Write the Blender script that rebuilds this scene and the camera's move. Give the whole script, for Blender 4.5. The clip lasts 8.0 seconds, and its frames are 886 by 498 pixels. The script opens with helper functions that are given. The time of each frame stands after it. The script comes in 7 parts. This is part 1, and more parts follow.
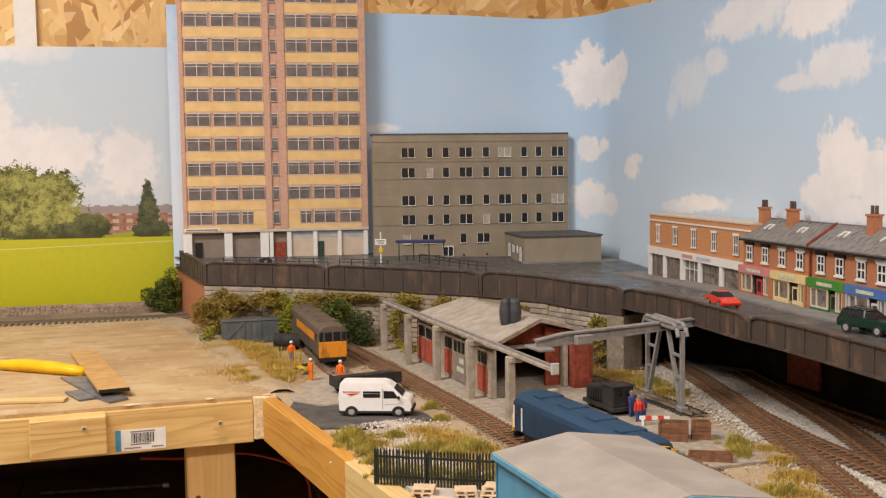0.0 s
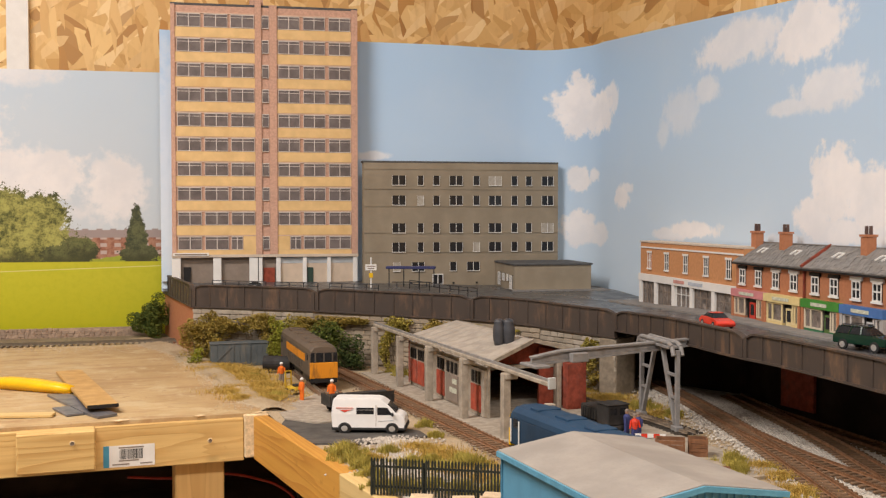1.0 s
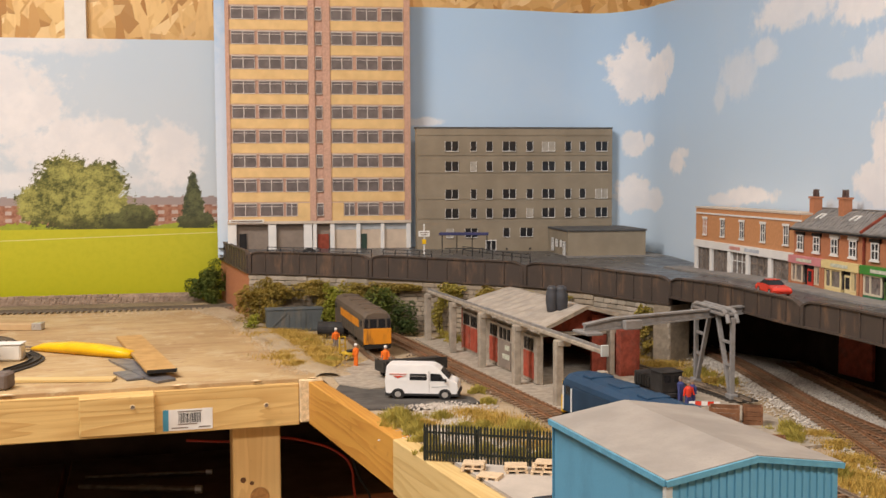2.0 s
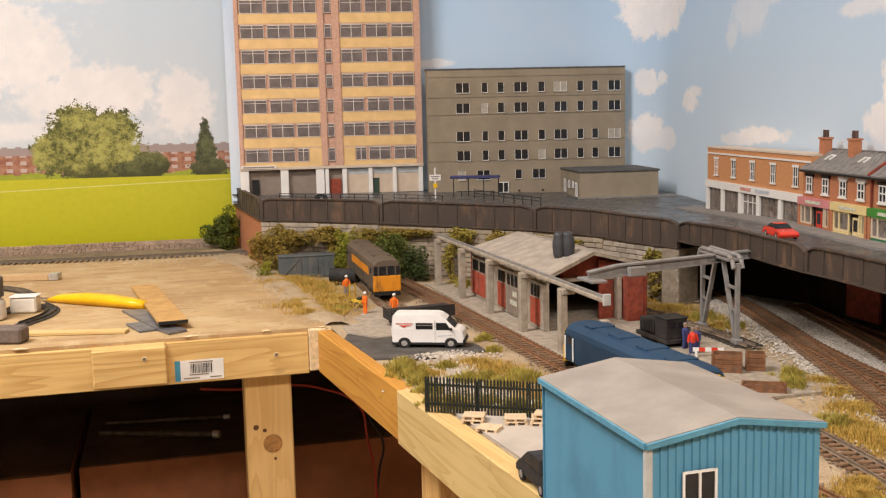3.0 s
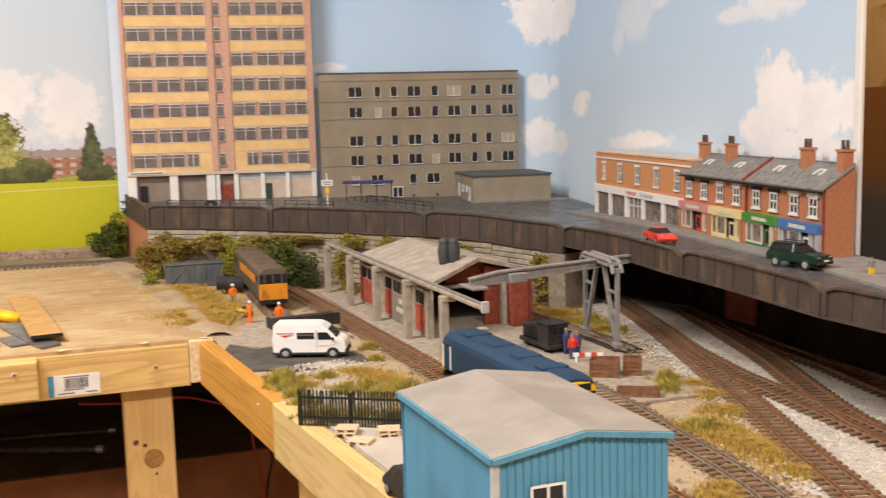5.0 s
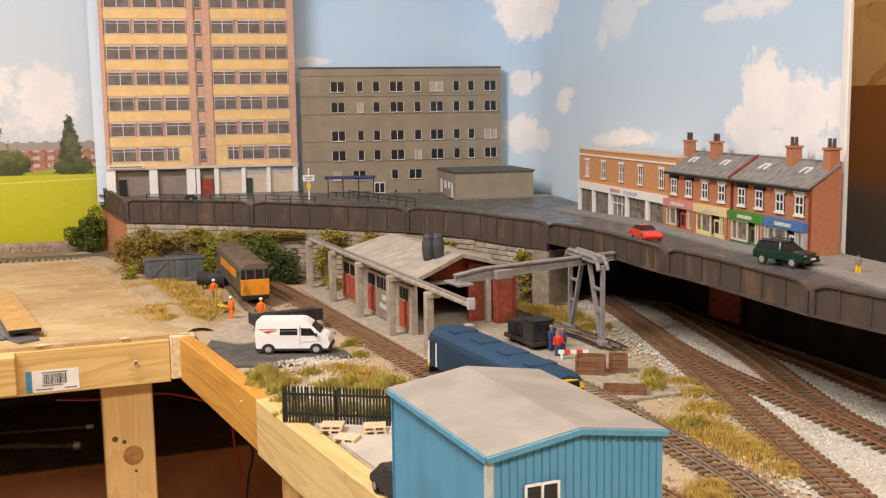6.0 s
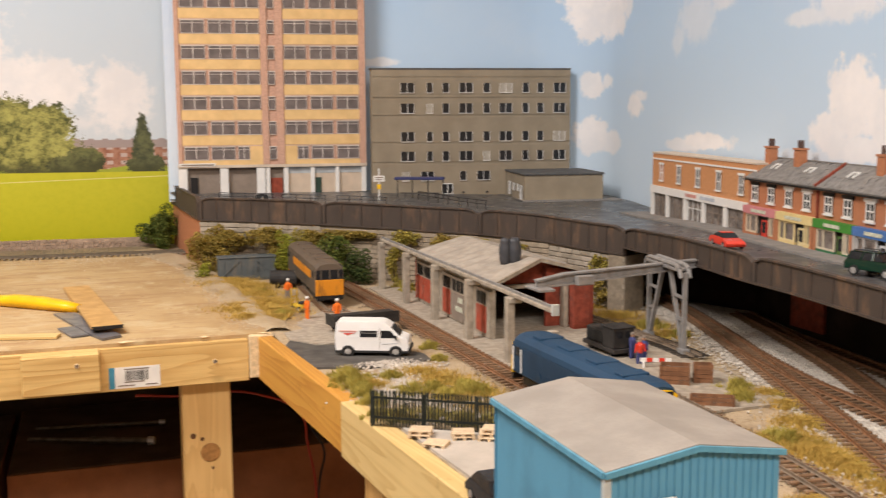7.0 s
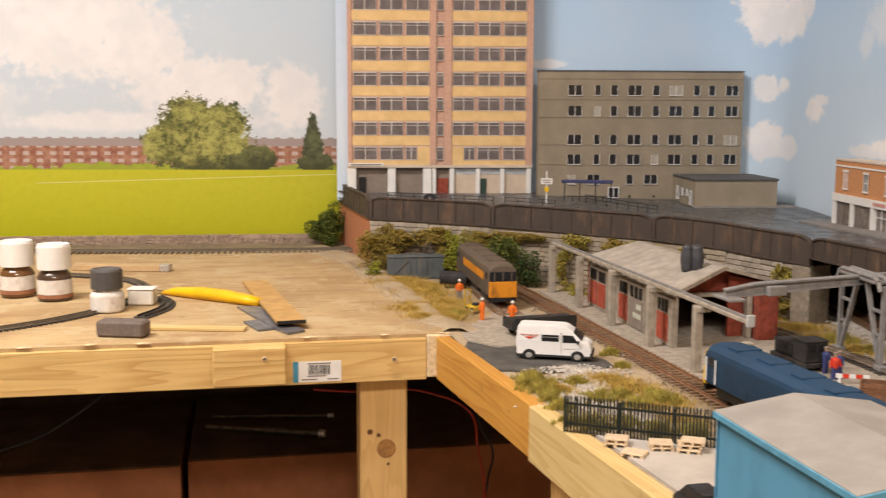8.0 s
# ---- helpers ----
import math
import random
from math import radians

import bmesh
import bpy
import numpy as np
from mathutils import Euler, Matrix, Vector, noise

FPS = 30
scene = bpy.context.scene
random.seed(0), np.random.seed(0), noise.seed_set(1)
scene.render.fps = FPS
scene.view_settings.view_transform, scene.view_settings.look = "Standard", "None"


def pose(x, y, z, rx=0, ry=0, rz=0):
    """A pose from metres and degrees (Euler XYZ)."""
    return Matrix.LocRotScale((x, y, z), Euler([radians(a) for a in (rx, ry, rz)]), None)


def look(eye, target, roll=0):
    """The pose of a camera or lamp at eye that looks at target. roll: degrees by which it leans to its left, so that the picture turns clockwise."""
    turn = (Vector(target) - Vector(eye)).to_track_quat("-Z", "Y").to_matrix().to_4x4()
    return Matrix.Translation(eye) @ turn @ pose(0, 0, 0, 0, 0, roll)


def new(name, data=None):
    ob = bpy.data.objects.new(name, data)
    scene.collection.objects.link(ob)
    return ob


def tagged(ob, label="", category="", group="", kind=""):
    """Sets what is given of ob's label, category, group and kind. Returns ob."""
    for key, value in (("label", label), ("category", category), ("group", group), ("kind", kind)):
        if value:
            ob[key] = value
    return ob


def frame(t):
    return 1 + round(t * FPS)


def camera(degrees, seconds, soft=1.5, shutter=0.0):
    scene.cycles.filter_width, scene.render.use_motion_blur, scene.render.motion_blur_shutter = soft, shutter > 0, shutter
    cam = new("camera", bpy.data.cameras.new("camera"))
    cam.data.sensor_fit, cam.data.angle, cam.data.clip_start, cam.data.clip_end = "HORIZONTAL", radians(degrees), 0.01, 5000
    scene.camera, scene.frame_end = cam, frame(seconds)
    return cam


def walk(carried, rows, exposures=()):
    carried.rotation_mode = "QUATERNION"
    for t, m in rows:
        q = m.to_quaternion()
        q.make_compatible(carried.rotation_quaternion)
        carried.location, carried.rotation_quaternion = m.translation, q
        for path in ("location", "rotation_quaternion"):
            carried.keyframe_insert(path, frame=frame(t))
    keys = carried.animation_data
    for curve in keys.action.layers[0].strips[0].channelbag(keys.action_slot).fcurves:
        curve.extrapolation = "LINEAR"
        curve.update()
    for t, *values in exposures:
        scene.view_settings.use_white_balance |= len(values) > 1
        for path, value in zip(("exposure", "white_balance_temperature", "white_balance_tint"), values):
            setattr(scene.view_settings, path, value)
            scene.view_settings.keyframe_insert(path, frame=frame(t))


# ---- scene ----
cam = camera(45.59, 8.0, soft=1.25, shutter=0.3)
PATH = [
    (0, (0.0316, 0.0460, 0.2351), (-0.2049, 1.0148, 0.1605), -0.77),
    (0.5, (0.0298, 0.0430, 0.2226), (-0.1958, 1.0146, 0.1516), -0.46),
    (1, (0.0177, 0.0431, 0.2085), (-0.2018, 1.0182, 0.1753), -0.02),
    (1.5, (0.0140, 0.0423, 0.2053), (-0.2137, 1.0151, 0.1622), -0.05),
    (2, (0.0191, 0.0431, 0.2106), (-0.2496, 1.0040, 0.1443), -0.28),
    (2.2, (0.0233, 0.0472, 0.2144), (-0.2590, 1.0027, 0.1283), -0.38),
    (3.5, (0.0480, 0.0486, 0.2312), (-0.2409, 0.9967, 0.0985), -1.51),
    (4, (0.0584, 0.0490, 0.2359), (-0.2264, 0.9986, 0.1049), -1.60),
    (4.5, (0.0641, 0.0547, 0.2372), (-0.2128, 1.0071, 0.1096), -1.65),
    (5, (0.0658, 0.0660, 0.2298), (-0.1455, 1.0348, 0.1006), -1.38),
    (5.2, (0.0666, 0.0714, 0.2272), (-0.1223, 1.0449, 0.0980), -1.08),
    (6.5, (0.0435, 0.0713, 0.2302), (-0.1527, 1.0427, 0.0961), -0.49),
    (7, (0.0264, 0.0674, 0.2339), (-0.2082, 1.0302, 0.1000), -0.30),
    (7.5, (0.0050, 0.0620, 0.2345), (-0.3195, 0.9983, 0.1001), -0.35),
    (7.8, (-0.0090, 0.0589, 0.2352), (-0.3425, 0.9920, 0.1016), -0.05),
    (8, (-0.0185, 0.0568, 0.2359), (-0.3750, 0.9815, 0.1028), 0.22),
]
walk(cam, [(t, look(eye, target, roll)) for t, eye, target, roll in PATH],
     exposures=((0, -0.14), (2.2, -0.14), (3.5, 0.04), (5.2, 0.11), (6.5, 0.06), (8, -0.06)))

# ---------------------------------------------------------------- light
world = bpy.data.worlds.new("world")
scene.world = world
world.use_nodes = True
world.node_tree.nodes["Background"].inputs[0].default_value = (0.9, 0.95, 1.0, 1)
world.node_tree.nodes["Background"].inputs[1].default_value = 0.02


def assumed_lamp(x, y, z, sx, sy, power, turn):
    data = bpy.data.lights.new("assumed_light", "AREA")
    data.shape, data.size, data.size_y, data.energy = "RECTANGLE", sx, sy, power
    data.color = (1.0, 0.925, 0.885)
    ob = new("assumed_light", data)
    ob.matrix_basis = pose(x, y, z, 0, 0, turn)
    return ob


# unseen lamp, set to the left because the tower's shadow falls right
assumed_lamp(-1.08, 0.24, 1.40, 1.0, 0.3, 47, 24)
# added fill lamp behind the eye, brightens the front and the right
assumed_lamp(0.40, -0.62, 1.40, 1.0, 0.3, 40, 24)

# ---------------------------------------------------------------- helpers
ROOM = 24.0      # the room's walls, the tall buildings and the shops all stand square to this turn
MR = pose(0, 0, 0, 0, 0, ROOM)


def room(X, Y, z=0.0, turn=0.0):
    p = MR @ Vector((X, Y, z))
    return pose(p.x, p.y, p.z, 0, 0, ROOM + turn)


def thing(name, m, label, category, group="", kind=""):
    ob = new(name)
    ob.empty_display_size = 0.01
    ob.matrix_basis = m
    return tagged(ob, label, category, group, kind)


def finish(bm, smooth=False):
    bmesh.ops.recalc_face_normals(bm, faces=bm.faces)
    me = bpy.data.meshes.new("mesh")
    bm.to_mesh(me)
    bm.free()
    if smooth:
        for p in me.polygons:
            p.use_smooth = True
    return me


def part(name, bm, material, parent=None, label="", smooth=False, m=None, kind=""):
    me = bm if isinstance(bm, bpy.types.Mesh) else finish(bm, smooth)
    if not me.materials:
        me.materials.append(material)
    ob = new(name, me)
    if parent is not None:
        ob.parent = parent
    if m is not None:
        ob.matrix_basis = m
    return tagged(ob, label, kind=kind)


def box(bm, x0, x1, y0, y1, z0, z1, bevel=0.0):
    vs = [bm.verts.new((x, y, z)) for z in (z0, z1) for x, y in ((x0, y0), (x1, y0), (x1, y1), (x0, y1))]
    fs = [bm.faces.new([vs[i] for i in f]) for f in ((3, 2, 1, 0), (4, 5, 6, 7), (0, 1, 5, 4), (1, 2, 6, 5), (2, 3, 7, 6), (3, 0, 4, 7))]
    if bevel:
        es = list({e for f in fs for e in f.edges})
        bmesh.ops.bevel(bm, geom=es, offset=bevel, segments=1, affect="EDGES", clamp_overlap=True)
    return bm


def cube(x0, x1, y0, y1, z0, z1, bevel=0.0):
    return box(bmesh.new(), x0, x1, y0, y1, z0, z1, bevel)


def bar(bm, a, b, w, h):
    """A square bar between two points."""
    a, b = Vector(a), Vector(b)
    d = (b - a).normalized()
    side = d.cross(Vector((0, 0, 1)))
    side = side.normalized() if side.length > 1e-5 else Vector((1, 0, 0))
    up = side.cross(d)
    vs = [bm.verts.new(p + side * (sx * w / 2) + up * (sy * h / 2)) for p in (a, b) for sx, sy in ((-1, -1), (1, -1), (1, 1), (-1, 1))]
    for f in ((0, 1, 2, 3), (7, 6, 5, 4), (0, 4, 5, 1), (1, 5, 6, 2), (2, 6, 7, 3), (3, 7, 4, 0)):
        bm.faces.new([vs[i] for i in f])
    return bm


def tube(bm, a, b, r0, r1=None, seg=10):
    a, b = Vector(a), Vector(b)
    r1 = r0 if r1 is None else r1
    q = (b - a).to_track_quat("Z", "Y")
    rings = []
    for p, r in ((a, r0), (b, r1)):
        rings.append([bm.verts.new(p + q @ Vector((r * math.cos(2 * math.pi * i / seg), r * math.sin(2 * math.pi * i / seg), 0))) for i in range(seg)])
    for i in range(seg):
        bm.faces.new((rings[0][i], rings[0][(i + 1) % seg], rings[1][(i + 1) % seg], rings[1][i]))
    bm.faces.new(rings[0][::-1])
    bm.faces.new(rings[1])
    return bm


def lathe(bm, profile, seg=24, at=(0, 0, 0)):
    rings = [[bm.verts.new((at[0] + r * math.cos(2 * math.pi * i / seg), at[1] + r * math.sin(2 * math.pi * i / seg), at[2] + z)) for i in range(seg)] for r, z in profile]
    for a, b in zip(rings, rings[1:]):
        for i in range(seg):
            bm.faces.new((a[i], a[(i + 1) % seg], b[(i + 1) % seg], b[i]))
    bm.faces.new(rings[0][::-1])
    bm.faces.new(rings[-1])
    return bm


def prism(bm, pts, axis, lo, hi):
    """A flat outline pushed along an axis: 'x' takes (y, z), 'y' takes (x, z), 'z' takes (x, y)."""
    def at(p, v):
        return {"x": (v, p[0], p[1]), "y": (p[0], v, p[1]), "z": (p[0], p[1], v)}[axis]
    a = [bm.verts.new(at(p, lo)) for p in pts]
    b = [bm.verts.new(at(p, hi)) for p in pts]
    n = len(pts)
    bm.faces.new(a[::-1])
    bm.faces.new(b)
    for i in range(n):
        bm.faces.new((a[i], a[(i + 1) % n], b[(i + 1) % n], b[i]))
    return bm


# ---------------------------------------------------------------- materials
class Nodes:
    def __init__(self, name):
        self.mat = bpy.data.materials.new(name)
        self.mat.use_nodes = True
        self.t = self.mat.node_tree
        self.bsdf = self.t.nodes["Principled BSDF"]
        self.tc = self.t.nodes.new("ShaderNodeTexCoord")
        self.obj = self.tc.outputs["Object"]
        self.uv = self.tc.outputs["UV"]

    def put(self, socket, v):
        if isinstance(v, bpy.types.NodeSocket):
            self.t.links.new(v, socket)
        elif isinstance(v, (tuple, list)) and len(v) == 3 and socket.type == "RGBA":
            socket.default_value = (*v, 1)
        else:
            socket.default_value = v

    def math(self, op, a, b=0.0, clamp=False):
        n = self.t.nodes.new("ShaderNodeMath")
        n.operation, n.use_clamp = op, clamp
        self.put(n.inputs[0], a)
        self.put(n.inputs[1], b)
        return n.outputs[0]

    def noise(self, scale, detail=3, vec=None, rough=0.55, stretch=None):
        n = self.t.nodes.new("ShaderNodeTexNoise")
        v = vec or self.obj
        if stretch:
            mp = self.t.nodes.new("ShaderNodeMapping")
            mp.inputs["Scale"].default_value = stretch
            self.t.links.new(v, mp.inputs["Vector"])
            v = mp.outputs[0]
        self.t.links.new(v, n.inputs["Vector"])
        n.inputs["Scale"].default_value, n.inputs["Detail"].default_value, n.inputs["Roughness"].default_value = scale, detail, rough
        return n.outputs["Fac"]

    def step(self, v, lo, hi, a=0.0, b=1.0):
        n = self.t.nodes.new("ShaderNodeMapRange")
        n.interpolation_type = "SMOOTHSTEP"
        self.put(n.inputs["Value"], v)
        for k, x in zip(("From Min", "From Max", "To Min", "To Max"), (lo, hi, a, b)):
            n.inputs[k].default_value = x
        return n.outputs[0]

    def mix(self, fac, a, b, blend="MIX"):
        n = self.t.nodes.new("ShaderNodeMix")
        n.data_type, n.blend_type = "RGBA", blend
        self.put(n.inputs[0], fac)
        self.put(n.inputs[6], a)
        self.put(n.inputs[7], b)
        return n.outputs[2]

    def sep(self, v):
        n = self.t.nodes.new("ShaderNodeSeparateXYZ")
        self.t.links.new(v, n.inputs[0])
        return n.outputs

    def bump(self, h, strength=0.3, dist=0.001):
        n = self.t.nodes.new("ShaderNodeBump")
        n.inputs["Strength"].default_value, n.inputs["Distance"].default_value = strength, dist
        self.put(n.inputs["Height"], h)
        self.t.links.new(n.outputs[0], self.bsdf.inputs["Normal"])

    def done(self, color, rough=0.6, metal=0.0, spec=0.4):
        self.put(self.bsdf.inputs["Base Color"], color)
        self.put(self.bsdf.inputs["Roughness"], rough)
        self.put(self.bsdf.inputs["Metallic"], metal)
        self.bsdf.inputs["Specular IOR Level"].default_value = spec
        return self.mat


def shade(c, k):
    return tuple(min(1.0, v * k) for v in c)


def paint(name, c, rough=0.55, var=0.25, scale=90, dirt=None, bump=0.15, metal=0.0, spec=0.35, fine=700, pieces=0.0):
    """Plain surface with wear at two scales; pieces: how much single pieces differ."""
    n = Nodes(name)
    a, b = n.noise(scale, 4), n.noise(fine, 3)
    col = n.mix(n.step(a, 0.3, 0.72), shade(c, 1 - var), shade(c, 1 + var * 0.5))
    col = n.mix(n.math("MULTIPLY", n.step(b, 0.45, 0.75), 0.35), col, shade(c, 1 - var * 1.3))
    if dirt:
        col = n.mix(n.step(n.noise(scale * 0.6, 5), 0.5, 0.75, 0, 0.65), col, dirt)
    if pieces:
        info = n.t.nodes.new("ShaderNodeObjectInfo")
        col = n.mix(n.step(info.outputs["Random"], 0, 1, 0, pieces), col, shade(c, 0.45))
    if bump:
        n.bump(n.math("ADD", a, n.math("MULTIPLY", b, 0.6)), bump, 0.0008)
    return n.done(col, n.step(a, 0.2, 0.8, min(1, rough + 0.1), max(0.05, rough - 0.1)), metal, spec)


def pine(name, light, dark, along=0, scale=9):
    """Planed softwood: wavy growth bands, fine fibres, knots and a few scuffs."""
    n = Nodes(name)
    st = [230, 230, 230]
    st[along] = 5
    g = n.noise(1.0, 4, stretch=st, rough=0.6)
    st2 = [22, 22, 22]
    st2[along] = 1.6
    w = n.noise(1.0, 3, stretch=st2, rough=0.45)
    rings = n.math("FRACT", n.math("MULTIPLY", w, 17.0))
    rings = n.math("MULTIPLY", n.step(rings, 0.25, 0.93), n.step(rings, 0.93, 1.0, 1, 0))
    col = n.mix(n.math("MULTIPLY", rings, 0.62), light, dark)
    col = n.mix(n.step(g, 0.42, 0.72, 0, 0.30), col, shade(dark, 0.85))
    col = n.mix(n.step(n.noise(7, 4), 0.42, 0.70, 0, 0.45), col, shade(light, 1.12))
    v = n.t.nodes.new("ShaderNodeTexVoronoi")
    mp = n.t.nodes.new("ShaderNodeMapping")
    k = [9, 9, 9]
    k[along] = 5
    mp.inputs["Scale"].default_value = k
    n.t.links.new(n.obj, mp.inputs[0])
    n.t.links.new(mp.outputs[0], v.inputs["Vector"])
    v.inputs["Scale"].default_value = 1.0
    col = n.mix(n.step(v.outputs["Distance"], 0.05, 0.085, 0.85, 0), col, shade(dark, 0.42))
    col = n.mix(n.step(n.noise(scale * 5, 5, rough=0.7), 0.62, 0.74, 0, 0.5), col, shade(dark, 0.7))
    n.bump(n.math("ADD", g, n.math("MULTIPLY", rings, 0.5)), 0.25, 0.0008)
    return n.done(col, 0.58, 0, 0.3)


def board_mat():
    """OSB: long flakes of many browns lying at three angles."""
    n = Nodes("strand_board")
    wob = n.t.nodes.new("ShaderNodeTexNoise")
    wob.inputs["Scale"].default_value = 6
    n.t.links.new(n.obj, wob.inputs["Vector"])
    base = n.mix(0.06, n.obj, wob.outputs["Color"])
    col = None
    for k, (turn, a, b) in enumerate(((35, (0.60, 0.35, 0.12), (0.88, 0.62, 0.28)), (-40, (0.70, 0.43, 0.16), (0.92, 0.70, 0.38)), (80, (0.50, 0.25, 0.07), (0.84, 0.58, 0.26)))):
        mp = n.t.nodes.new("ShaderNodeMapping")
        mp.vector_type = "TEXTURE"
        mp.inputs["Location"].default_value = (k * 3.7, k * 1.3, k * 2.1)
        mp.inputs["Rotation"].default_value = (0, math.radians(turn), 0)
        mp.inputs["Scale"].default_value = (0.055, 0.10, 0.015)
        v = n.t.nodes.new("ShaderNodeTexVoronoi")
        v.inputs["Scale"].default_value = 1.0
        n.t.links.new(base, mp.inputs[0])
        n.t.links.new(mp.outputs[0], v.inputs["Vector"])
        q = n.sep(v.outputs["Color"])
        flake = n.mix(q[0], a, b)
        flake = n.mix(n.step(q[2], 0.82, 0.95, 0, 0.7), flake, (0.34, 0.15, 0.04))
        col = flake if col is None else n.mix(n.step(q[1], 0.52, 0.56), col, flake)
    col = n.mix(n.step(n.noise(1, 4, stretch=(90, 90, 30)), 0.5, 0.75, 0, 0.3), col, (0.45, 0.24, 0.08))
    return n.done(col, 0.55, 0, 0.3)


def ground_mat(name, a, b, c, s=140, bump=0.9):
    n = Nodes(name)
    big, mid, fine = n.noise(14, 4), n.noise(s, 4), n.noise(900, 2)
    col = n.mix(n.step(big, 0.42, 0.6), a, b)
    col = n.mix(n.step(mid, 0.52, 0.72, 0, 0.7), col, c)
    col = n.mix(n.step(fine, 0.4, 0.7, 0, 0.5), col, shade(a, 0.55))
    n.bump(n.math("ADD", mid, n.math("MULTIPLY", fine, 0.8)), bump, 0.002)
    return n.done(col, 0.95, 0, 0.15)


def panel_mat(name, c, streak, scale=60):
    """Painted steel with vertical rust streaks."""
    n = Nodes(name)
    st = n.noise(1, 5, stretch=(scale * 1.2, scale * 1.2, scale * 0.35), rough=0.65)
    big = n.noise(scale * 0.5, 4)
    col = n.mix(n.step(st, 0.48, 0.72, 0, 0.8), c, streak)
    col = n.mix(n.step(big, 0.5, 0.75, 0, 0.5), col, shade(c, 0.55))
    n.bump(n.noise(600, 2), 0.15, 0.0006)
    return n.done(col, 0.6, 0, 0.35)


M = dict(
    osb=board_mat(),
    pine_x=pine("pine_along", (0.70, 0.475, 0.185), (0.48, 0.26, 0.075), 0),
    pine_z=pine("pine_upright", (0.72, 0.46, 0.18), (0.48, 0.24, 0.065), 2),
    ply_x=pine("plywood_edge", (0.56, 0.285, 0.055), (0.39, 0.15, 0.024), 0),
    pale_x=pine("pale_plank", (0.66, 0.48, 0.21), (0.52, 0.34, 0.125), 0),
    endgrain=paint("end_grain", (0.78, 0.6, 0.36), 0.8, 0.25, 220),
    plywood=None,
    white=paint("white_paint", (0.78, 0.77, 0.74), 0.5, 0.06, 40),
    concrete=paint("grey_concrete", (0.36, 0.305, 0.24), 0.85, 0.3, 120, (0.21, 0.17, 0.125)),
    road=paint("asphalt", (0.088, 0.088, 0.092), 0.32, 0.25, 40, (0.12, 0.115, 0.11), 0.25),
    pave=paint("pavement_grey", (0.25, 0.235, 0.22), 0.8, 0.15, 80),
    girder=panel_mat("girder_brown", (0.066, 0.050, 0.041), (0.18, 0.108, 0.066), 55),
    block=paint("render_olive_grey", (0.30, 0.25, 0.18), 0.85, 0.12, 30, None, 0.1),
    roof_felt=paint("roof_felt", (0.10, 0.10, 0.10), 0.8, 0.2, 60),
    brick=paint("brick_orange", (0.45, 0.185, 0.092), 0.8, 0.1, 300),
    brick_pale=paint("brick_pale", (0.56, 0.27, 0.12), 0.8, 0.12, 300),
    brick_red=paint("brick_red", (0.29, 0.062, 0.035), 0.85, 0.3, 160, (0.12, 0.06, 0.05)),
    slate=paint("slate", (0.215, 0.205, 0.195), 0.65, 0.2, 160, (0.28, 0.26, 0.23)),
    glass=paint("dark_glass", (0.022, 0.023, 0.026), 0.2, 0.3, 60, None, 0, 0, 0.4),
    black=paint("black", (0.015, 0.014, 0.014), 0.5, 0.3, 60),
    # for the unseen walls and ceiling; dulled to cut their bounced light
    room_paint=paint("dull_room_paint", (0.50, 0.49, 0.46), 0.6, 0.08, 10),
    # near-black that stands for the deep shade under the bridge
    bridge_shade=paint("under_bridge_shade", (0.026, 0.014, 0.009), 0.9, 0.4, 30),
)

def tower_mats():
    M["yellow"] = paint("yellow_panel", (0.78, 0.54, 0.25), 0.7, 0.1, 50, (0.66, 0.42, 0.18), 0.05)
    M["pink"] = paint("pink_brick", (0.60, 0.37, 0.275), 0.8, 0.16, 320, None, 0.1)
    M["slab"] = paint("slab_line", (0.72, 0.52, 0.40), 0.8, 0.1, 80)
    M["pane"] = paint("printed_pane", (0.165, 0.138, 0.132), 0.45, 0.3, 55, (0.23, 0.195, 0.185), 0)
    M["frame_w"] = paint("window_frame_white", (0.72, 0.66, 0.61), 0.6, 0.08, 60, None, 0)
    M["shutter"] = paint("beige_shutter", (0.6, 0.49, 0.38), 0.7, 0.1, 60)
    # brown dulled for shaded recesses; also lettering, seams and clothes
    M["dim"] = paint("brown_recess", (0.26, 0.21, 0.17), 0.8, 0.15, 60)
    M["fascia"] = paint("fascia_cream", (0.62, 0.52, 0.42), 0.7, 0.1, 60)


tower_mats()


# ---------------------------------------------------------------- the street's level
LEVELS = ((-0.64, 1.50, 0.0962), (-0.77, 1.70, 0.0965), (-0.46, 1.60, 0.0962), (-0.23, 1.69, 0.088), (-0.12, 1.72, 0.088),
          (-0.04, 1.56, 0.083), (0.09, 1.26, 0.0925), (0.19, 1.0, 0.0945), (-0.24, 1.40, 0.092), (0.05, 1.10, 0.0915), (0.2, 0.82, 0.0925), (-0.06, 1.28, 0.088), (0.35, 0.8, 0.0935))


def street_z(x, y):
    top = low = 0.0
    for px, py, pz in LEVELS:
        w = 1 / ((x - px) ** 2 + (y - py) ** 2 + 0.002) ** 1.5
        top, low = top + w * pz, low + w
    return top / low


# the outer edge of the road, from the far end to the near one
EDGE = [Vector(p) for p in ((-0.845, 1.699), (-0.671, 1.452), (-0.578, 1.447), (-0.480, 1.442), (-0.364, 1.430), (-0.249, 1.398), (-0.152, 1.352), (-0.053, 1.268), (0.014, 1.150), (0.076, 1.022), (0.124, 0.930), (0.172, 0.842), (0.222, 0.772), (0.300, 0.665), (0.37, 0.57))]

# ---------------------------------------------------------------- room
BACK, LEFTBACK, RIGHT = 1.93, 1.93, 0.70


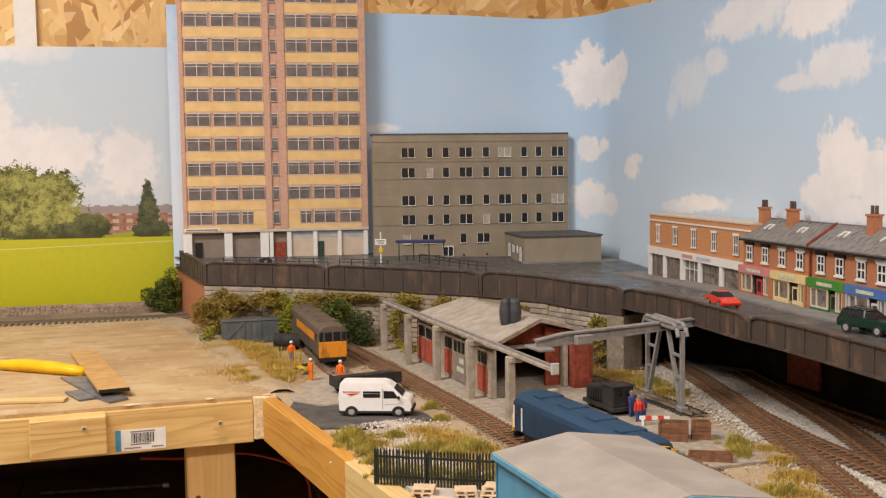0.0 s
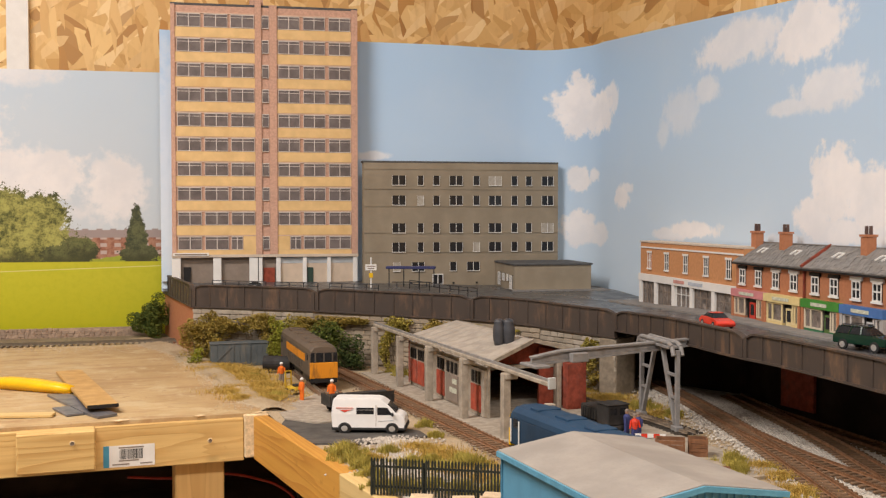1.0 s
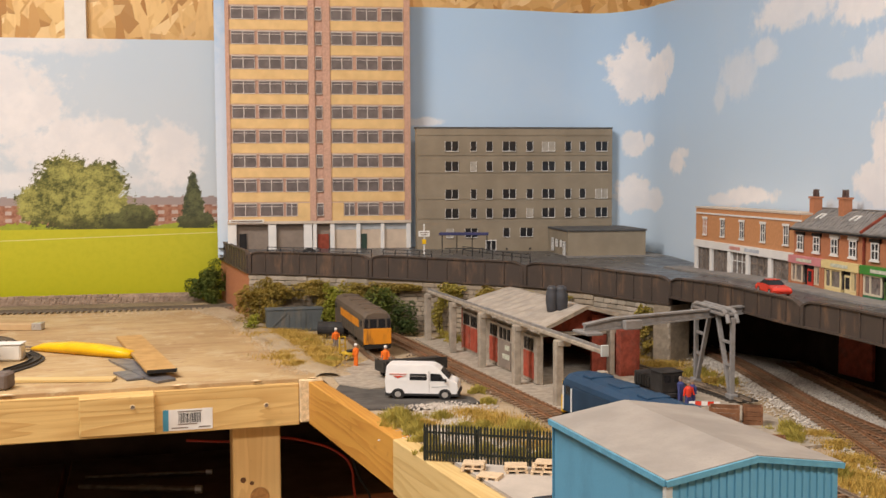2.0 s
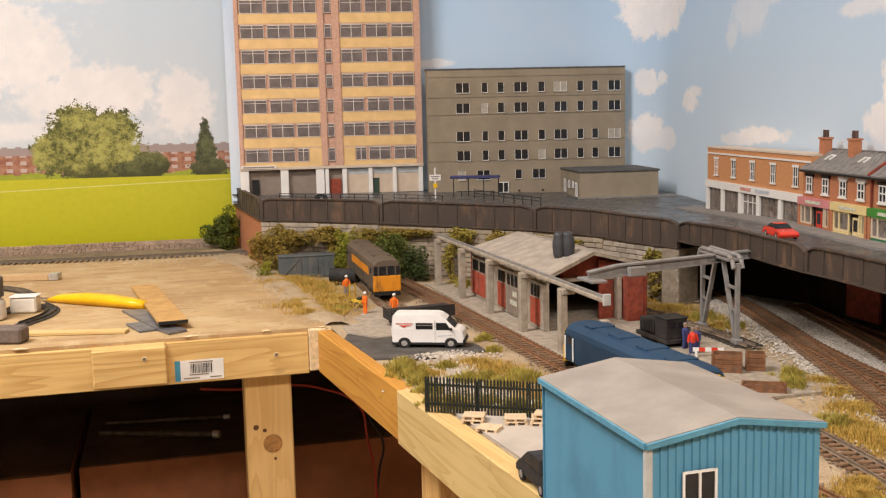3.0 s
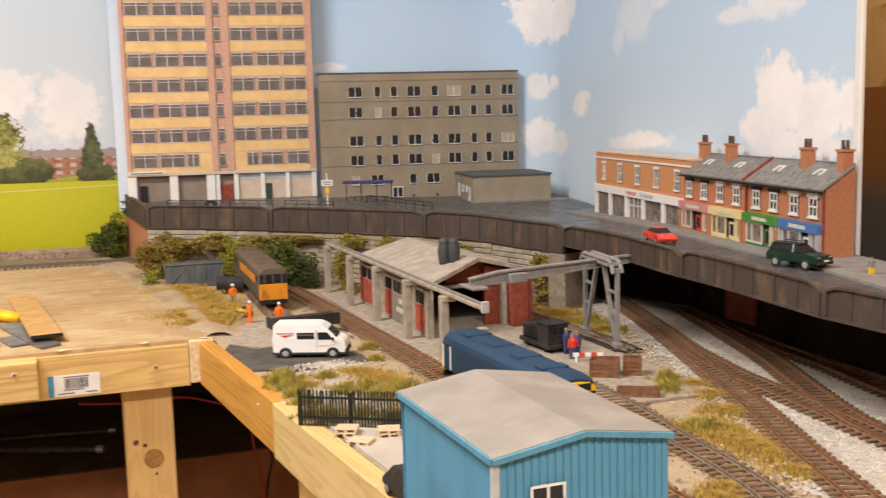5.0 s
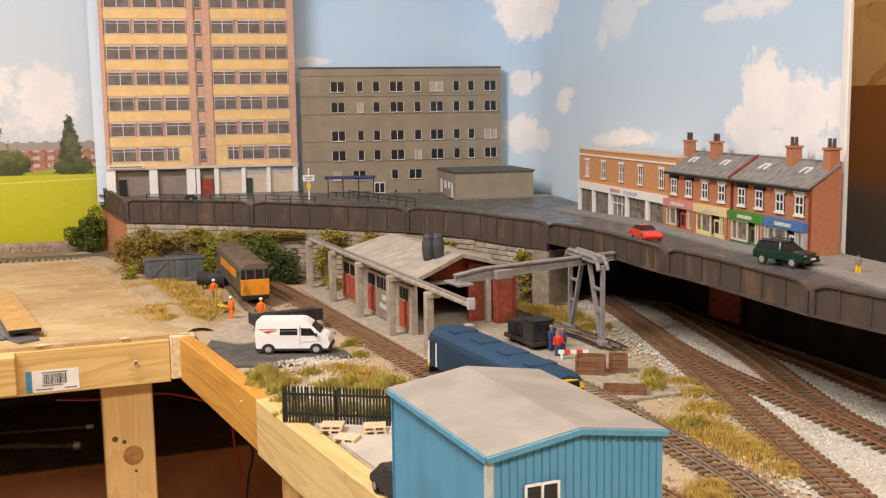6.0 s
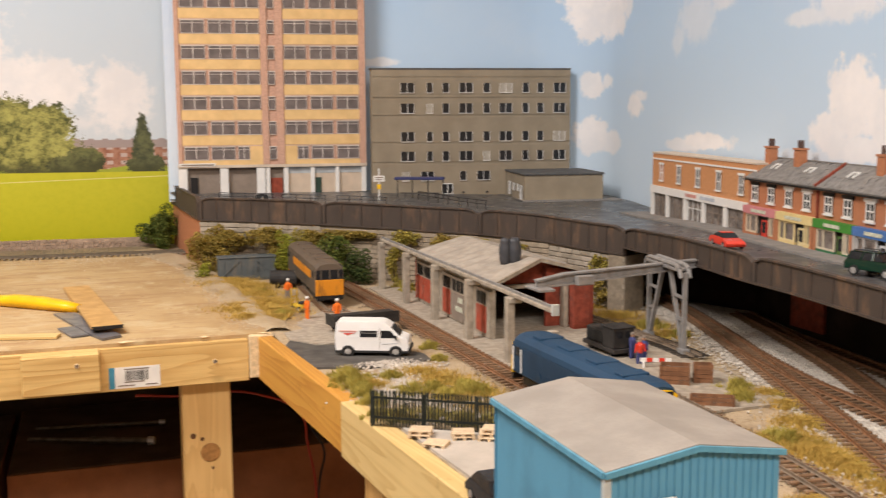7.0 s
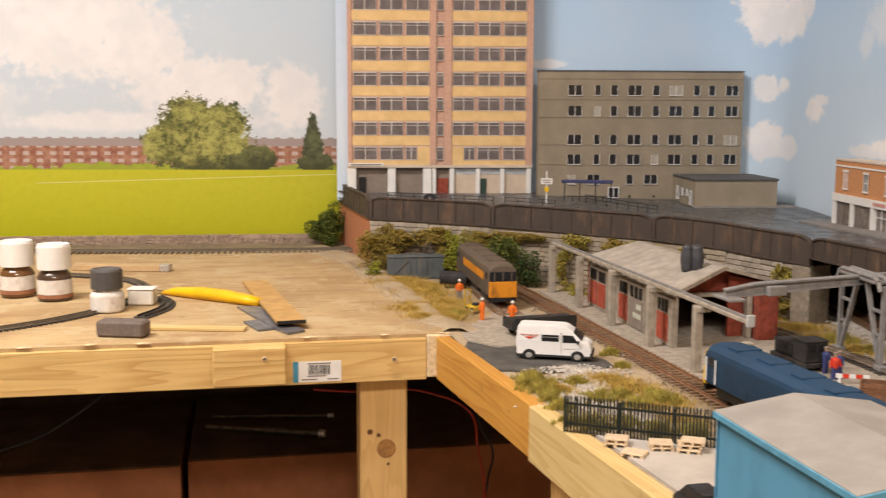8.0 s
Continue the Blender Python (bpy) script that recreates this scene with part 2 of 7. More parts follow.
def wall(name, X0, X1, Y0, Y1, z0, z1, mat, label):
    ob = part(name, cube(X0, X1, Y0, Y1, z0, z1), mat, None, label, m=MR.copy(), kind="structure")
    return tagged(ob, label, "wall")


wall("wall_north", -3.2, RIGHT + 0.1, BACK, BACK + 0.1, -0.95, 1.45, M["osb"], "orange-brown strand board wall behind the layout")
wall("wall_east", RIGHT, RIGHT + 0.1, -2.2, BACK, -0.95, 1.45, M["osb"], "orange-brown strand board side wall of the room")
# unseen walls, added to enclose the room and bounce the lamps' light
wall("wall_south", -3.2, RIGHT + 0.1, -2.3, -2.2, -0.95, 1.45, M["room_paint"], "plain off-white unseen wall added to close the room")
wall("wall_west", -3.3, -3.2, -2.3, BACK + 0.1, -0.95, 1.45, M["room_paint"], "plain off-white unseen wall added to close the room's side")
tagged(part("floor", cube(-3.3, RIGHT + 0.1, -2.3, BACK + 0.1, -1.0, -0.95), M["concrete"], None, "", m=MR.copy(), kind="structure"), "bare grey concrete floor under the layout", "floor")
# unseen ceiling, added for the same bounce
tagged(part("ceiling", cube(-3.3, RIGHT + 0.1, -2.3, BACK + 0.1, 1.45, 1.5), M["room_paint"], None, "", m=MR.copy(), kind="structure"), "pale painted unseen ceiling added over the room", "ceiling")
# a white upright trim and a dull post on the back wall
tagged(part("trim", cube(-0.335, -0.300, BACK - 0.012, BACK - 0.001, -0.2, 1.3), M["white"], None, "", m=MR.copy(), kind="structure"), "white painted upright trim on the strand board wall", "trim")


def sky_mat(name, clouds, base_lo, base_hi, extra=None, soft=0.22, dim=1.0):
    """A printed photograph of sky: clouds are (u, v, half width, half height, strength)."""
    n = Nodes(name)
    s = n.sep(n.uv)
    wob = n.noise(15, 6, vec=n.uv, rough=0.62)
    wob2 = n.noise(55, 5, vec=n.uv, rough=0.6)
    col = n.mix(n.step(s[1], 0.05, 0.5), base_lo, base_hi)
    mask = None
    for u, v, a, b, k in clouds:
        du = n.math("DIVIDE", n.math("SUBTRACT", s[0], u), a)
        dv = n.math("DIVIDE", n.math("SUBTRACT", s[1], v), b)
        d = n.math("SQRT", n.math("ADD", n.math("MULTIPLY", du, du), n.math("MULTIPLY", dv, dv)))
        d = n.math("ADD", d, n.math("MULTIPLY", n.math("SUBTRACT", wob, 0.5), 1.3))
        d = n.math("ADD", d, n.math("MULTIPLY", n.math("SUBTRACT", wob2, 0.5), 1.0))
        m = n.step(d, 0.98 - soft * (2.6 - 1.6 * k), 0.98, k, 0.0)
        mask = m if mask is None else n.math("MAXIMUM", mask, m)
    shade_c = n.mix(n.step(wob, 0.35, 0.65), (0.82 * dim, 0.83 * dim, 0.86 * dim), (0.92 * dim, 0.91 * dim, 0.92 * dim))
    col = n.mix(mask, col, shade_c)
    col = n.mix(n.step(n.noise(4, 5, vec=n.uv), 0.5, 0.8, 0, 0.15), col, (0.8 * dim, 0.82 * dim, 0.84 * dim))
    if extra:
        col = extra(n, s, col)
    return n.done(col, 0.42, 0, 0.4)


def sheet(name, pts, z0, z1, mat, label, thick=0.002):
    """A thin printed board that follows a line of (X, Y) in the room; its picture is laid out in metres."""
    bm = bmesh.new()
    uvl = bm.loops.layers.uv.new("UVMap")
    run, cols = 0.0, []
    for i, p in enumerate(pts):
        if i:
            run += math.dist(p, pts[i - 1])
        q, r = pts[max(0, i - 1)], pts[min(len(pts) - 1, i + 1)]
        t = Vector((r[0] - q[0], r[1] - q[1])).normalized()
        nx, ny = -t.y * thick, t.x * thick
        zt = z1(run) if callable(z1) else z1
        cols.append((run, [bm.verts.new(v) for v in ((p[0], p[1], z0), (p[0], p[1], zt), (p[0] + nx, p[1] + ny, zt), (p[0] + nx, p[1] + ny, z0))]))
    for (ra, a), (rb, b) in zip(cols, cols[1:]):
        for i in range(4):
            f = bm.faces.new((a[i], b[i], b[(i + 1) % 4], a[(i + 1) % 4]))
            for l in f.loops:
                l[uvl].uv = ((ra if l.vert in a else rb), l.vert.co.z)
            f.material_index = 0 if i == 0 else 1
            f.smooth = i == 0
            for e in f.edges:
                if not (e.verts[0] in a and e.verts[1] in a) and not (e.verts[0] in b and e.verts[1] in b):
                    e.smooth = False
    bm.faces.new(cols[0][1])
    bm.faces.new(cols[-1][1][::-1])
    me = finish(bm)
    me.materials.append(mat)
    me.materials.append(M["white"])
    ob = new(name, me)
    ob.matrix_basis = MR.copy()
    return tagged(ob, label, "backdrop", kind="structure")


# sky sheet behind the tall buildings, bent round the corner, to the end of the shops
SHEET = [(-0.082, 1.842), (0.05, 1.84), (0.2, 1.838), (0.30, 1.818), (0.39, 1.803), (0.48, 1.800)]
SHEET += [(0.512 + 0.12 * math.sin(a), 1.68 + 0.12 * math.cos(a)) for a in [math.pi / 2 * i / 10 for i in range(11)]]
SHEET += [(0.632, 1.4), (0.633, 1.1), (0.633, 0.872)]
CORNER_CLOUDS = [(0.715, 0.392, 0.060, 0.060, 1), (0.765, 0.378, 0.066, 0.046, 1), (0.815, 0.396, 0.044, 0.028, 0.85), (0.72, 0.266, 0.030, 0.027, 0.95), (0.755, 0.274, 0.022, 0.016, 0.8),
          (0.870, 0.236, 0.034, 0.023, 0.95), (0.885, 0.248, 0.036, 0.012, 0.8), (0.718, 0.188, 0.046, 0.034, 1), (0.770, 0.176, 0.038, 0.022, 0.9)]
SIDE_CLOUDS = [(1.13, 0.187, 0.085, 0.014, 0.95), (1.06, 0.180, 0.080, 0.010, 0.8), (1.09, 0.345, 0.075, 0.040, 0.45), (1.17, 0.368, 0.045, 0.022, 0.55), (1.03, 0.320, 0.03, 0.03, 0.4),
          (1.25, 0.415, 0.16, 0.032, 0.7), (1.41, 0.400, 0.09, 0.042, 0.85), (1.45, 0.338, 0.09, 0.026, 0.7), (1.37, 0.325, 0.06, 0.012, 0.6),
          (1.465, 0.238, 0.060, 0.045, 1), (1.42, 0.205, 0.045, 0.026, 0.95), (1.53, 0.222, 0.07, 0.040, 1), (1.60, 0.226, 0.06, 0.036, 1), (1.50, 0.19, 0.12, 0.018, 0.9), (1.38, 0.180, 0.08, 0.009, 0.5),
          # the last entry is no cloud: it pales the sheet's left end
          (0.355, 0.308, 0.040, 0.010, 0.7), (0.02, 0.30, 0.05, 0.30, 0.35)]
SKY = sky_mat("printed_sky", CORNER_CLOUDS + SIDE_CLOUDS, (0.62, 0.75, 0.87), (0.41, 0.60, 0.83), soft=0.30)
sheet("backdrop", SHEET, 0.08, lambda u: 0.5135 - 0.036 * min(u, 0.66) - 0.085 * max(0.0, u - 0.8), SKY, "printed blue sky backdrop sheet with white clouds curving round the corner")


tagged(part("trim", cube(0.6305, 0.6350, 0.8615, 0.8715, 0.085, 0.428, 0.001), M["white"], None, "", m=MR.copy(), kind="structure"), "white rolled end of the sky backdrop sheet", "trim")


def field_picture(n, s, col):
    """Playing field, brick terraces, a round tree and a slim dark conifer, all printed on the sheet."""
    u, v = s[0], s[1]
    w1, w2, w3 = n.noise(26, 5, vec=n.uv, rough=0.65), n.noise(85, 5, vec=n.uv, rough=0.65), n.noise(300, 4, vec=n.uv, rough=0.7)
    # far roofs and brick walls
    rows = n.math("FRACT", n.math("MULTIPLY", u, 44.0))
    win = n.math("MULTIPLY", n.step(n.math("ABSOLUTE", n.math("SUBTRACT", rows, 0.5)), 0.2, 0.26, 1, 0), n.step(n.math("ABSOLUTE", n.math("SUBTRACT", n.math("FRACT", n.math("MULTIPLY", v, 80.0)), 0.5)), 0.2, 0.3, 1, 0))
    brick = n.mix(n.step(w2, 0.4, 0.6), (0.27, 0.11, 0.07), (0.40, 0.21, 0.14))
    brick = n.mix(n.math("MULTIPLY", win, 0.75), brick, (0.55, 0.48, 0.45))
    house = n.mix(n.step(v, HV + 0.040, HV + 0.0415), brick, (0.34, 0.28, 0.27))
    edge = n.math("ADD", v, n.math("MULTIPLY", n.math("SUBTRACT", n.step(rows, 0.42, 0.44), 0.5), 0.0022))
    col = n.mix(n.step(edge, HV + 0.054, HV + 0.0555, 1, 0), col, house)
    # hedge
    hedge = n.math("ADD", n.math("MULTIPLY", n.math("SUBTRACT", w1, 0.5), 0.05), HV + 0.008)
    col = n.mix(n.step(n.math("SUBTRACT", v, hedge), -0.001, 0.002, 1, 0), col, n.mix(w2, (0.20, 0.26, 0.03), (0.42, 0.46, 0.05)))
    # trees
    def tree(col, blobs, lo, hi, amp):
        m = None
        for a, b, c, d in blobs:
            du = n.math("DIVIDE", n.math("SUBTRACT", u, a), c)
            dv = n.math("DIVIDE", n.math("SUBTRACT", v, b), d)
            q = n.math("SQRT", n.math("ADD", n.math("MULTIPLY", du, du), n.math("MULTIPLY", dv, dv)))
            q = n.math("ADD", q, n.math("MULTIPLY", n.math("SUBTRACT", w2, 0.5), amp))
            q = n.math("ADD", q, n.math("MULTIPLY", n.math("SUBTRACT", w3, 0.5), amp * 0.7))
            k = n.step(q, 0.93, 1.02, 1, 0)
            m = k if m is None else n.math("MAXIMUM", m, k)
        leaf = n.mix(n.step(n.math("ADD", n.math("MULTIPLY", w2, 0.7), n.math("ADD", n.math("MULTIPLY", w1, 0.7), n.math("MULTIPLY", w3, 0.5))), 0.76, 1.12), lo, hi)
        leaf = n.mix(n.step(n.math("ADD", v, n.math("MULTIPLY", w1, 0.04)), HV + 0.022, HV + 0.048, 0.85, 0), leaf, (0.05, 0.055, 0.022))
        return n.mix(m, col, leaf)
    col = tree(col, ((0.515, HV + 0.084, 0.050, 0.042), (0.572, HV + 0.076, 0.044, 0.040), (0.466, HV + 0.043, 0.032, 0.037), (0.545, HV + 0.038, 0.078, 0.048), (0.50, HV + 0.05, 0.05, 0.05)), (0.055, 0.065, 0.018), (0.40, 0.39, 0.11), 1.3)
    col = tree(col, ((0.630, HV + 0.020, 0.034, 0.024), (0.60, HV + 0.012, 0.03, 0.018)), (0.04, 0.045, 0.022), (0.16, 0.17, 0.06), 0.8)
    col = tree(col, ((CU, HV + 0.046, 0.012, 0.050), (CU + 0.001, HV + 0.03, 0.019, 0.04), (CU + 0.005, HV + 0.012, 0.034, 0.018)), (0.035, 0.045, 0.025), (0.13, 0.14, 0.06), 1.2)
    # grass
    grass = n.mix(n.step(v, HV - 0.12, HV), (0.455, 0.445, 0.012), (0.51, 0.495, 0.028))
    grass = n.mix(n.step(w2, 0.4, 0.7, 0, 0.3), grass, (0.37, 0.39, 0.01))
    line = n.math("SUBTRACT", v, n.math("ADD", HV - 0.0305, n.math("MULTIPLY", u, 0.03)))
    grass = n.mix(n.math("MULTIPLY", n.step(n.math("ABSOLUTE", line), 0.0004, 0.0009, 0.6, 0), n.step(u, 0.25, 0.26)), grass, (0.75, 0.75, 0.4))
    return n.mix(n.step(v, HV - 0.0005, HV + 0.0008, 1, 0), col, grass)


HV, CU = 0.128, 0.724
FIELD = sky_mat("printed_field", [(0.28, 0.37, 0.26, 0.11, 1), (0.54, 0.27, 0.15, 0.06, 1), (0.12, 0.26, 0.16, 0.05, 0.7), (0.40, 0.21, 0.3, 0.022, 0.8), (0.69, 0.25, 0.07, 0.07, 0.95), (0.42, 0.33, 0.12, 0.07, 1), (0.45, 0.45, 0.2, 0.04, 0.8)], (0.60, 0.65, 0.69), (0.52, 0.63, 0.74), field_picture, 0.40, 0.88)
sheet("backdrop", [(-0.85 + 0.1 * i, 1.892) for i in range(8)] + [(-0.075, 1.892)], -0.12, 0.449, FIELD, "printed playing field backdrop with tree, terraced houses and cloudy sky")


# ---------------------------------------------------------------- road on its bridge
def road_sheet():
    bm = bmesh.new()
    rows = []
    # across: from the outer edge back to the sheets
    for i in range(len(EDGE) - 1):
        for k in range(3):
            rows.append(EDGE[i].lerp(EDGE[i + 1], k / 3))
    rows.append(EDGE[-1])
    grid = []
    for p in rows:
        q = MR.inverted() @ Vector((p.x, p.y, 0))
        # the far side of the road: the sheet at the back or at the side
        far = Vector((max(q.x, -0.10), 1.836, 0)) if q.x < 0.33 else Vector((0.629, max(q.y + 0.25, 0.5) if q.y < 1.15 else 1.4 + (1.35 - q.y) * -0.6, 0))
        if 0.28 < q.x < 0.47 and q.y > 1.1:
            f = (q.x - 0.28) / 0.19
            far = Vector((0.25 + 0.379 * min(1, f * 1.6), 1.836 if f < 0.62 else 1.836 - (f - 0.62) * 0.9, 0))
        far = MR @ far
        line = []
        for k in range(13):
            w = Vector((p.x, p.y, 0)).lerp(far, k / 12)
            z = street_z(w.x, w.y)
            line.append((bm.verts.new((w.x, w.y, z)), bm.verts.new((w.x, w.y, z - 0.012))))
        grid.append(line)
    for a, b in zip(grid, grid[1:]):
        for k in range(12):
            bm.faces.new((a[k][0], b[k][0], b[k + 1][0], a[k + 1][0]))
            bm.faces.new((a[k + 1][1], b[k + 1][1], b[k][1], a[k][1]))
        bm.faces.new((a[0][1], b[0][1], b[0][0], a[0][0]))
    for f in bm.faces:
        f.smooth = True
    return tagged(part("road", bm, M["road"], kind="structure"), "worn grey model road surface on the bridge", "road")


road_sheet()


def girder(i0, i1, depth):
    """One span of the riveted plate girder parapet: web, hogged top flange, bottom flange, posts and stiffeners."""
    a = EDGE[i0]
    ob = thing("girder_parapet", pose(a.x, a.y, 0), "rust-brown riveted plate girder bridge parapet along the road", "parapet", "girder spans of the road bridge")
    knots = [p - a for p in EDGE[i0:i1 + 1]]
    lens = [(q - p).length for p, q in zip(knots, knots[1:])]
    L = sum(lens)

    def spot(f):
        d = f * L
        for p, q, l in zip(knots, knots[1:], lens):
            if d <= l + 1e-9:
                break
            d -= l
        w = p.lerp(q, min(1, d / l))
        return w, (q - p).normalized(), street_z(w.x + a.x, w.y + a.y)

    def top(f):
        hump = min(1.0, min(f, 1 - f) / 0.09)
        return spot(f)[2] + 0.0035 + 0.006 * math.sin(hump * math.pi / 2)

    def low(f):
        return spot(f)[2] - depth

    def strip(half, lo, hi, n=40):
        bm = bmesh.new()
        prev = None
        for i in range(n + 1):
            f = i / n
            w, d, _ = spot(f)
            s = Vector((-d.y, d.x)) * half
            ring = [bm.verts.new((w.x + k * s.x, w.y + k * s.y, z)) for k, z in ((-1, lo(f)), (1, lo(f)), (1, hi(f)), (-1, hi(f)))]
            if prev:
                for k in range(4):
                    bm.faces.new((prev[k], prev[(k + 1) % 4], ring[(k + 1) % 4], ring[k]))
            else:
                bm.faces.new(ring[::-1])
            prev = ring
        bm.faces.new(prev)
        return bm

    part("web", strip(0.0012, low, top), M["girder"], ob)
    part("top_flange", strip(0.0031, lambda f: top(f) - 0.0009, lambda f: top(f) + 0.0009), M["girder"], ob)
    part("bottom_flange", strip(0.0033, lambda f: low(f) - 0.001, lambda f: low(f) + 0.001), M["girder"], ob)
    count = max(3, round(L / 0.028))
    for i in range(count + 1):
        f = i / count
        end = i in (0, count)
        w, t = (0.005, 0.0036) if end else (0.0016, 0.0024)
        p, d, _ = spot(min(max(f, 0.003 / L), 1 - 0.003 / L))
        part("end_post" if end else "stiffener", cube(-w / 2, w / 2, -t, t, low(f) + 0.0011, top(f) - 0.001 if not end else top(f) + 0.0012, 0.0003), M["girder"], ob, m=pose(p.x, p.y, 0, 0, 0, math.degrees(math.atan2(d.y, d.x))))
    return ob


for i0, i1 in ((0, 1), (1, 3), (3, 5), (5, 7), (7, 9), (9, 11), (11, 13)):
    girder(i0, i1, 0.022 if i0 < 7 else 0.0135)


def wall_run(name, pts, z0, top, thick, mat, label):
    bm = bmesh.new()
    for a, b in zip(pts, pts[1:]):
        d = (b - a).normalized()
        n = Vector((-d.y, d.x)) * thick
        za, zb = top(a), top(b)
        vs = [bm.verts.new(v) for v in ((a.x, a.y, z0), (b.x, b.y, z0), (b.x, b.y, zb), (a.x, a.y, za), (a.x + n.x, a.y + n.y, z0), (b.x + n.x, b.y + n.y, z0), (b.x + n.x, b.y + n.y, zb), (a.x + n.x, a.y + n.y, za))]
        for f in ((0, 1, 2, 3), (7, 6, 5, 4), (0, 4, 5, 1), (3, 2, 6, 7), (0, 3, 7, 4), (1, 5, 6, 2)):
            bm.faces.new([vs[k] for k in f])
    return tagged(part(name, bm, mat, kind="structure"), label, "wall")


M["mortar"] = paint("stone_mortar", (0.27, 0.22, 0.16), 0.95, 0.25, 150)
M["stone"] = paint("stone_grey", (0.40, 0.325, 0.235), 0.9, 0.25, 110, (0.24, 0.22, 0.18), 0.3, pieces=0.35)
stone_wall = wall_run("retaining_wall", EDGE[1:8], -0.002, lambda p: street_z(p.x, p.y) - 0.0235, 0.03, M["mortar"], "weathered grey stone retaining wall below the road")
brick_wing = wall_run("wing_wall", [EDGE[0], EDGE[1]], -0.03, lambda p: street_z(p.x, p.y) - 0.0235, 0.03, M["brick"], "orange brick wing wall under the road parapet")
# space under the bridge: inner wall coloured near-black for the shade, and ends
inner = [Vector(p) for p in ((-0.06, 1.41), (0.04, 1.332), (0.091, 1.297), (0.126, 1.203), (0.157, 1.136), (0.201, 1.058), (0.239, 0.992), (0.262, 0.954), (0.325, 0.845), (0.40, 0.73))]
wall_run("bridge_inner_wall", inner, -0.03, lambda p: 0.078, 0.02, M["bridge_shade"], "brick wall deep under the bridge, near-black for its shade")
tagged(part("brick_patch", cube(-0.02, 0.03, -0.004, -0.0005, 0.01, 0.075), M["brick_red"], m=pose(0.135, 1.168, 0, 0, 0, -57), kind="structure"), "dull red brick pier under the bridge", "wall")
wall_run("bridge_end_wall", [EDGE[7], Vector((-0.05, 1.41)) + Vector((0.02, 0.0))], -0.03, lambda p: 0.064, 0.02, M["mortar"], "stone abutment at the end of the bridge opening")

# ---------------------------------------------------------------- boards and benchwork
CORNER = Vector((-0.400, 1.060))
YARD = -52.0
MY = pose(CORNER.x, CORNER.y, 0, 0, 0, YARD)
BEAM = 31.7
MB = pose(CORNER.x, CORNER.y, 0, 0, 0, BEAM)

M["grit"] = ground_mat("yard_grit", (0.51, 0.40, 0.265), (0.41, 0.305, 0.185), (0.34, 0.24, 0.13))
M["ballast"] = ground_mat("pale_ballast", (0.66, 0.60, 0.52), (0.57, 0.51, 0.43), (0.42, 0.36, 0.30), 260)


def ply_top():
    """Bare plywood, worn in streaks along its grain, with pale filler and dark stains."""
    n = Nodes("stained_plywood_top")
    a, c = n.noise(6, 5, rough=0.6), n.noise(420, 3)
    b = n.noise(1, 6, stretch=(9, 48, 9), rough=0.72)
    b2 = n.noise(1, 5, stretch=(16, 150, 16), rough=0.65)
    patch = n.step(n.noise(5, 4, rough=0.6), 0.42, 0.62)
    col = n.mix(n.step(a, 0.35, 0.62), (0.39, 0.26, 0.125), (0.50, 0.36, 0.185))
    col = n.mix(n.step(b, 0.48, 0.64, 0, 0.6), col, (0.33, 0.19, 0.09))
    col = n.mix(n.math("MULTIPLY", n.step(b2, 0.52, 0.66, 0, 0.7), patch), col, (0.58, 0.46, 0.285))
    col = n.mix(n.step(n.noise(18, 6, rough=0.78), 0.52, 0.62, 0, 0.75), col, (0.53, 0.415, 0.245))
    col = n.mix(n.step(n.noise(48, 6, rough=0.78), 0.60, 0.68, 0, 0.7), col, (0.27, 0.15, 0.075))
    col = n.mix(n.step(c, 0.60, 0.75, 0, 0.4), col, (0.30, 0.20, 0.11))
    n.bump(n.math("ADD", b, n.math("ADD", b2, n.math("MULTIPLY", c, 0.5))), 0.4, 0.0012)
    return n.done(col, 0.75, 0, 0.25)


M["ply_top"] = ply_top()


def yard_ground():
    """One sheet of ground with small humps, in the yard's own axes."""
    bm = bmesh.new()
    nx, ny, x0, x1, y0, y1 = 150, 110, -0.62, 0.95, 0.004, 1.05
    vs = []
    for i in range(nx + 1):
        col = []
        for j in range(ny + 1):
            x, y = x0 + (x1 - x0) * i / nx, y0 + (y1 - y0) * j / ny
            z = 0.0012 * noise.noise((x * 30, y * 30, 0)) + 0.0008 * noise.noise((x * 110, y * 110, 3))
            rise = max(0.0, min(1.0, (0.07 - y) / 0.06)) * max(0.0, min(1.0, (0.02 - x) / 0.05))
            col.append(bm.verts.new((x, y, z - 0.0014 + 0.0060 * rise)))
        vs.append(col)
    for i in range(nx):
        for j in range(ny):
            bm.faces.new((vs[i][j], vs[i + 1][j], vs[i + 1][j + 1], vs[i][j + 1]))
    for f in bm.faces:
        f.smooth = True
    ob = part("ground", bm, M["grit"], m=MY.copy(), kind="structure")
    return tagged(ob, "pale gritty yard ground of the layout with worn dirt", "ground")


yard_ground()
tagged(part("baseboard", cube(-0.5, 0.95, 0.006, 1.05, -0.02, -0.004), M["pale_x"], m=MY.copy(), kind="structure"), "pine baseboard carrying the yard scenery", "baseboard")


def table_top():
    """The bare board at the side: its front edge runs along the beam, its right edge along the yard."""
    bm = bmesh.new()
    pts = [(-0.86, 0.004), (-0.004, 0.004), (0.004, 0.03), (-0.030, 0.50), (-0.088, 0.72), (-0.86, 0.80)]
    prism(bm, pts, "z", -0.0004, 0.0031)
    ob = part("table_top", bm, M["ply_top"], m=MB.copy(), kind="structure")
    return tagged(ob, "bare stained plywood table top with glue marks", "table top")


table_top()

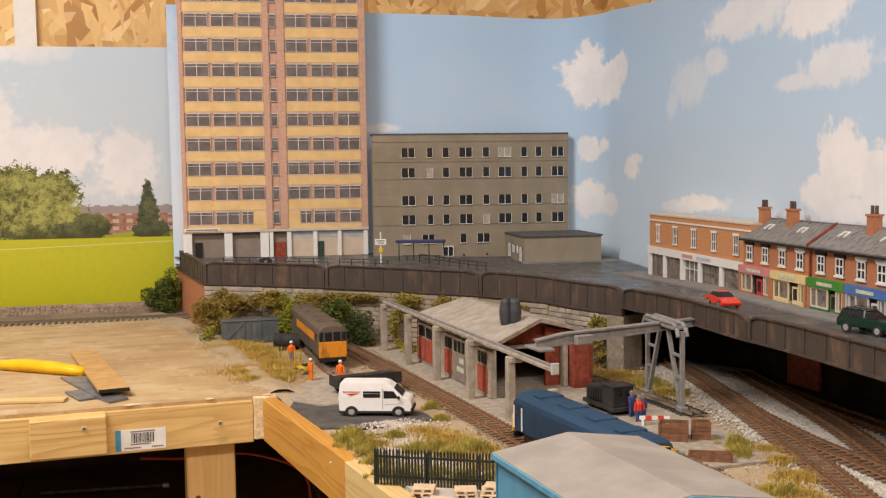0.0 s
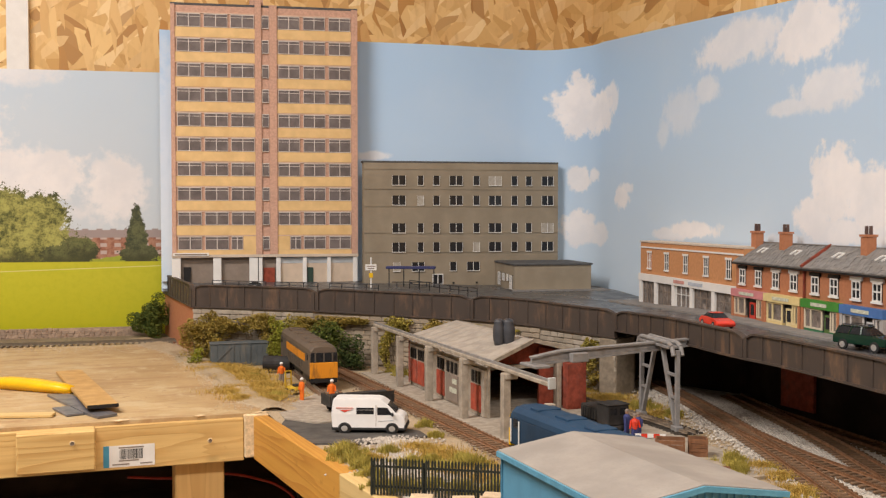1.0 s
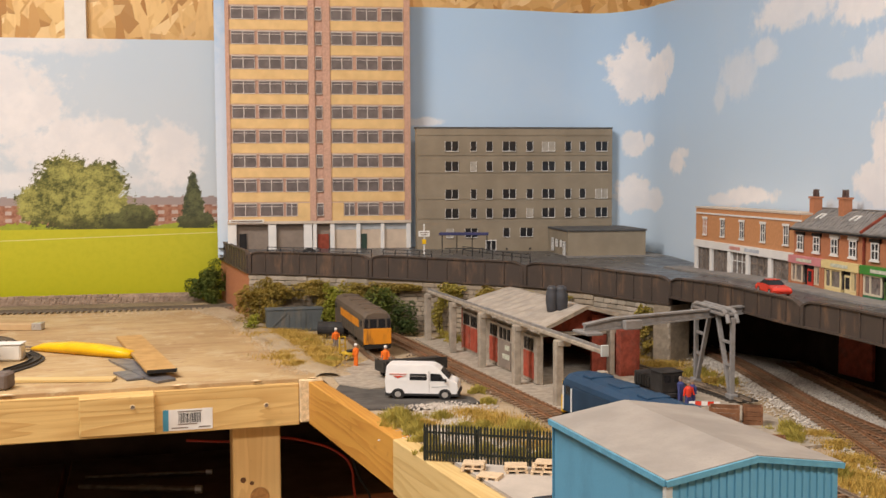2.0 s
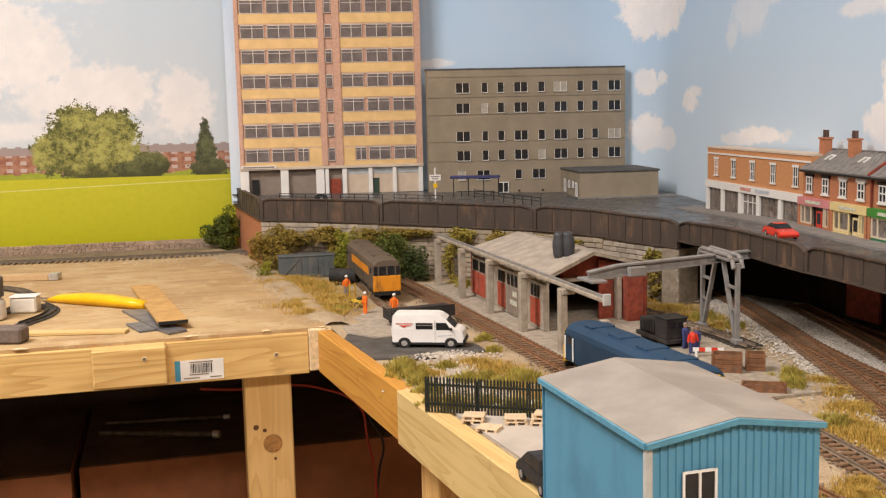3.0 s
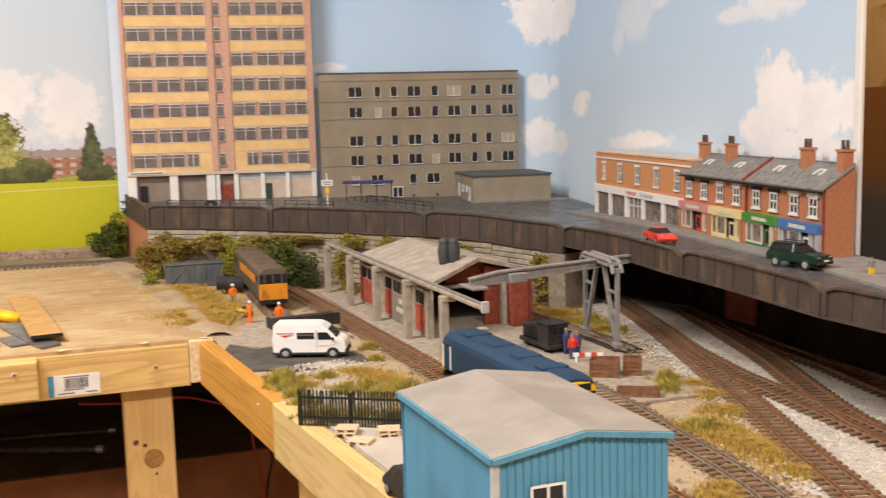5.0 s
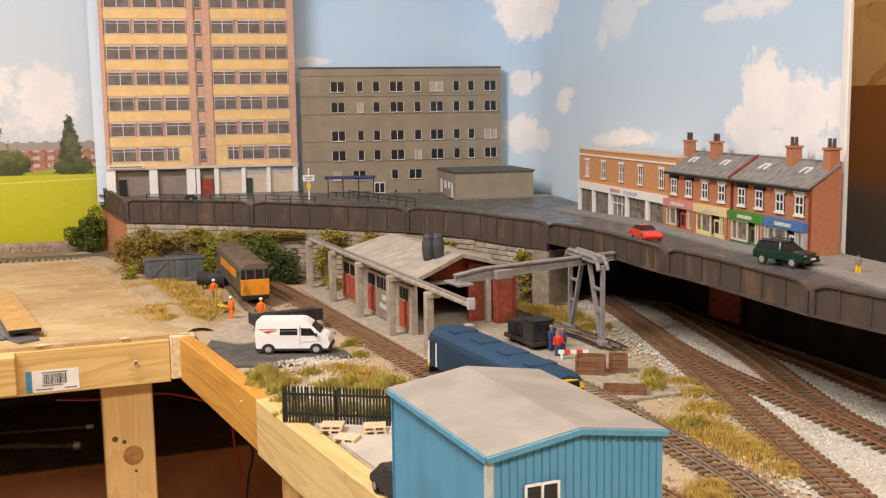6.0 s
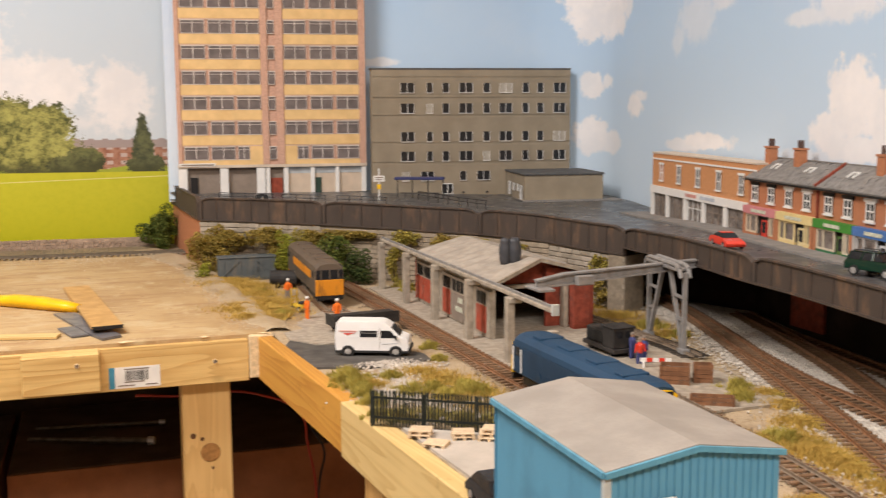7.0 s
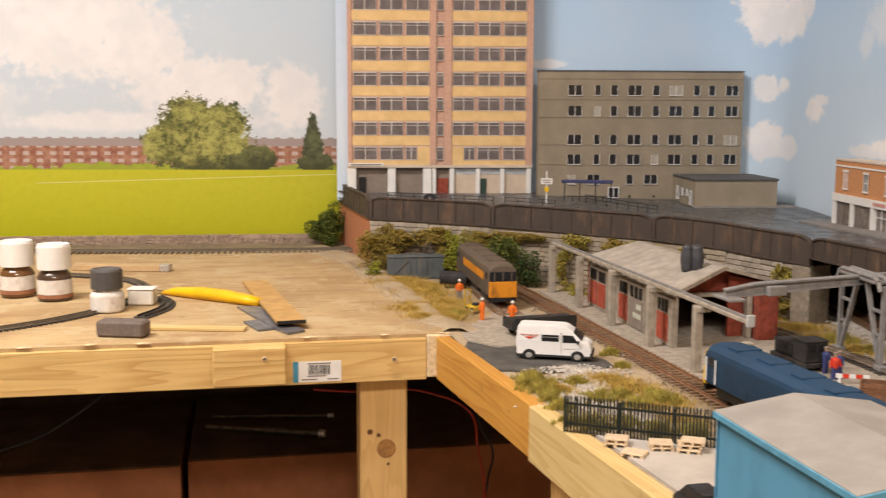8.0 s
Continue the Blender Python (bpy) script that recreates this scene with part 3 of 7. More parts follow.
def sand_verge():
    """Loose sand banked up against the board's edge, running out over board and yard."""
    bm = bmesh.new()
    rows = []
    for i in range(91):
        f = i / 90
        y = 0.012 + 0.70 * f
        x = 0.004 - 0.034 * min(1, (y - 0.03) / 0.47) if y < 0.50 else -0.030 - 0.058 * (y - 0.50) / 0.22
        left = 0.010 + 0.012 * noise.noise((y * 22, 0, 4)) + 0.007 * noise.noise((y * 90, 2, 4)) + 0.030 * f
        right = 0.020 + 0.010 * noise.noise((y * 25, 5, 1))
        row = []
        for k, z in ((-left, 0.0026), (-left * 0.55, 0.0042), (-0.002, 0.0058), (0.004, 0.0062), (right * 0.6, 0.0056), (right, 0.0026)):
            row.append(bm.verts.new((x + k, y, z + 0.0003 * noise.noise((x * 160 + k * 300, y * 160, 0)))))
        rows.append(row)
    for a, b in zip(rows, rows[1:]):
        for k in range(5):
            bm.faces.new((a[k], a[k + 1], b[k + 1], b[k]))
    for f in bm.faces:
        f.smooth = True
    mat = ground_mat("loose_sand", (0.47, 0.37, 0.24), (0.40, 0.30, 0.18), (0.52, 0.43, 0.30), 180, 0.6)
    return tagged(part("verge", bm, mat, m=MB.copy(), kind="structure"), "pale loose sand banked along the edge of the bare board", "ground")


sand_verge()
bench = thing("bench_frame", MB.copy(), "softwood bench frame under the plywood table top", "bench frame")
part("front_beam", cube(-0.86, -0.022, -0.001, 0.018, -0.0445, -0.0006, 0.0008), M["pine_x"], bench, "knotty pine front beam")
part("beam_end", cube(-0.0215, -0.002, -0.002, 0.018, -0.042, 0.0025, 0.001), M["endgrain"], bench, "splintered pale beam end")
part("splinter", cube(-0.0025, 0.0045, 0.001, 0.022, -0.030, 0.0012, 0.0008), M["endgrain"], bench, "broken pale plywood splinter")
part("spacer_block", cube(-0.238, -0.167, -0.026, -0.0015, -0.0372, 0.001, 0.0012), M["pine_x"], bench, "short pine block screwed to the beam")
part("leg", cube(-0.0895, -0.0395, 0.019, 0.055, -0.95, -0.0447, 0.0015), M["pine_z"], bench, "knotty upright pine leg")
part("back_rail", cube(-0.86, -0.02, 0.45, 0.47, -0.052, -0.0065, 0.001), M["pine_x"], bench)
M["rusty_knot"] = paint("dark_knot", (0.16, 0.07, 0.025), 0.6, 0.3, 200)
knot = bmesh.new()
lathe(knot, [(0.0102, 0), (0.0102, 0.0005), (0.0088, 0.0008)], 20)
part("knot", knot, paint("knot_brown", (0.42, 0.2, 0.06), 0.5, 0.3, 200), bench, m=pose(-0.062, 0.019, -0.123, 90))

for k in range(15):
    x = -0.03 - 0.055 * k + random.uniform(-0.025, 0.025)
    if not -0.245 < x < -0.160:
        l, w = random.uniform(0.006, 0.022), random.uniform(0.001, 0.003)
        chip = bmesh.new()
        prism(chip, [(0, 0), (l * 0.3, -w), (l * 0.8, -w * 0.6), (l, 0), (l * 0.5, w)], "z", 0, random.uniform(0.0004, 0.0011))
        part("splinter", chip, M["endgrain"], bench, m=pose(x, 0.003, 0.0034, random.uniform(-8, 12), 0, random.uniform(-9, 9)))
for x, z, r in ((-0.079, -0.104, 0.0030), (-0.070, -0.108, 0.0022), (-0.060, -0.140, 0.0016)):
    knot = bmesh.new()
    lathe(knot, [(r, 0), (r, 0.0004), (r * 0.7, 0.0006)], 12)
    part("knot", knot, M["rusty_knot"], bench, m=pose(x, 0.019, z, 90))

side = thing("side_beam", MY.copy(), "orange-varnished and pale pine side beam of the yard board", "side beam")
part("front_plank", cube(0.0, 0.262, -0.012, 0.003, -0.044, 0.0005, 0.0008), M["ply_x"], side, "orange varnished plank")
part("rear_plank", cube(0.2625, 0.95, -0.0128, 0.003, -0.046, 0.0, 0.0008), M["pale_x"], side, "pale planed plank")
part("leg", cube(0.270, 0.312, 0.004, 0.04, -0.95, -0.021, 0.0015), M["pine_z"], side)

# under the bench: boards coloured dark for the shade there, and a cardboard box
M["card"] = paint("cardboard", (0.25, 0.09, 0.033), 0.8, 0.2, 20)
M["underbench"] = paint("underbench_shade_brown", (0.085, 0.052, 0.036), 0.8, 0.3, 20)
tagged(part("back_panel", cube(-0.9, 0.25, 0.56, 0.575, -0.95, -0.02), M["underbench"], m=MB.copy(), kind="structure"), "board closing the space under the bench, shade in its dark brown", "panel")

# ---------------------------------------------------------------- tower block
def tower():
    W, D, H, base = 0.301, 0.036, 0.545, 0.0955
    ob = thing("tower_block", room(-0.0613, 1.788, 0), "tall printed-card tower block with yellow panels and pink brick", "building")

    def fx(px):
        return W * (px - 82) / 691
    part("core", cube(0.001, W - 0.001, 0.001, D, 0.138, H), M["pink"], ob, "pink brick card body")
    # set-back front coloured duller to stand for shade below the fascia
    part("ground_floor", cube(0.003, W - 0.003, 0.008, D, base, 0.1378), M["dim"], ob, "ground floor front, shadow put into its brown")
    part("fascia", cube(-0.001, W + 0.001, -0.002, 0.0079, 0.138, 0.1425), M["fascia"], ob)
    part("stair_shaft", cube(fx(388), fx(412), -0.0025, 0.0, 0.1426, H + 0.012, 0.0004), M["pink"], ob)
    part("stair_shaft", cube(fx(441), fx(470), -0.0025, 0.0, 0.1426, H + 0.004, 0.0004), M["pink"], ob)
    part("corner_pier", cube(0.0, fx(97), -0.002, 0.0, 0.1426, H + 0.001), M["pink"], ob)
    part("corner_pier", cube(fx(749), W, -0.002, 0.0, 0.1426, H + 0.001), M["pink"], ob)
    part("roof", cube(-0.0005, W + 0.0005, 0.002, D + 0.001, H + 0.0005, H + 0.004), M["roof_felt"], ob)
    part("lift_house", cube(fx(370), fx(420), 0.004, 0.03, H + 0.0045, H + 0.016), M["pink"], ob)
    pitch = 0.040

    def window(x0, x1, z0, z1, y, lights):
        w = part("window", cube(x0, x1, y, y + 0.0011, z0, z1), M["pane"], ob)
        b = bmesh.new()
        f, t = 0.0012, 0.0007
        box(b, x0, x1, y - t, y - 0.0001, z1 - f, z1)
        box(b, x0, x1, y - t, y - 0.0001, z0, z0 + f * 0.7)
        box(b, x0, x1, y - t, y - 0.0001, z0 + (z1 - z0) * 0.74, z0 + (z1 - z0) * 0.74 + f * 0.6)
        for i in range(lights + 1):
            x = x0 + (x1 - x0) * i / lights
            box(b, max(x0, x - f / 2), min(x1, x + f / 2), y - t - 0.0001, y - 0.0002, z0 + f, z1 - f)
        part("frame", b, M["frame_w"], w)

    for k in range(10):
        zt = 0.172 + pitch * k
        zb = zt - 0.0215
        for a, b, spans in ((97, 388, ((104, 190), (202, 288), (299, 385))), (470, 749, ((474, 554), (568, 650), (664, 746)))):
            if k == 0:
                spans = spans[:2] + ((298, 340),) if a == 97 else ((517, 557),) + spans[1:]
            part("spandrel", cube(fx(a), fx(b), -0.0006, 0.0009, zb - 0.0162 + (0.007 if k == 0 else 0), zb - 0.0006), M["yellow"], ob, "yellow spandrel panel")
            part("slab_edge", cube(fx(a), fx(b), -0.0009, 0.0009, zt + 0.0004, zt + 0.0018), M["slab"], ob)
            if k == 0:
                gap = (fx(342), fx(388)) if a == 97 else (fx(470), fx(515))
                part("spandrel", cube(gap[0], gap[1], -0.0006, 0.0009, zb - 0.0005, zt + 0.0003), M["yellow"], ob)
            for p, q in spans:
                window(fx(p), fx(q), zb, zt, -0.0004, 2)
        window(fx(414), fx(439), zb, zt, 0.0002 - 0.0012, 1)
    # shop fronts at the street
    for p, q in ((80, 112), (230, 260), (363, 395), (398, 412), (463, 480), (563, 578), (656, 670), (755, 772)):
        part("column", cube(fx(p), fx(q), -0.0005, 0.0078, base, 0.1378, 0.0004), M["white"], ob, "white column")
    for p, q in ((480, 563), (578, 656), (670, 755)):
        part("shutter", cube(fx(p), fx(q), 0.0045, 0.0075, base, 0.127), M["shutter"], ob)
        part("shop_sign", cube(fx(p), fx(q), 0.004, 0.0076, 0.1272, 0.1376), M["sign_grey"], ob)
    part("door", cube(fx(416), fx(458), 0.0050, 0.0078, base, 0.120), M["brick_red"], ob)
    part("door", cube(fx(122), fx(148), 0.0050, 0.0078, base, 0.122), M["black"], ob)
    part("door", cube(fx(580), fx(603), 0.003, 0.0044, base, 0.120), M["dkgreen"], ob)
    plate = part("name_plate", cube(fx(85), fx(215), -0.0035, -0.0021, 0.1405, 0.1455), M["white"], ob, "white name board with dark bars")
    part("lettering", cube(fx(92), fx(208), -0.0041, -0.0036, 0.1420, 0.1440), M["dim"], plate)
    return ob


M["sign_grey"] = paint("sign_blue_grey", (0.45, 0.48, 0.5), 0.6, 0.15, 120)
M["dkgreen"] = paint("dark_green", (0.03, 0.06, 0.045), 0.5, 0.2, 60)
tower()


# ---------------------------------------------------------------- olive block of flats and its annex
def flats():
    W, H, base = 0.332, 0.293, 0.082
    ob = thing("block_of_flats", room(0.2459, 1.7549, 0), "olive-grey rendered block of flats with white window frames", "building")
    part("front_wall", cube(0, W, 0, 0.022, base, H), M["block"], ob)
    part("roof", cube(-0.002, W + 0.001, 0.001, 0.0225, H + 0.0004, H + 0.003), M["roof_felt"], ob)
    k = 0.000569

    def fx(px):
        return (px - 107) * k
    rows = (0.272, 0.239, 0.193, 0.1613, 0.1285)
    cols = ((190, 228, 2), (265, 281, 1), (311, 329, 1), (360, 398, 2), (431, 449, 1), (478, 515, 2), (547, 564, 1), (591, 608, 1), (640, 675, 2))
    for z in (0.283, 0.250, 0.2215, 0.178, 0.146):
        part("string_course", cube(0.0, W, -0.0009, -0.0001, z - 0.0009, z), M["block"], ob)
    for r, zt in enumerate(rows):
        for c, (a, b, n) in enumerate(cols):
            if r == 4 and c not in (0, 1, 3, 4):
                continue
            a0, b0 = (fx(a), fx(b)) if r < 4 else {0: (fx(193), fx(212)), 1: (fx(248), fx(284)), 3: (fx(361), fx(379)), 4: (fx(412), fx(449))}[c]
            n0 = n if r < 4 else {0: 1, 1: 2, 3: 1, 4: 2}[c]
            h = 0.0155 if r < 4 else 0.0145
            w = part("window", cube(a0, b0, -0.0008, -0.0001, zt - h, zt), M["glass"] if (r * 4 + c) % 11 != 5 else M["curtain"], ob)
            f = bmesh.new()
            t = 0.00065
            box(f, a0 - t, b0 + t, -0.0021, -0.0002, zt - h - t * 1.4, zt - h)
            box(f, a0 - t * 0.6, a0, -0.0016, -0.0002, zt - h, zt)
            box(f, b0, b0 + t, -0.0016, -0.0002, zt - h, zt)
            for i in range(1, n0):
                x = a0 + (b0 - a0) * 0.5
                box(f, x - 0.0004, x + 0.0004, -0.0015, -0.0009, zt - h, zt)
            part("frame", f, M["white"], w)
    d = part("door", cube(fx(308), fx(340), -0.0012, -0.0001, base, base + 0.0265), M["glass"], ob, "white framed glazed double door")
    f = bmesh.new()
    for x in (fx(308), fx(323), fx(338)):
        box(f, x, x + 0.0012, -0.0022, -0.0013, base, base + 0.0265)
    box(f, fx(308), fx(340), -0.0021, -0.0013, base + 0.0255, base + 0.0270)
    box(f, fx(308), fx(340), -0.0021, -0.0013, base + 0.009, base + 0.0102)
    part("frame", f, M["white"], d)
    for px in (371, 441, 245):
        part("vent", cube(fx(px - 3), fx(px + 3), -0.0008, -0.0001, base + 0.010, base + 0.013), M["black"], ob)
    return ob


def annex():
    ob = thing("flat_roof_annex", room(0.468, 1.63, 0), "low olive-grey flat-roofed annex in front of the flats", "building")
    part("wall", cube(0, 0.126, 0, 0.1235, 0.078, 0.1275), M["block"], ob)
    part("roof", cube(-0.002, 0.128, -0.002, 0.1237, 0.1276, 0.1305, 0.0005), M["roof_felt"], ob, "dark felt flat roof")
    for y0, y1, z0, z1, mat in ((0.012, 0.026, 0.088, 0.1115, "white"), (0.034, 0.044, 0.101, 0.1125, "glass"), (0.058, 0.072, 0.100, 0.1125, "glass"), (0.085, 0.100, 0.092, 0.1135, "white")):
        w = part("door" if mat == "white" else "window", cube(-0.0009, -0.0001, y0, y1, z0, z1), M["glass"], ob)
        f = bmesh.new()
        t = 0.0016
        for p in ((y0, y0 + t), (y1 - t, y1), ((y0 + y1) / 2 - t / 2, (y0 + y1) / 2 + t / 2)):
            box(f, -0.0018, -0.001, p[0], p[1], z0, z1)
        box(f, -0.0017, -0.001, y0, y1, z1 - t, z1)
        box(f, -0.0017, -0.001, y0, y1, z0, z0 + t)
        part("frame", f, M["white"], w)
    return ob


M["curtain"] = paint("net_curtain", (0.42, 0.38, 0.32), 0.8, 0.2, 100)
flats()
annex()


# ---------------------------------------------------------------- shops
def shop_parade():
    """Flat-topped brick shop with a white fascia and five windows above."""
    L, D, H = 0.304, 0.030, 0.1690
    ob = thing("brick_shop", room(0.5955, 1.4265, 0, -90), "orange brick flat-roofed shop with white fascia and glazed front", "shop", "parade of shops")
    base = 0.079
    part("upper_wall", cube(0, L, 0.0, D, 0.124, H), M["brick_pale"], ob)
    part("parapet_band", cube(-0.0005, L, -0.0012, -0.0001, 0.1615, 0.1635), M["white"], ob, "white stone band")
    part("coping", cube(-0.001, L, -0.001, D, H + 0.0002, H + 0.0022), M["fascia"], ob)
    part("lower_wall", cube(0, L, 0.0025, D, base, 0.1238), M["dim"], ob)
    sign = part("sign_board", cube(-0.001, L, -0.003, 0.0024, 0.1165, 0.126), M["white"], ob, "white fascia board with faded red and blue bars")
    part("lettering", cube(0.12, 0.152, -0.0036, -0.0031, 0.1195, 0.1235), M["signred"], sign)
    part("lettering", cube(0.165, 0.205, -0.0036, -0.0031, 0.1195, 0.1235), M["signblue"], sign)
    for x in (0.028, 0.086, 0.145, 0.204, 0.263):
        w = part("window", cube(x, x + 0.012, -0.0008, -0.0001, 0.1345, 0.155), M["glass"] if x > 0.05 else M["brick"], ob)
        f = bmesh.new()
        box(f, x - 0.0012, x + 0.0132, -0.0022, -0.0009, 0.1325, 0.1345)
        box(f, x - 0.0018, x + 0.0138, -0.002, -0.0009, 0.1552, 0.158)
        for p in (x, x + 0.0055, x + 0.011):
            box(f, p, p + 0.0012, -0.0015, -0.0009, 0.1345, 0.155)
        box(f, x, x + 0.012, -0.0014, -0.0009, 0.144, 0.1452)
        part("frame", f, M["white"], w)
    for x in (0.0, 0.053, 0.111, 0.166, 0.227, 0.295):
        part("column", cube(x, x + 0.009, -0.0022, 0.0024, base, 0.1164), M["white"], ob)
    for i, (a, b) in enumerate(((0.0095, 0.0525), (0.0625, 0.1105), (0.1205, 0.1655), (0.1755, 0.2265), (0.2365, 0.2945))):
        p = part("shop_window", cube(a, b, 0.0012, 0.0024, base + 0.006, 0.1155), M["display"], ob)
        f = bmesh.new()
        for k in range(4):
            x = a + (b - a - 0.001) * k / 3
            box(f, x, x + 0.001, 0.0002, 0.0011, base + 0.006, 0.1155)
        box(f, a, b, 0.0003, 0.0011, 0.105, 0.106)
        part("glazing", f, M["white"] if i == 2 else M["dim"], p)
    return ob


def terrace(Y, names, ends):
    """Two brick houses with shops below: bay fronts, slate roof, chimneys."""
    L, D = (0.136 if ends else 0.147), 0.028
    eave, ridge, base = 0.155, 0.1745, 0.084
    ob = thing("terraced_shop", room(0.5915, Y, 0, -90), "brick terraced shops, slate roof, " + names[0] + " and " + names[1] + " fronts", "shop", "parade of shops")
    part("wall", cube(0.0, L, 0, D, base, eave - 0.0005), M["brick"], ob, "orange-red brick wall")
    for x0, x1 in ((0.0, 0.0035), (L - 0.0035, L)):
        g = bmesh.new()
        prism(g, [(0.0, eave - 0.0004), (D, eave - 0.0004), (D, ridge - 0.001)], "x", x0, x1)
        part("gable", g, M["brick"], ob)
    r = bmesh.new()
    prism(r, [(-0.004, eave - 0.0012), (D, ridge), (D, ridge + 0.0016), (-0.0045, eave + 0.0004)], "x", -0.0008, L + (0.0008 if ends else -0.001))
    part("roof_slope", r, M["slate"], ob, "grey slate roof slope")
    part("ridge_tiles", cube(-0.0008, L, D - 0.0015, D + 0.0005, ridge + 0.0016, ridge + 0.0030, 0.0004), M["slate"], ob)
    tiles = bmesh.new()
    for row in range(7):
        f = row / 7
        y, z = -0.004 + (D + 0.004) * f, eave + 0.0006 + (ridge + 0.0013 - eave) * f
        for k in range(24):
            if random.random() < 0.8:
                x = (k + (row % 2) * 0.5) * L / 24.5
                bar(tiles, (x + 0.0027, y, z + 0.0002), (x + 0.0027, y + 0.0046, z + 0.0002 + 0.0046 * (ridge - eave) / D), 0.0053, random.uniform(0.0003, 0.0006))
    part("slate_covering", tiles, M["slate"], ob, kind="stuff")
    part("gutter", cube(-0.0005, L, -0.0062, -0.0047, eave - 0.0026, eave - 0.0008), M["black"], ob)
    for x in (0.028, 0.098):
        sk = bmesh.new()
        y0, z0 = 0.014, eave + 0.0135
        bar(sk, (x, y0 - 0.004, z0 - 0.0022), (x, y0 + 0.004, z0 + 0.0022), 0.0014, 0.0014)
        bar(sk, (x + 0.010, y0 - 0.004, z0 - 0.0022), (x + 0.010, y0 + 0.004, z0 + 0.0022), 0.0014, 0.0014)
        bar(sk, (x, y0 + 0.004, z0 + 0.0022), (x + 0.010, y0 + 0.004, z0 + 0.0022), 0.0014, 0.0014)
        part("skylight", sk, M["white"], ob)
    for x in ((0.0005, 0.063) if not ends else (0.064, L - 0.0128)):
        c = part("chimney", cube(x + 0.0008, x + 0.0112, D - 0.011, D - 0.001, ridge - 0.008, ridge + 0.0125, 0.0003), M["brick"], ob)
        part("chimney_cap", cube(x, x + 0.0120, D - 0.012, D, ridge + 0.0127, ridge + 0.0148), M["brick"], c)
        for k in (0.0026, 0.0094):
            pot = bmesh.new()
            tube(pot, (x + k, D - 0.006, ridge + 0.0149), (x + k, D - 0.006, ridge + 0.0228), 0.0018, 0.0016, 10)
            part("chimney_pot", pot, M["pot"], c)
    for i, x in enumerate((0.010, 0.046, 0.083, 0.119) if not ends else (0.011, 0.044, 0.080, 0.112)):
        w = part("window", cube(x, x + 0.0135, -0.0008, -0.0001, 0.1308, 0.1475), M["glass"], ob)
        f = bmesh.new()
        dark = i < 2
        for p in (x, x + 0.0062, x + 0.0123):
            box(f, p, p + 0.0012, -0.0016, -0.0009, 0.1308, 0.1475)
        for z in (0.1308, 0.1390, 0.1463):
            box(f, x, x + 0.0135, -0.0017, -0.0009, z, z + 0.0013)
        box(f, x - 0.0015, x + 0.015, -0.0024, -0.0009, 0.1290, 0.1307)
        part("frame", f, M["white"], w)
        part("lintel", cube(x - 0.0025, x + 0.016, -0.0020, -0.0001, 0.1478, 0.1512), M["black"] if dark else M["white"], w)
    for i, (nm, a, b) in enumerate(((names[0], 0.0, L / 2 - 0.0008), (names[1], L / 2, L - 0.001))):
        col = M["shop_" + nm]
        fr = M["frame_" + nm]
        f = part("sign_board", cube(a, b, -0.0065, -0.0001, 0.1168, 0.1250), col, ob, nm + " sign board with pale bars")
        part("lettering", cube(a + 0.02, b - 0.02, -0.0071, -0.0066, 0.1192, 0.1225), M["signpale"], f)
        door = M["door_" + nm]
        pier = M["brick"] if nm != "blue" else M["front_blue"]
        # flat black sheet on the wall, painted in for the unlit interior
        part("recess", cube(a + 0.004, b - 0.004, -0.0012, -0.0001, base, 0.1166), M["black"], ob, "black sheet for the unlit shop interior")
        part("pilaster", cube(a, a + 0.0042, -0.0058, -0.0001, base, 0.1166), pier, ob)
        part("pilaster", cube(b - 0.0042, b, -0.0058, -0.0001, base, 0.1166), pier, ob)
        wide = (a + 0.0045, a + 0.037) if nm != "pink" else (a + 0.0045, a + 0.030)
        for w0, w1 in (wide, (b - 0.017, b - 0.0045)):
            riser = M["front_" + nm] if nm in ("green", "yellow") else M["brick"]
            part("stall_riser", cube(w0, w1, -0.0048, -0.0013, base, 0.0965), riser, ob)
            pane = part("shop_window", cube(w0 + 0.0005, w1 - 0.0005, -0.0036, -0.0014, 0.0967, 0.1164), M["display"], ob)
            bars = bmesh.new()
            for x in (w0, (w0 * 2 + w1) / 3, w1 - 0.0022):
                box(bars, x, x + 0.0022, -0.0048, -0.0037, 0.0967, 0.1164)
            box(bars, w0, w1, -0.0047, -0.0038, 0.0967, 0.0985)
            box(bars, w0, w1, -0.0046, -0.0038, 0.1148, 0.1164)
            part("frame", bars, fr, pane, "cream painted frame")
        dx = (wide[1] + b - 0.017) / 2
        d = part("door", cube(dx - 0.0062, dx + 0.0062, -0.0024, -0.0013, base, 0.1120), door, ob)
        part("door_glass", cube(dx - 0.0036, dx + 0.0036, -0.0029, -0.0025, 0.0985, 0.1100), M["glass"], d)
    part("downpipe", cube(L - 0.0016, L, -0.0024, -0.0001, base, eave - 0.0027), M["brick_red"], ob)
    if not ends:
        v = bmesh.new()
        bar(v, (L - 0.0012, -0.005, eave + 0.0012), (L - 0.0012, D, ridge + 0.0028), 0.0022, 0.0028)
        part("verge_board", v, M["brick_red"], ob, "red-brown verge between the roofs")
    return ob


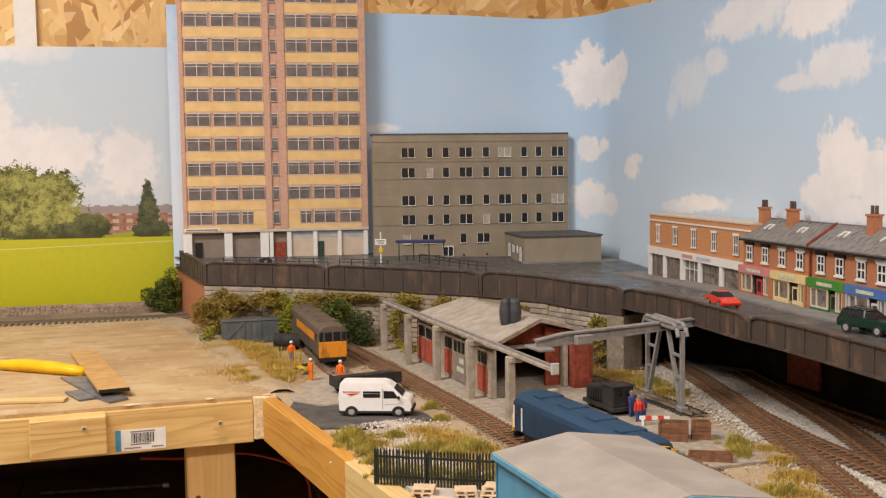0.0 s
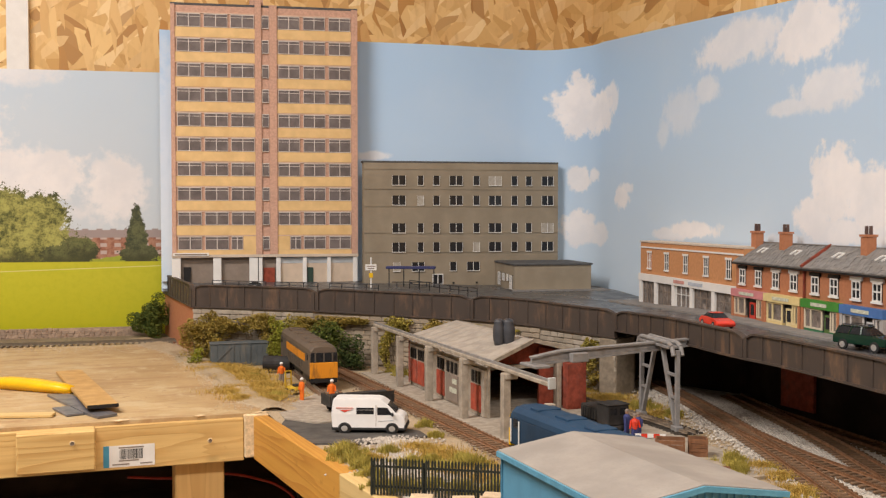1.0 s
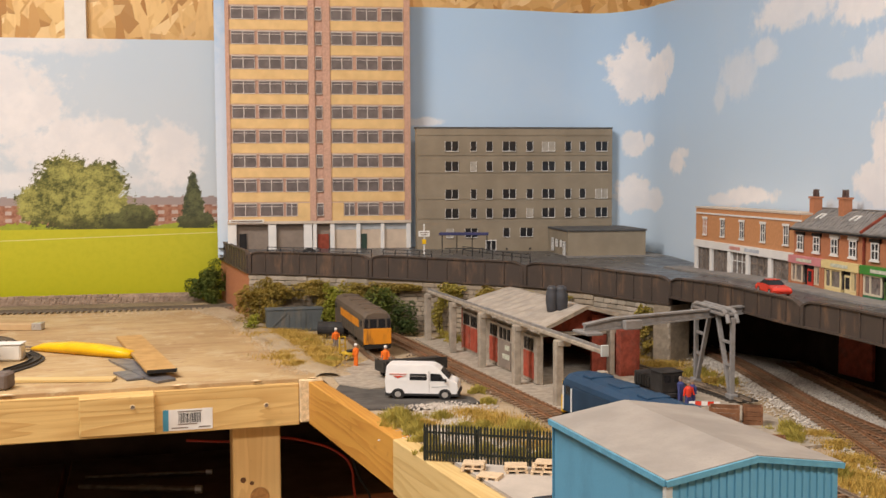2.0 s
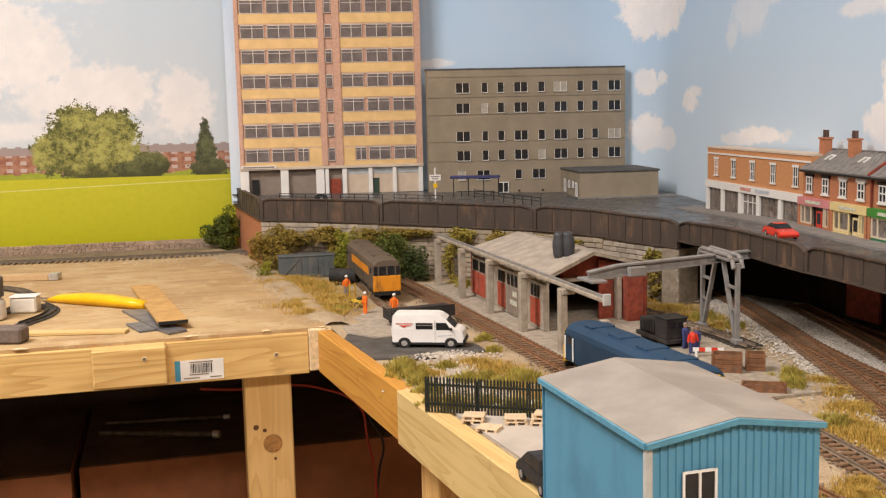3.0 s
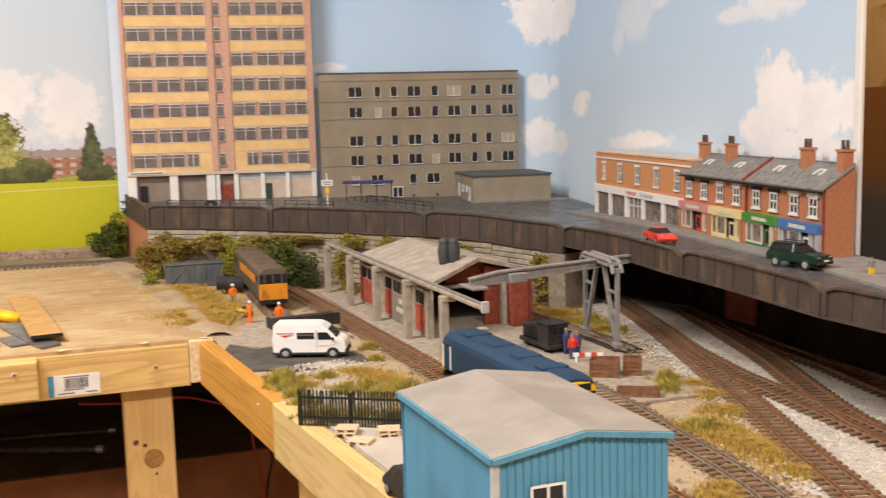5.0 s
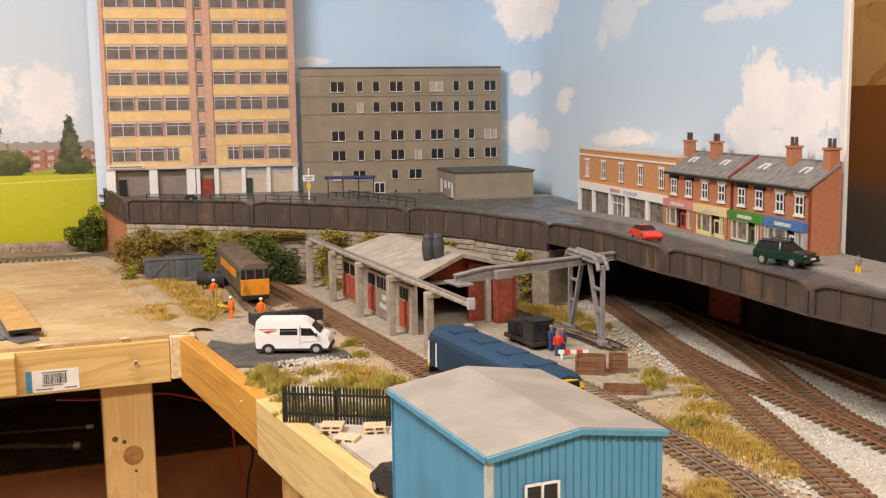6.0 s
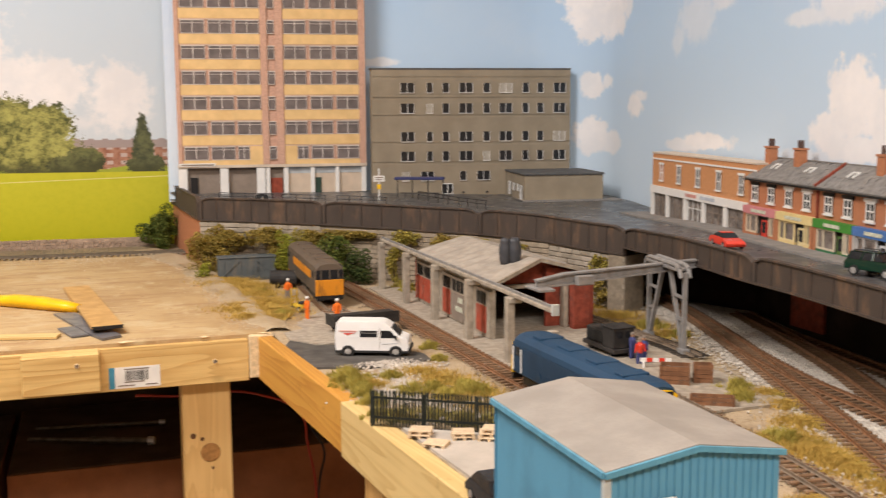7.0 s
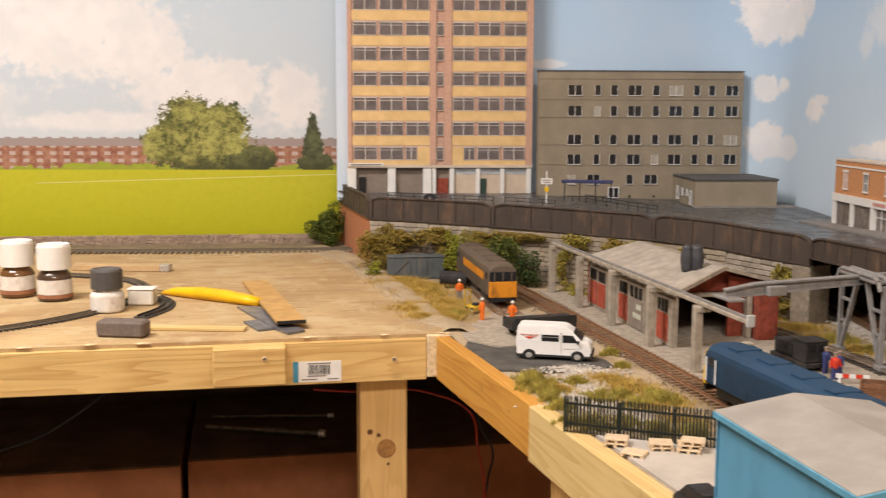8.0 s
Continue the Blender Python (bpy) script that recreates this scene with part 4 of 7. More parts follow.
for nm, c, f, k, d in (("pink", (0.60, 0.24, 0.25), (0.40, 0.15, 0.08), (0.66, 0.54, 0.40), (0.60, 0.05, 0.03)), ("yellow", (0.74, 0.60, 0.28), (0.72, 0.57, 0.27), (0.76, 0.63, 0.34), (0.74, 0.62, 0.34)),
                       ("green", (0.06, 0.25, 0.04), (0.04, 0.17, 0.08), (0.66, 0.58, 0.44), (0.10, 0.18, 0.05)), ("blue", (0.07, 0.17, 0.42), (0.42, 0.40, 0.38), (0.52, 0.50, 0.48), (0.66, 0.66, 0.66))):
    M["shop_" + nm] = paint("sign_" + nm, c, 0.5, 0.1, 80, None, 0)
    M["front_" + nm] = paint("shopfront_" + nm, f, 0.5, 0.12, 80, None, 0)
    M["frame_" + nm] = paint("shopframe_" + nm, k, 0.5, 0.1, 80, None, 0)
    M["door_" + nm] = paint("shopdoor_" + nm, d, 0.5, 0.1, 80, None, 0)
M["signpale"] = paint("lettering_pale", (0.6, 0.62, 0.5), 0.6, 0.3, 300)
M["signred"] = paint("lettering_red", (0.6, 0.3, 0.26), 0.6, 0.2, 200)
M["signblue"] = paint("lettering_blue", (0.5, 0.55, 0.62), 0.6, 0.2, 200)
M["pot"] = paint("clay_pot", (0.10, 0.06, 0.05), 0.7, 0.2, 200)
M["display"] = paint("shop_display", (0.20, 0.17, 0.15), 0.3, 0.6, 170, (0.5, 0.44, 0.4), 0, 0, 0.5)
shop_parade()
terrace(1.1325, ("pink", "yellow"), False)
terrace(0.9845, ("green", "blue"), True)


# ---------------------------------------------------------------- blue steel warehouse in front
def warehouse():
    W, D, H, rise = 0.0888, 0.1208, 0.0801, 0.0065
    f = Vector((-0.0092, 0.5012))
    ang = math.degrees(math.atan2(0.0502, 0.0754))
    ob = thing("blue_warehouse", pose(f.x, f.y, 0, 0, 0, ang), "sky-blue corrugated steel warehouse with pale grey roof", "warehouse")
    part("body", cube(0.001, W - 0.001, 0.001, D - 0.001, 0, H - 0.001), M["bluewall"], ob)
    # ribbed gable sheet
    g = bmesh.new()
    n = 22
    prism(g, [(0.0, 0.0), (W, 0.0), (W, H - 0.001), (W / 2, H + rise - 0.001), (0, H - 0.001)], "y", -0.0004, 0.0009)
    for i in range(n):
        x = 0.003 + (W - 0.006) * i / (n - 1)
        zt = H - 0.002 + rise * (1 - abs(x - W / 2) / (W / 2))
        prism(g, [(x - 0.0009, -0.0004), (x - 0.0005, -0.0013), (x + 0.0005, -0.0013), (x + 0.0009, -0.0004)], "z", 0.001, zt)
    part("gable_cladding", g, M["bluewall"], ob, "ribbed blue gable sheet")
    b = bmesh.new()
    prism(b, [(0.0, 0.0), (W, 0.0), (W, H - 0.001), (W / 2, H + rise - 0.001), (0, H - 0.001)], "y", D - 0.0009, D)
    part("rear_gable", b, M["bluewall"], ob)
    for s in (0, 1):
        x0, x1 = (-0.0012, W / 2) if s == 0 else (W / 2 + 0.0001, W + 0.0012)
        z0, z1 = (H - 0.0004, H + rise) if s == 0 else (H + rise, H - 0.0004)
        r = bmesh.new()
        prism(r, [(x0, z0), (x1, z1), (x1, z1 + 0.0012), (x0, z0 + 0.0012)], "y", -0.0022, D + 0.0015)
        part("roof_sheet", r, M["greyroof"], ob, "pale grey weathered roof sheet")
    tr = bmesh.new()
    for x0, x1, z0, z1 in ((-0.0014, W / 2, H - 0.0010, H + rise - 0.0006), (W / 2, W + 0.0014, H + rise - 0.0006, H - 0.0010)):
        bar(tr, (x0, -0.0030, z0), (x1, -0.0030, z1), 0.0014, 0.0026)
    part("verge_trim", tr, M["bluetrim"], ob)
    part("eaves_trim", cube(-0.0026, -0.0013, -0.0022, D, H - 0.0022, H + 0.0006), M["bluetrim"], ob)
    part("corner_trim", cube(-0.0016, 0.0022, -0.0022, 0.0004, 0, H - 0.0024, 0.0004), M["cornertrim"], ob, "pale corner flashing")
    w = part("window", cube(0.0172, 0.0336, -0.0019, -0.0014, 0.0485, 0.0650), M["glass"], ob)
    fr = bmesh.new()
    for x in (0.0167, 0.0248, 0.0329):
        box(fr, x, x + 0.0012, -0.0026, -0.0018, 0.0480, 0.0655)
    box(fr, 0.0168, 0.0340, -0.0025, -0.0018, 0.0643, 0.0655)
    box(fr, 0.0168, 0.0340, -0.0025, -0.0018, 0.0480, 0.0492)
    part("frame", fr, M["white"], w)
    return ob


M["bluewall"] = panel_mat("blue_steel", (0.10, 0.29, 0.43), (0.085, 0.25, 0.37), 40)
M["bluetrim"] = paint("blue_trim", (0.105, 0.31, 0.44), 0.5, 0.15, 120)
M["cornertrim"] = paint("corner_flashing", (0.5, 0.52, 0.5), 0.5, 0.15, 90)
M["greyroof"] = paint("grey_roof", (0.31, 0.285, 0.255), 0.7, 0.18, 26, (0.24, 0.215, 0.19), 0.1)
warehouse()

# ---------------------------------------------------------------- tracks
def smooth_line(pts, step=0.004):
    """Even points along a soft curve through pts."""
    P = [Vector(p) for p in pts]
    P = [P[0] * 2 - P[1]] + P + [P[-1] * 2 - P[-2]]
    dense = []
    for i in range(1, len(P) - 2):
        for k in range(24):
            t = k / 24
            a, b, c, d = P[i - 1], P[i], P[i + 1], P[i + 2]
            dense.append(0.5 * ((2 * b) + (c - a) * t + (2 * a - 5 * b + 4 * c - d) * t * t + (3 * b - a - 3 * c + d) * t ** 3))
    dense.append(P[-2])
    out, left = [dense[0]], step
    for a, b in zip(dense, dense[1:]):
        d = (b - a).length
        while d >= left:
            a = a.lerp(b, left / d)
            out.append(a)
            d = (b - a).length
            left = step
        left -= d
    return out


def sleeper_mesh(w=0.030, mat=None):
    me = finish(cube(-w / 2, w / 2, -0.0016, 0.0016, 0, 0.0018, 0.0003))
    me.materials.append(mat)
    return me


M["sleeper"] = paint("sleeper_brown", (0.22, 0.128, 0.070), 0.9, 0.3, 300, (0.31, 0.215, 0.145), pieces=0.35)
M["rail"] = paint("rusty_rail", (0.30, 0.155, 0.080), 0.55, 0.3, 200, (0.33, 0.2, 0.13), 0.2, 0.4)
M["oldrail"] = paint("grey_rail", (0.23, 0.175, 0.125), 0.6, 0.3, 200, (0.32, 0.25, 0.18), 0.2, 0.15)
M["blacksleeper"] = paint("black_sleeper", (0.050, 0.042, 0.034), 0.6, 0.2, 200)
SLEEPER = sleeper_mesh(0.031, M["sleeper"])
DARKSLEEPER = sleeper_mesh(0.030, M["blacksleeper"])


def track(pts, z, label, rail="rail", pitch=0.0088, sleepers=None, gauge=0.0165, most=300):
    a = Vector(pts[0])
    ob = thing("railway_track", pose(a.x, a.y, z), label, "track", "tracks of the layout")
    line = [p - a for p in smooth_line(pts, 0.006)]
    for s in (-1, 1):
        bm = bmesh.new()
        prev = None
        for i, p in enumerate(line):
            d = (line[min(i + 1, len(line) - 1)] - line[max(i - 1, 0)]).normalized()
            n = Vector((-d.y, d.x))
            c = p + n * (s * gauge / 2)
            ring = [bm.verts.new((c.x + n.x * q, c.y + n.y * q, h)) for q, h in ((-0.0012, 0.0018), (0.0012, 0.0018), (0.0005, 0.0025), (0.0006, 0.0042), (-0.0006, 0.0042), (-0.0005, 0.0025))]
            if prev:
                for k in range(6):
                    bm.faces.new((prev[k], prev[(k + 1) % 6], ring[(k + 1) % 6], ring[k]))
            prev = ring
        part("rail", bm, M[rail], ob)
    ties = [p - a for p in smooth_line(pts, pitch)]
    for i, p in enumerate(ties[:most]):
        d = (ties[min(i + 1, len(ties) - 1)] - ties[max(i - 1, 0)]).normalized()
        part("sleeper", sleepers or SLEEPER, None, ob, m=pose(p.x, p.y, 0, 0, 0, math.degrees(math.atan2(d.y, d.x)) + 90 + random.uniform(-1.5, 1.5)))
    return ob


TRACKS = [
    [(-0.60, 1.60 - 0.03), (-0.50, 1.475), (-0.42, 1.362), (-0.241, 1.108), (-0.128, 0.945), (0.0, 0.765), (0.07, 0.665), (0.13, 0.58)],
    [(-0.012, 0.935), (0.013, 0.896), (0.041, 0.847), (0.066, 0.797), (0.090, 0.753), (0.111, 0.712), (0.126, 0.675), (0.155, 0.58), (0.182, 0.47)],
    [(-0.045, 1.45), (-0.015, 1.36), (0.025, 1.251), (0.059, 1.140), (0.084, 1.047), (0.108, 0.955), (0.121, 0.904), (0.139, 0.830), (0.153, 0.768), (0.170, 0.705), (0.198, 0.59), (0.225, 0.47)],
    [(0.056, 1.150), (0.076, 1.083), (0.096, 1.030), (0.118, 0.977), (0.138, 0.939), (0.157, 0.905), (0.174, 0.872), (0.190, 0.842), (0.222, 0.780), (0.267, 0.685), (0.312, 0.59)],
    [(0.078, 1.27), (0.104, 1.19), (0.126, 1.118), (0.143, 1.060), (0.156, 1.011), (0.168, 0.955), (0.180, 0.902), (0.195, 0.846), (0.220, 0.790)],
    [(0.098, 1.21), (0.125, 1.159), (0.147, 1.115), (0.173, 1.063), (0.201, 1.009), (0.227, 0.949), (0.248, 0.906), (0.30, 0.815), (0.36, 0.695)],
]
TRACKS[0] = TRACKS[0][1:]
track(TRACKS[0], 0.0006, "rusty brown yard track running past the engine shed")
track(TRACKS[1], 0.0006, "weathered siding track with grey-brown rails", "oldrail")
track(TRACKS[2], 0.0010, "rust-brown main track curving out from under the bridge")
track(TRACKS[3], 0.0016, "rust-brown diverging track of the turnout")
track(TRACKS[4], 0.0022, "rust-brown crossing track joining the main line")
track(TRACKS[5], 0.0008, "rust-brown outer track beside the bridge wall")
track([(-0.12, 1.262), (-0.095, 1.223), (-0.040, 1.153), (0.0, 1.10), (0.030, 1.052)], 0.0004, "narrow dark crane track beside the shunter", "oldrail", 0.007, DARKSLEEPER, 0.009)
M["grime"] = paint("grey_brown_rail", (0.15, 0.12, 0.085), 0.6, 0.2, 160)
TIE2 = sleeper_mesh(0.031, paint("faded_sleeper", (0.20, 0.165, 0.115), 0.9, 0.25, 250))
track([(-1.5, 1.262), (-1.26, 1.362), (-1.01, 1.47), (-0.775, 1.595), (-0.68, 1.652)], 0.0042, "faded grey-brown track along the field backdrop", "grime", 0.0092, TIE2)


def clear(x, y):
    """How far a spot lies from the nearest track's middle."""
    best = 9
    for t in LINES:
        for p in t:
            best = min(best, abs(p.x - x) + abs(p.y - y))
    return best


LINES = [smooth_line(t, 0.02) for t in TRACKS]


# ---------------------------------------------------------------- loose stuff: stones, straw, leaves
def island_mat(name, cols, rough=0.9):
    n = Nodes(name)
    g = n.t.nodes.new("ShaderNodeNewGeometry")
    r = g.outputs["Random Per Island"]
    col = n.mix(n.step(r, 0.0, 0.5), cols[0], cols[1])
    col = n.mix(n.step(r, 0.5, 1.0), col, cols[2])
    col = n.mix(n.step(n.noise(60, 3), 0.4, 0.7, 0, 0.4), col, shade(cols[0], 0.6))
    return n.done(col, rough, 0, 0.2)


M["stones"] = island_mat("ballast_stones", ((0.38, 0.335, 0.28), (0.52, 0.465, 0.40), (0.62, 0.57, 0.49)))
M["brownstones"] = island_mat("brown_stones", ((0.17, 0.12, 0.08), (0.26, 0.19, 0.14), (0.36, 0.28, 0.21)))
M["straw"] = island_mat("straw_grass", ((0.46, 0.29, 0.06), (0.60, 0.40, 0.10), (0.36, 0.26, 0.06)))
M["tuft"] = island_mat("green_tuft", ((0.34, 0.275, 0.05), (0.48, 0.39, 0.09), (0.27, 0.235, 0.045)))
M["ivy"] = island_mat("ivy_leaf", ((0.22, 0.15, 0.03), (0.36, 0.27, 0.055), (0.42, 0.32, 0.09)))
M["leaf"] = island_mat("green_leaf", ((0.06, 0.09, 0.02), (0.12, 0.15, 0.03), (0.22, 0.24, 0.05)))
M["darkleaf"] = island_mat("dark_leaf", ((0.03, 0.05, 0.015), (0.06, 0.085, 0.025), (0.10, 0.12, 0.03)))
M["lime"] = island_mat("lime_leaf", ((0.26, 0.28, 0.03), (0.36, 0.35, 0.05), (0.18, 0.2, 0.03)))
M["twig"] = paint("twig_brown", (0.10, 0.07, 0.04), 0.9, 0.2, 200)


def stones(name, spots, mat, label, r0=0.0008, r1=0.002):
    verts, faces = [], []
    for x, y, z in spots:
        r = random.uniform(r0, r1)
        a = random.uniform(0, 6.28)
        k = len(verts)
        for i in range(4):
            verts.append((x + r * math.cos(a + i * 1.57) * random.uniform(0.7, 1.2), y + r * math.sin(a + i * 1.57) * random.uniform(0.7, 1.2), z + r * random.uniform(-0.3, 0.2)))
        verts.append((x, y, z + r * random.uniform(0.5, 0.9)))
        verts.append((x, y, z - r * 0.6))
        for i in range(4):
            faces.append((k + i, k + (i + 1) % 4, k + 4))
            faces.append((k + (i + 1) % 4, k + i, k + 5))
    me = bpy.data.meshes.new(name)
    me.from_pydata(verts, [], faces)
    me.materials.append(mat)
    return tagged(new(name, me), label, "ballast", kind="stuff")


def strewn(lines, n, spread, z):
    out = []
    for _ in range(n):
        l = random.choice(lines)
        p = random.choice(l)
        out.append((p.x + random.gauss(0, spread) + random.uniform(-.01, .01), p.y + random.gauss(0, spread) + random.uniform(-.01, .01), z))
    return out


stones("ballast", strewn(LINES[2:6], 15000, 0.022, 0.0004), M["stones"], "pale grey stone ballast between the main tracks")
stones("ballast", strewn(LINES[0:1], 2600, 0.007, 0.0006), M["brownstones"], "rust-brown ballast in the yard track")
stones("ballast", strewn(LINES[1:2], 1500, 0.008, 0.0004), M["brownstones"], "grey-brown ballast in the siding track")
spots = []
for _ in range(3600):
    a, b = random.random(), random.gauss(0, 0.3)
    p = MY @ Vector((0.15 + 0.20 * a, 0.055 + 0.05 * b + 0.02 * math.sin(a * 9), 0))
    spots.append((p.x, p.y, 0.0002))
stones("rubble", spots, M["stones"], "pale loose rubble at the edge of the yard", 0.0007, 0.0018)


spots = []
for _ in range(9000):
    f = random.random()
    seam = Vector((0.004 - 0.034 * f, 0.03 + 0.47 * f)) if random.random() < 0.65 else Vector((-0.030 - 0.058 * f, 0.50 + 0.22 * f))
    side_w = 0.006 + 0.016 * (0.5 + 0.5 * noise.noise((seam.y * 14, 1, 0)))
    p = MB @ Vector((seam.x + random.gauss(-0.004, side_w), seam.y + random.gauss(0, 0.01), 0))
    spots.append((p.x, p.y, 0.0034))
M["sandgrit"] = island_mat("sand_grit", ((0.46, 0.36, 0.24), (0.56, 0.46, 0.33), (0.62, 0.54, 0.42)))
stones("grit", spots, M["sandgrit"], "pale sand and grit strewn over the board's edge", 0.0003, 0.0009)
spots = []
for _ in range(3600):
    p = MB @ Vector((random.gauss(-0.16, 0.10), random.gauss(0.66, 0.06), 0))
    spots.append((p.x, p.y, 0.0032))
stones("grit", spots, M["sandgrit"], "pale sand strewn over the back of the bare board", 0.0003, 0.0010)


def blades(name, patches, mat, label, n, h0, h1, w=0.00035):
    """Short fibres standing in patches (x, y, radius)."""
    verts, faces = [], []
    for x, y, r in patches:
        for _ in range(n):
            d, a = abs(random.gauss(0, 0.5)) * r, random.uniform(0, 6.28)
            px, py = x + d * math.cos(a) * 1.3, y + d * math.sin(a)
            if clear(px, py) < 0.012:
                continue
            h, lean = random.uniform(h0, h1), random.uniform(0, 6.28)
            k = len(verts)
            lx, ly = math.cos(lean), math.sin(lean)
            base = 0.003 if px < -0.41 else -0.001
            verts += [(px - ly * w, py + lx * w, base), (px + ly * w, py - lx * w, base), (px + lx * h * 0.6, py + ly * h * 0.6, h + max(0, base))]
            faces.append((k, k + 1, k + 2))
    me = bpy.data.meshes.new(name)
    me.from_pydata(verts, [], faces)
    me.materials.append(mat)
    return tagged(new(name, me), label, "grass", kind="stuff")


STRAW = [(0.078, 0.816, 0.018), (0.108, 0.80, 0.02), (0.106, 0.863, 0.016), (0.098, 0.913, 0.014), (0.085, 0.943, 0.014), (0.125, 0.78, 0.014), (-0.582, 1.333, 0.028), (-0.534, 1.316, 0.03), (-0.469, 1.223, 0.026), (-0.485, 1.17, 0.026), (-0.522, 1.276, 0.03), (-0.446, 1.173, 0.02), (-0.455, 1.135, 0.02), (-0.61, 1.375, 0.02),
         (0.102, 0.823, 0.02), (0.118, 0.79, 0.02), (0.13, 0.767, 0.022), (0.148, 0.735, 0.018), (0.108, 0.87, 0.018), (0.094, 0.68, 0.015), (0.10, 0.70, 0.012), (0.11, 0.65, 0.015), (0.07, 0.66, 0.012)]
STRAW += [(-0.506, 1.279, 0.03), (-0.47, 1.23, 0.03), (-0.44, 1.18, 0.028), (-0.54, 1.33, 0.03), (-0.58, 1.36, 0.03), (-0.425, 1.14, 0.02), (-0.49, 1.20, 0.02), (-0.03, 1.20, 0.025), (-0.06, 1.25, 0.025), (-0.09, 1.30, 0.02), (0.0, 1.155, 0.018),
         (-0.185, 0.93, 0.025), (-0.16, 0.875, 0.02), (-0.15, 0.90, 0.02), (-0.21, 0.95, 0.02), (-0.13, 0.85, 0.02), (-0.24, 0.90, 0.015)]
blades("straw_grass", STRAW, M["straw"], "dry straw-coloured static grass in patches", 2500, 0.0015, 0.005)
blades("green_grass", [(x + 0.008, y - 0.006, r * 0.6) for x, y, r in STRAW], M["tuft"], "olive green static grass among the straw", 160, 0.001, 0.004)


def leaves(bm, centre, radii, n, size):
    """Small bent leaves in a cloud of uneven clumps."""
    lobes = [(Vector((random.triangular(-0.9, 0.9, 0) * radii[0], random.triangular(-0.9, 0.9, 0) * radii[1], random.triangular(-1, 1, 0) * radii[2])), random.uniform(0.22, 0.42)) for _ in range(30)]
    for _ in range(n):
        c, k = random.choice(lobes)
        v = Vector((random.gauss(0, 1), random.gauss(0, 1), random.gauss(0, 1))).normalized() * random.uniform(0.6, 1) * k
        p = Vector(centre) + c + Vector((v.x * radii[0], v.y * radii[1], v.z * radii[2]))
        if p.z < 0.0005:
            p.z = random.uniform(0.0005, 0.003)
        q = Euler((random.uniform(-0.9, 0.9), random.uniform(-0.9, 0.9), random.uniform(0, 6.28))).to_quaternion()
        s = size * random.uniform(0.6, 1.3)
        vs = [bm.verts.new(p + q @ Vector(t) * s) for t in ((-0.5, 0, 0), (0, -0.35, 0.18), (0.6, 0, 0), (0, 0.35, 0.18))]
        bm.faces.new((vs[0], vs[1], vs[2]))
        bm.faces.new((vs[0], vs[2], vs[3]))


def bush(x, y, z, radii, n, size, mat, label, name="bush", group="bushes"):
    ob = thing(name, pose(x, y, z), label, "bush" if name == "bush" else name, group)
    tw = bmesh.new()
    for _ in range(7):
        tip = Vector((random.gauss(0, 0.5) * radii[0], random.gauss(0, 0.5) * radii[1], radii[2] * random.uniform(0.8, 1.6)))
        mid = tip * 0.5 + Vector((random.gauss(0, 0.1) * radii[0], random.gauss(0, 0.1) * radii[1], 0))
        tube(tw, (0, 0, -0.001), mid, 0.0006, 0.0004, 5)
        tube(tw, mid, tip, 0.0004, 0.0001, 5)
    part("stems", tw, M["twig"], ob, kind="stuff")
    bm = bmesh.new()
    leaves(bm, (0, 0, radii[2] * 0.9), radii, n, size)
    part("foliage", bm, M[mat], ob, kind="stuff")
    return ob


def small_tuft(x, y, r=0.011, mat="tuft"):
    """A tuft of fine grass fibres fanning out from the ground."""
    ob = thing("grass_tuft", pose(x, y, 0), "olive-green tuft of coarse grass on the yard ground", "grass tuft", "grass tufts in the yard")
    verts, faces = [], []
    roots = [(random.gauss(0, 0.6) * r, random.gauss(0, 0.6) * r) for _ in range(24)]
    for _ in range(800):
        qx, qy = random.choice(roots)
        qx, qy = qx + random.gauss(0, 0.12) * r, qy + random.gauss(0, 0.12) * r
        a, h = random.uniform(0, 6.28), r * random.uniform(0.35, 1.15) * max(0.35, 1 - 0.5 * math.hypot(qx, qy) / r)
        lean = random.uniform(0.1, 0.75)
        w = random.uniform(0.0002, 0.0004)
        k = len(verts)
        cx, cy = math.cos(a), math.sin(a)
        verts += [(qx - cy * w, qy + cx * w, -0.0008), (qx + cy * w, qy - cx * w, -0.0008), (qx + cx * h * lean * 0.5 + cy * w, qy + cy * h * lean * 0.5 - cx * w, h * 0.6), (qx + cx * h * lean, qy + cy * h * lean, h)]
        faces += [(k, k + 1, k + 2), (k, k + 2, k + 3)]
    me = bpy.data.meshes.new("grass")
    me.from_pydata(verts, [], faces)
    part("foliage", me, M[mat], ob, kind="stuff")
    return ob


for x, y, r in ((-0.262, 0.905, 0.014), (-0.248, 0.885, 0.012), (-0.222, 0.848, 0.010), (-0.200, 0.887, 0.011), (-0.186, 0.900, 0.009), (-0.150, 0.895, 0.013), (-0.165, 0.875, 0.011), (-0.160, 0.912, 0.009), (0.060, 0.955, 0.012), (0.067, 0.922, 0.012), (0.087, 0.820, 0.012),
                (-0.226, 1.048, 0.008), (-0.205, 1.00, 0.007), (-0.506, 1.285, 0.010), (-0.425, 1.160, 0.010), (-0.344, 1.372, 0.014), (-0.33, 1.345, 0.010), (-0.020, 1.192, 0.013), (0.012, 1.152, 0.010), (-0.23, 0.925, 0.009), (-0.188, 0.812, 0.012), (-0.165, 0.822, 0.010), (-0.140, 0.812, 0.011), (-0.115, 0.822, 0.011), (-0.205, 0.812, 0.009), (-0.270, 0.925, 0.011), (-0.236, 0.868, 0.011)):
    small_tuft(x, y, r)


def edge_at(f):
    i = min(int(f), len(EDGE) - 2)
    return EDGE[i].lerp(EDGE[i + 1], f - i)


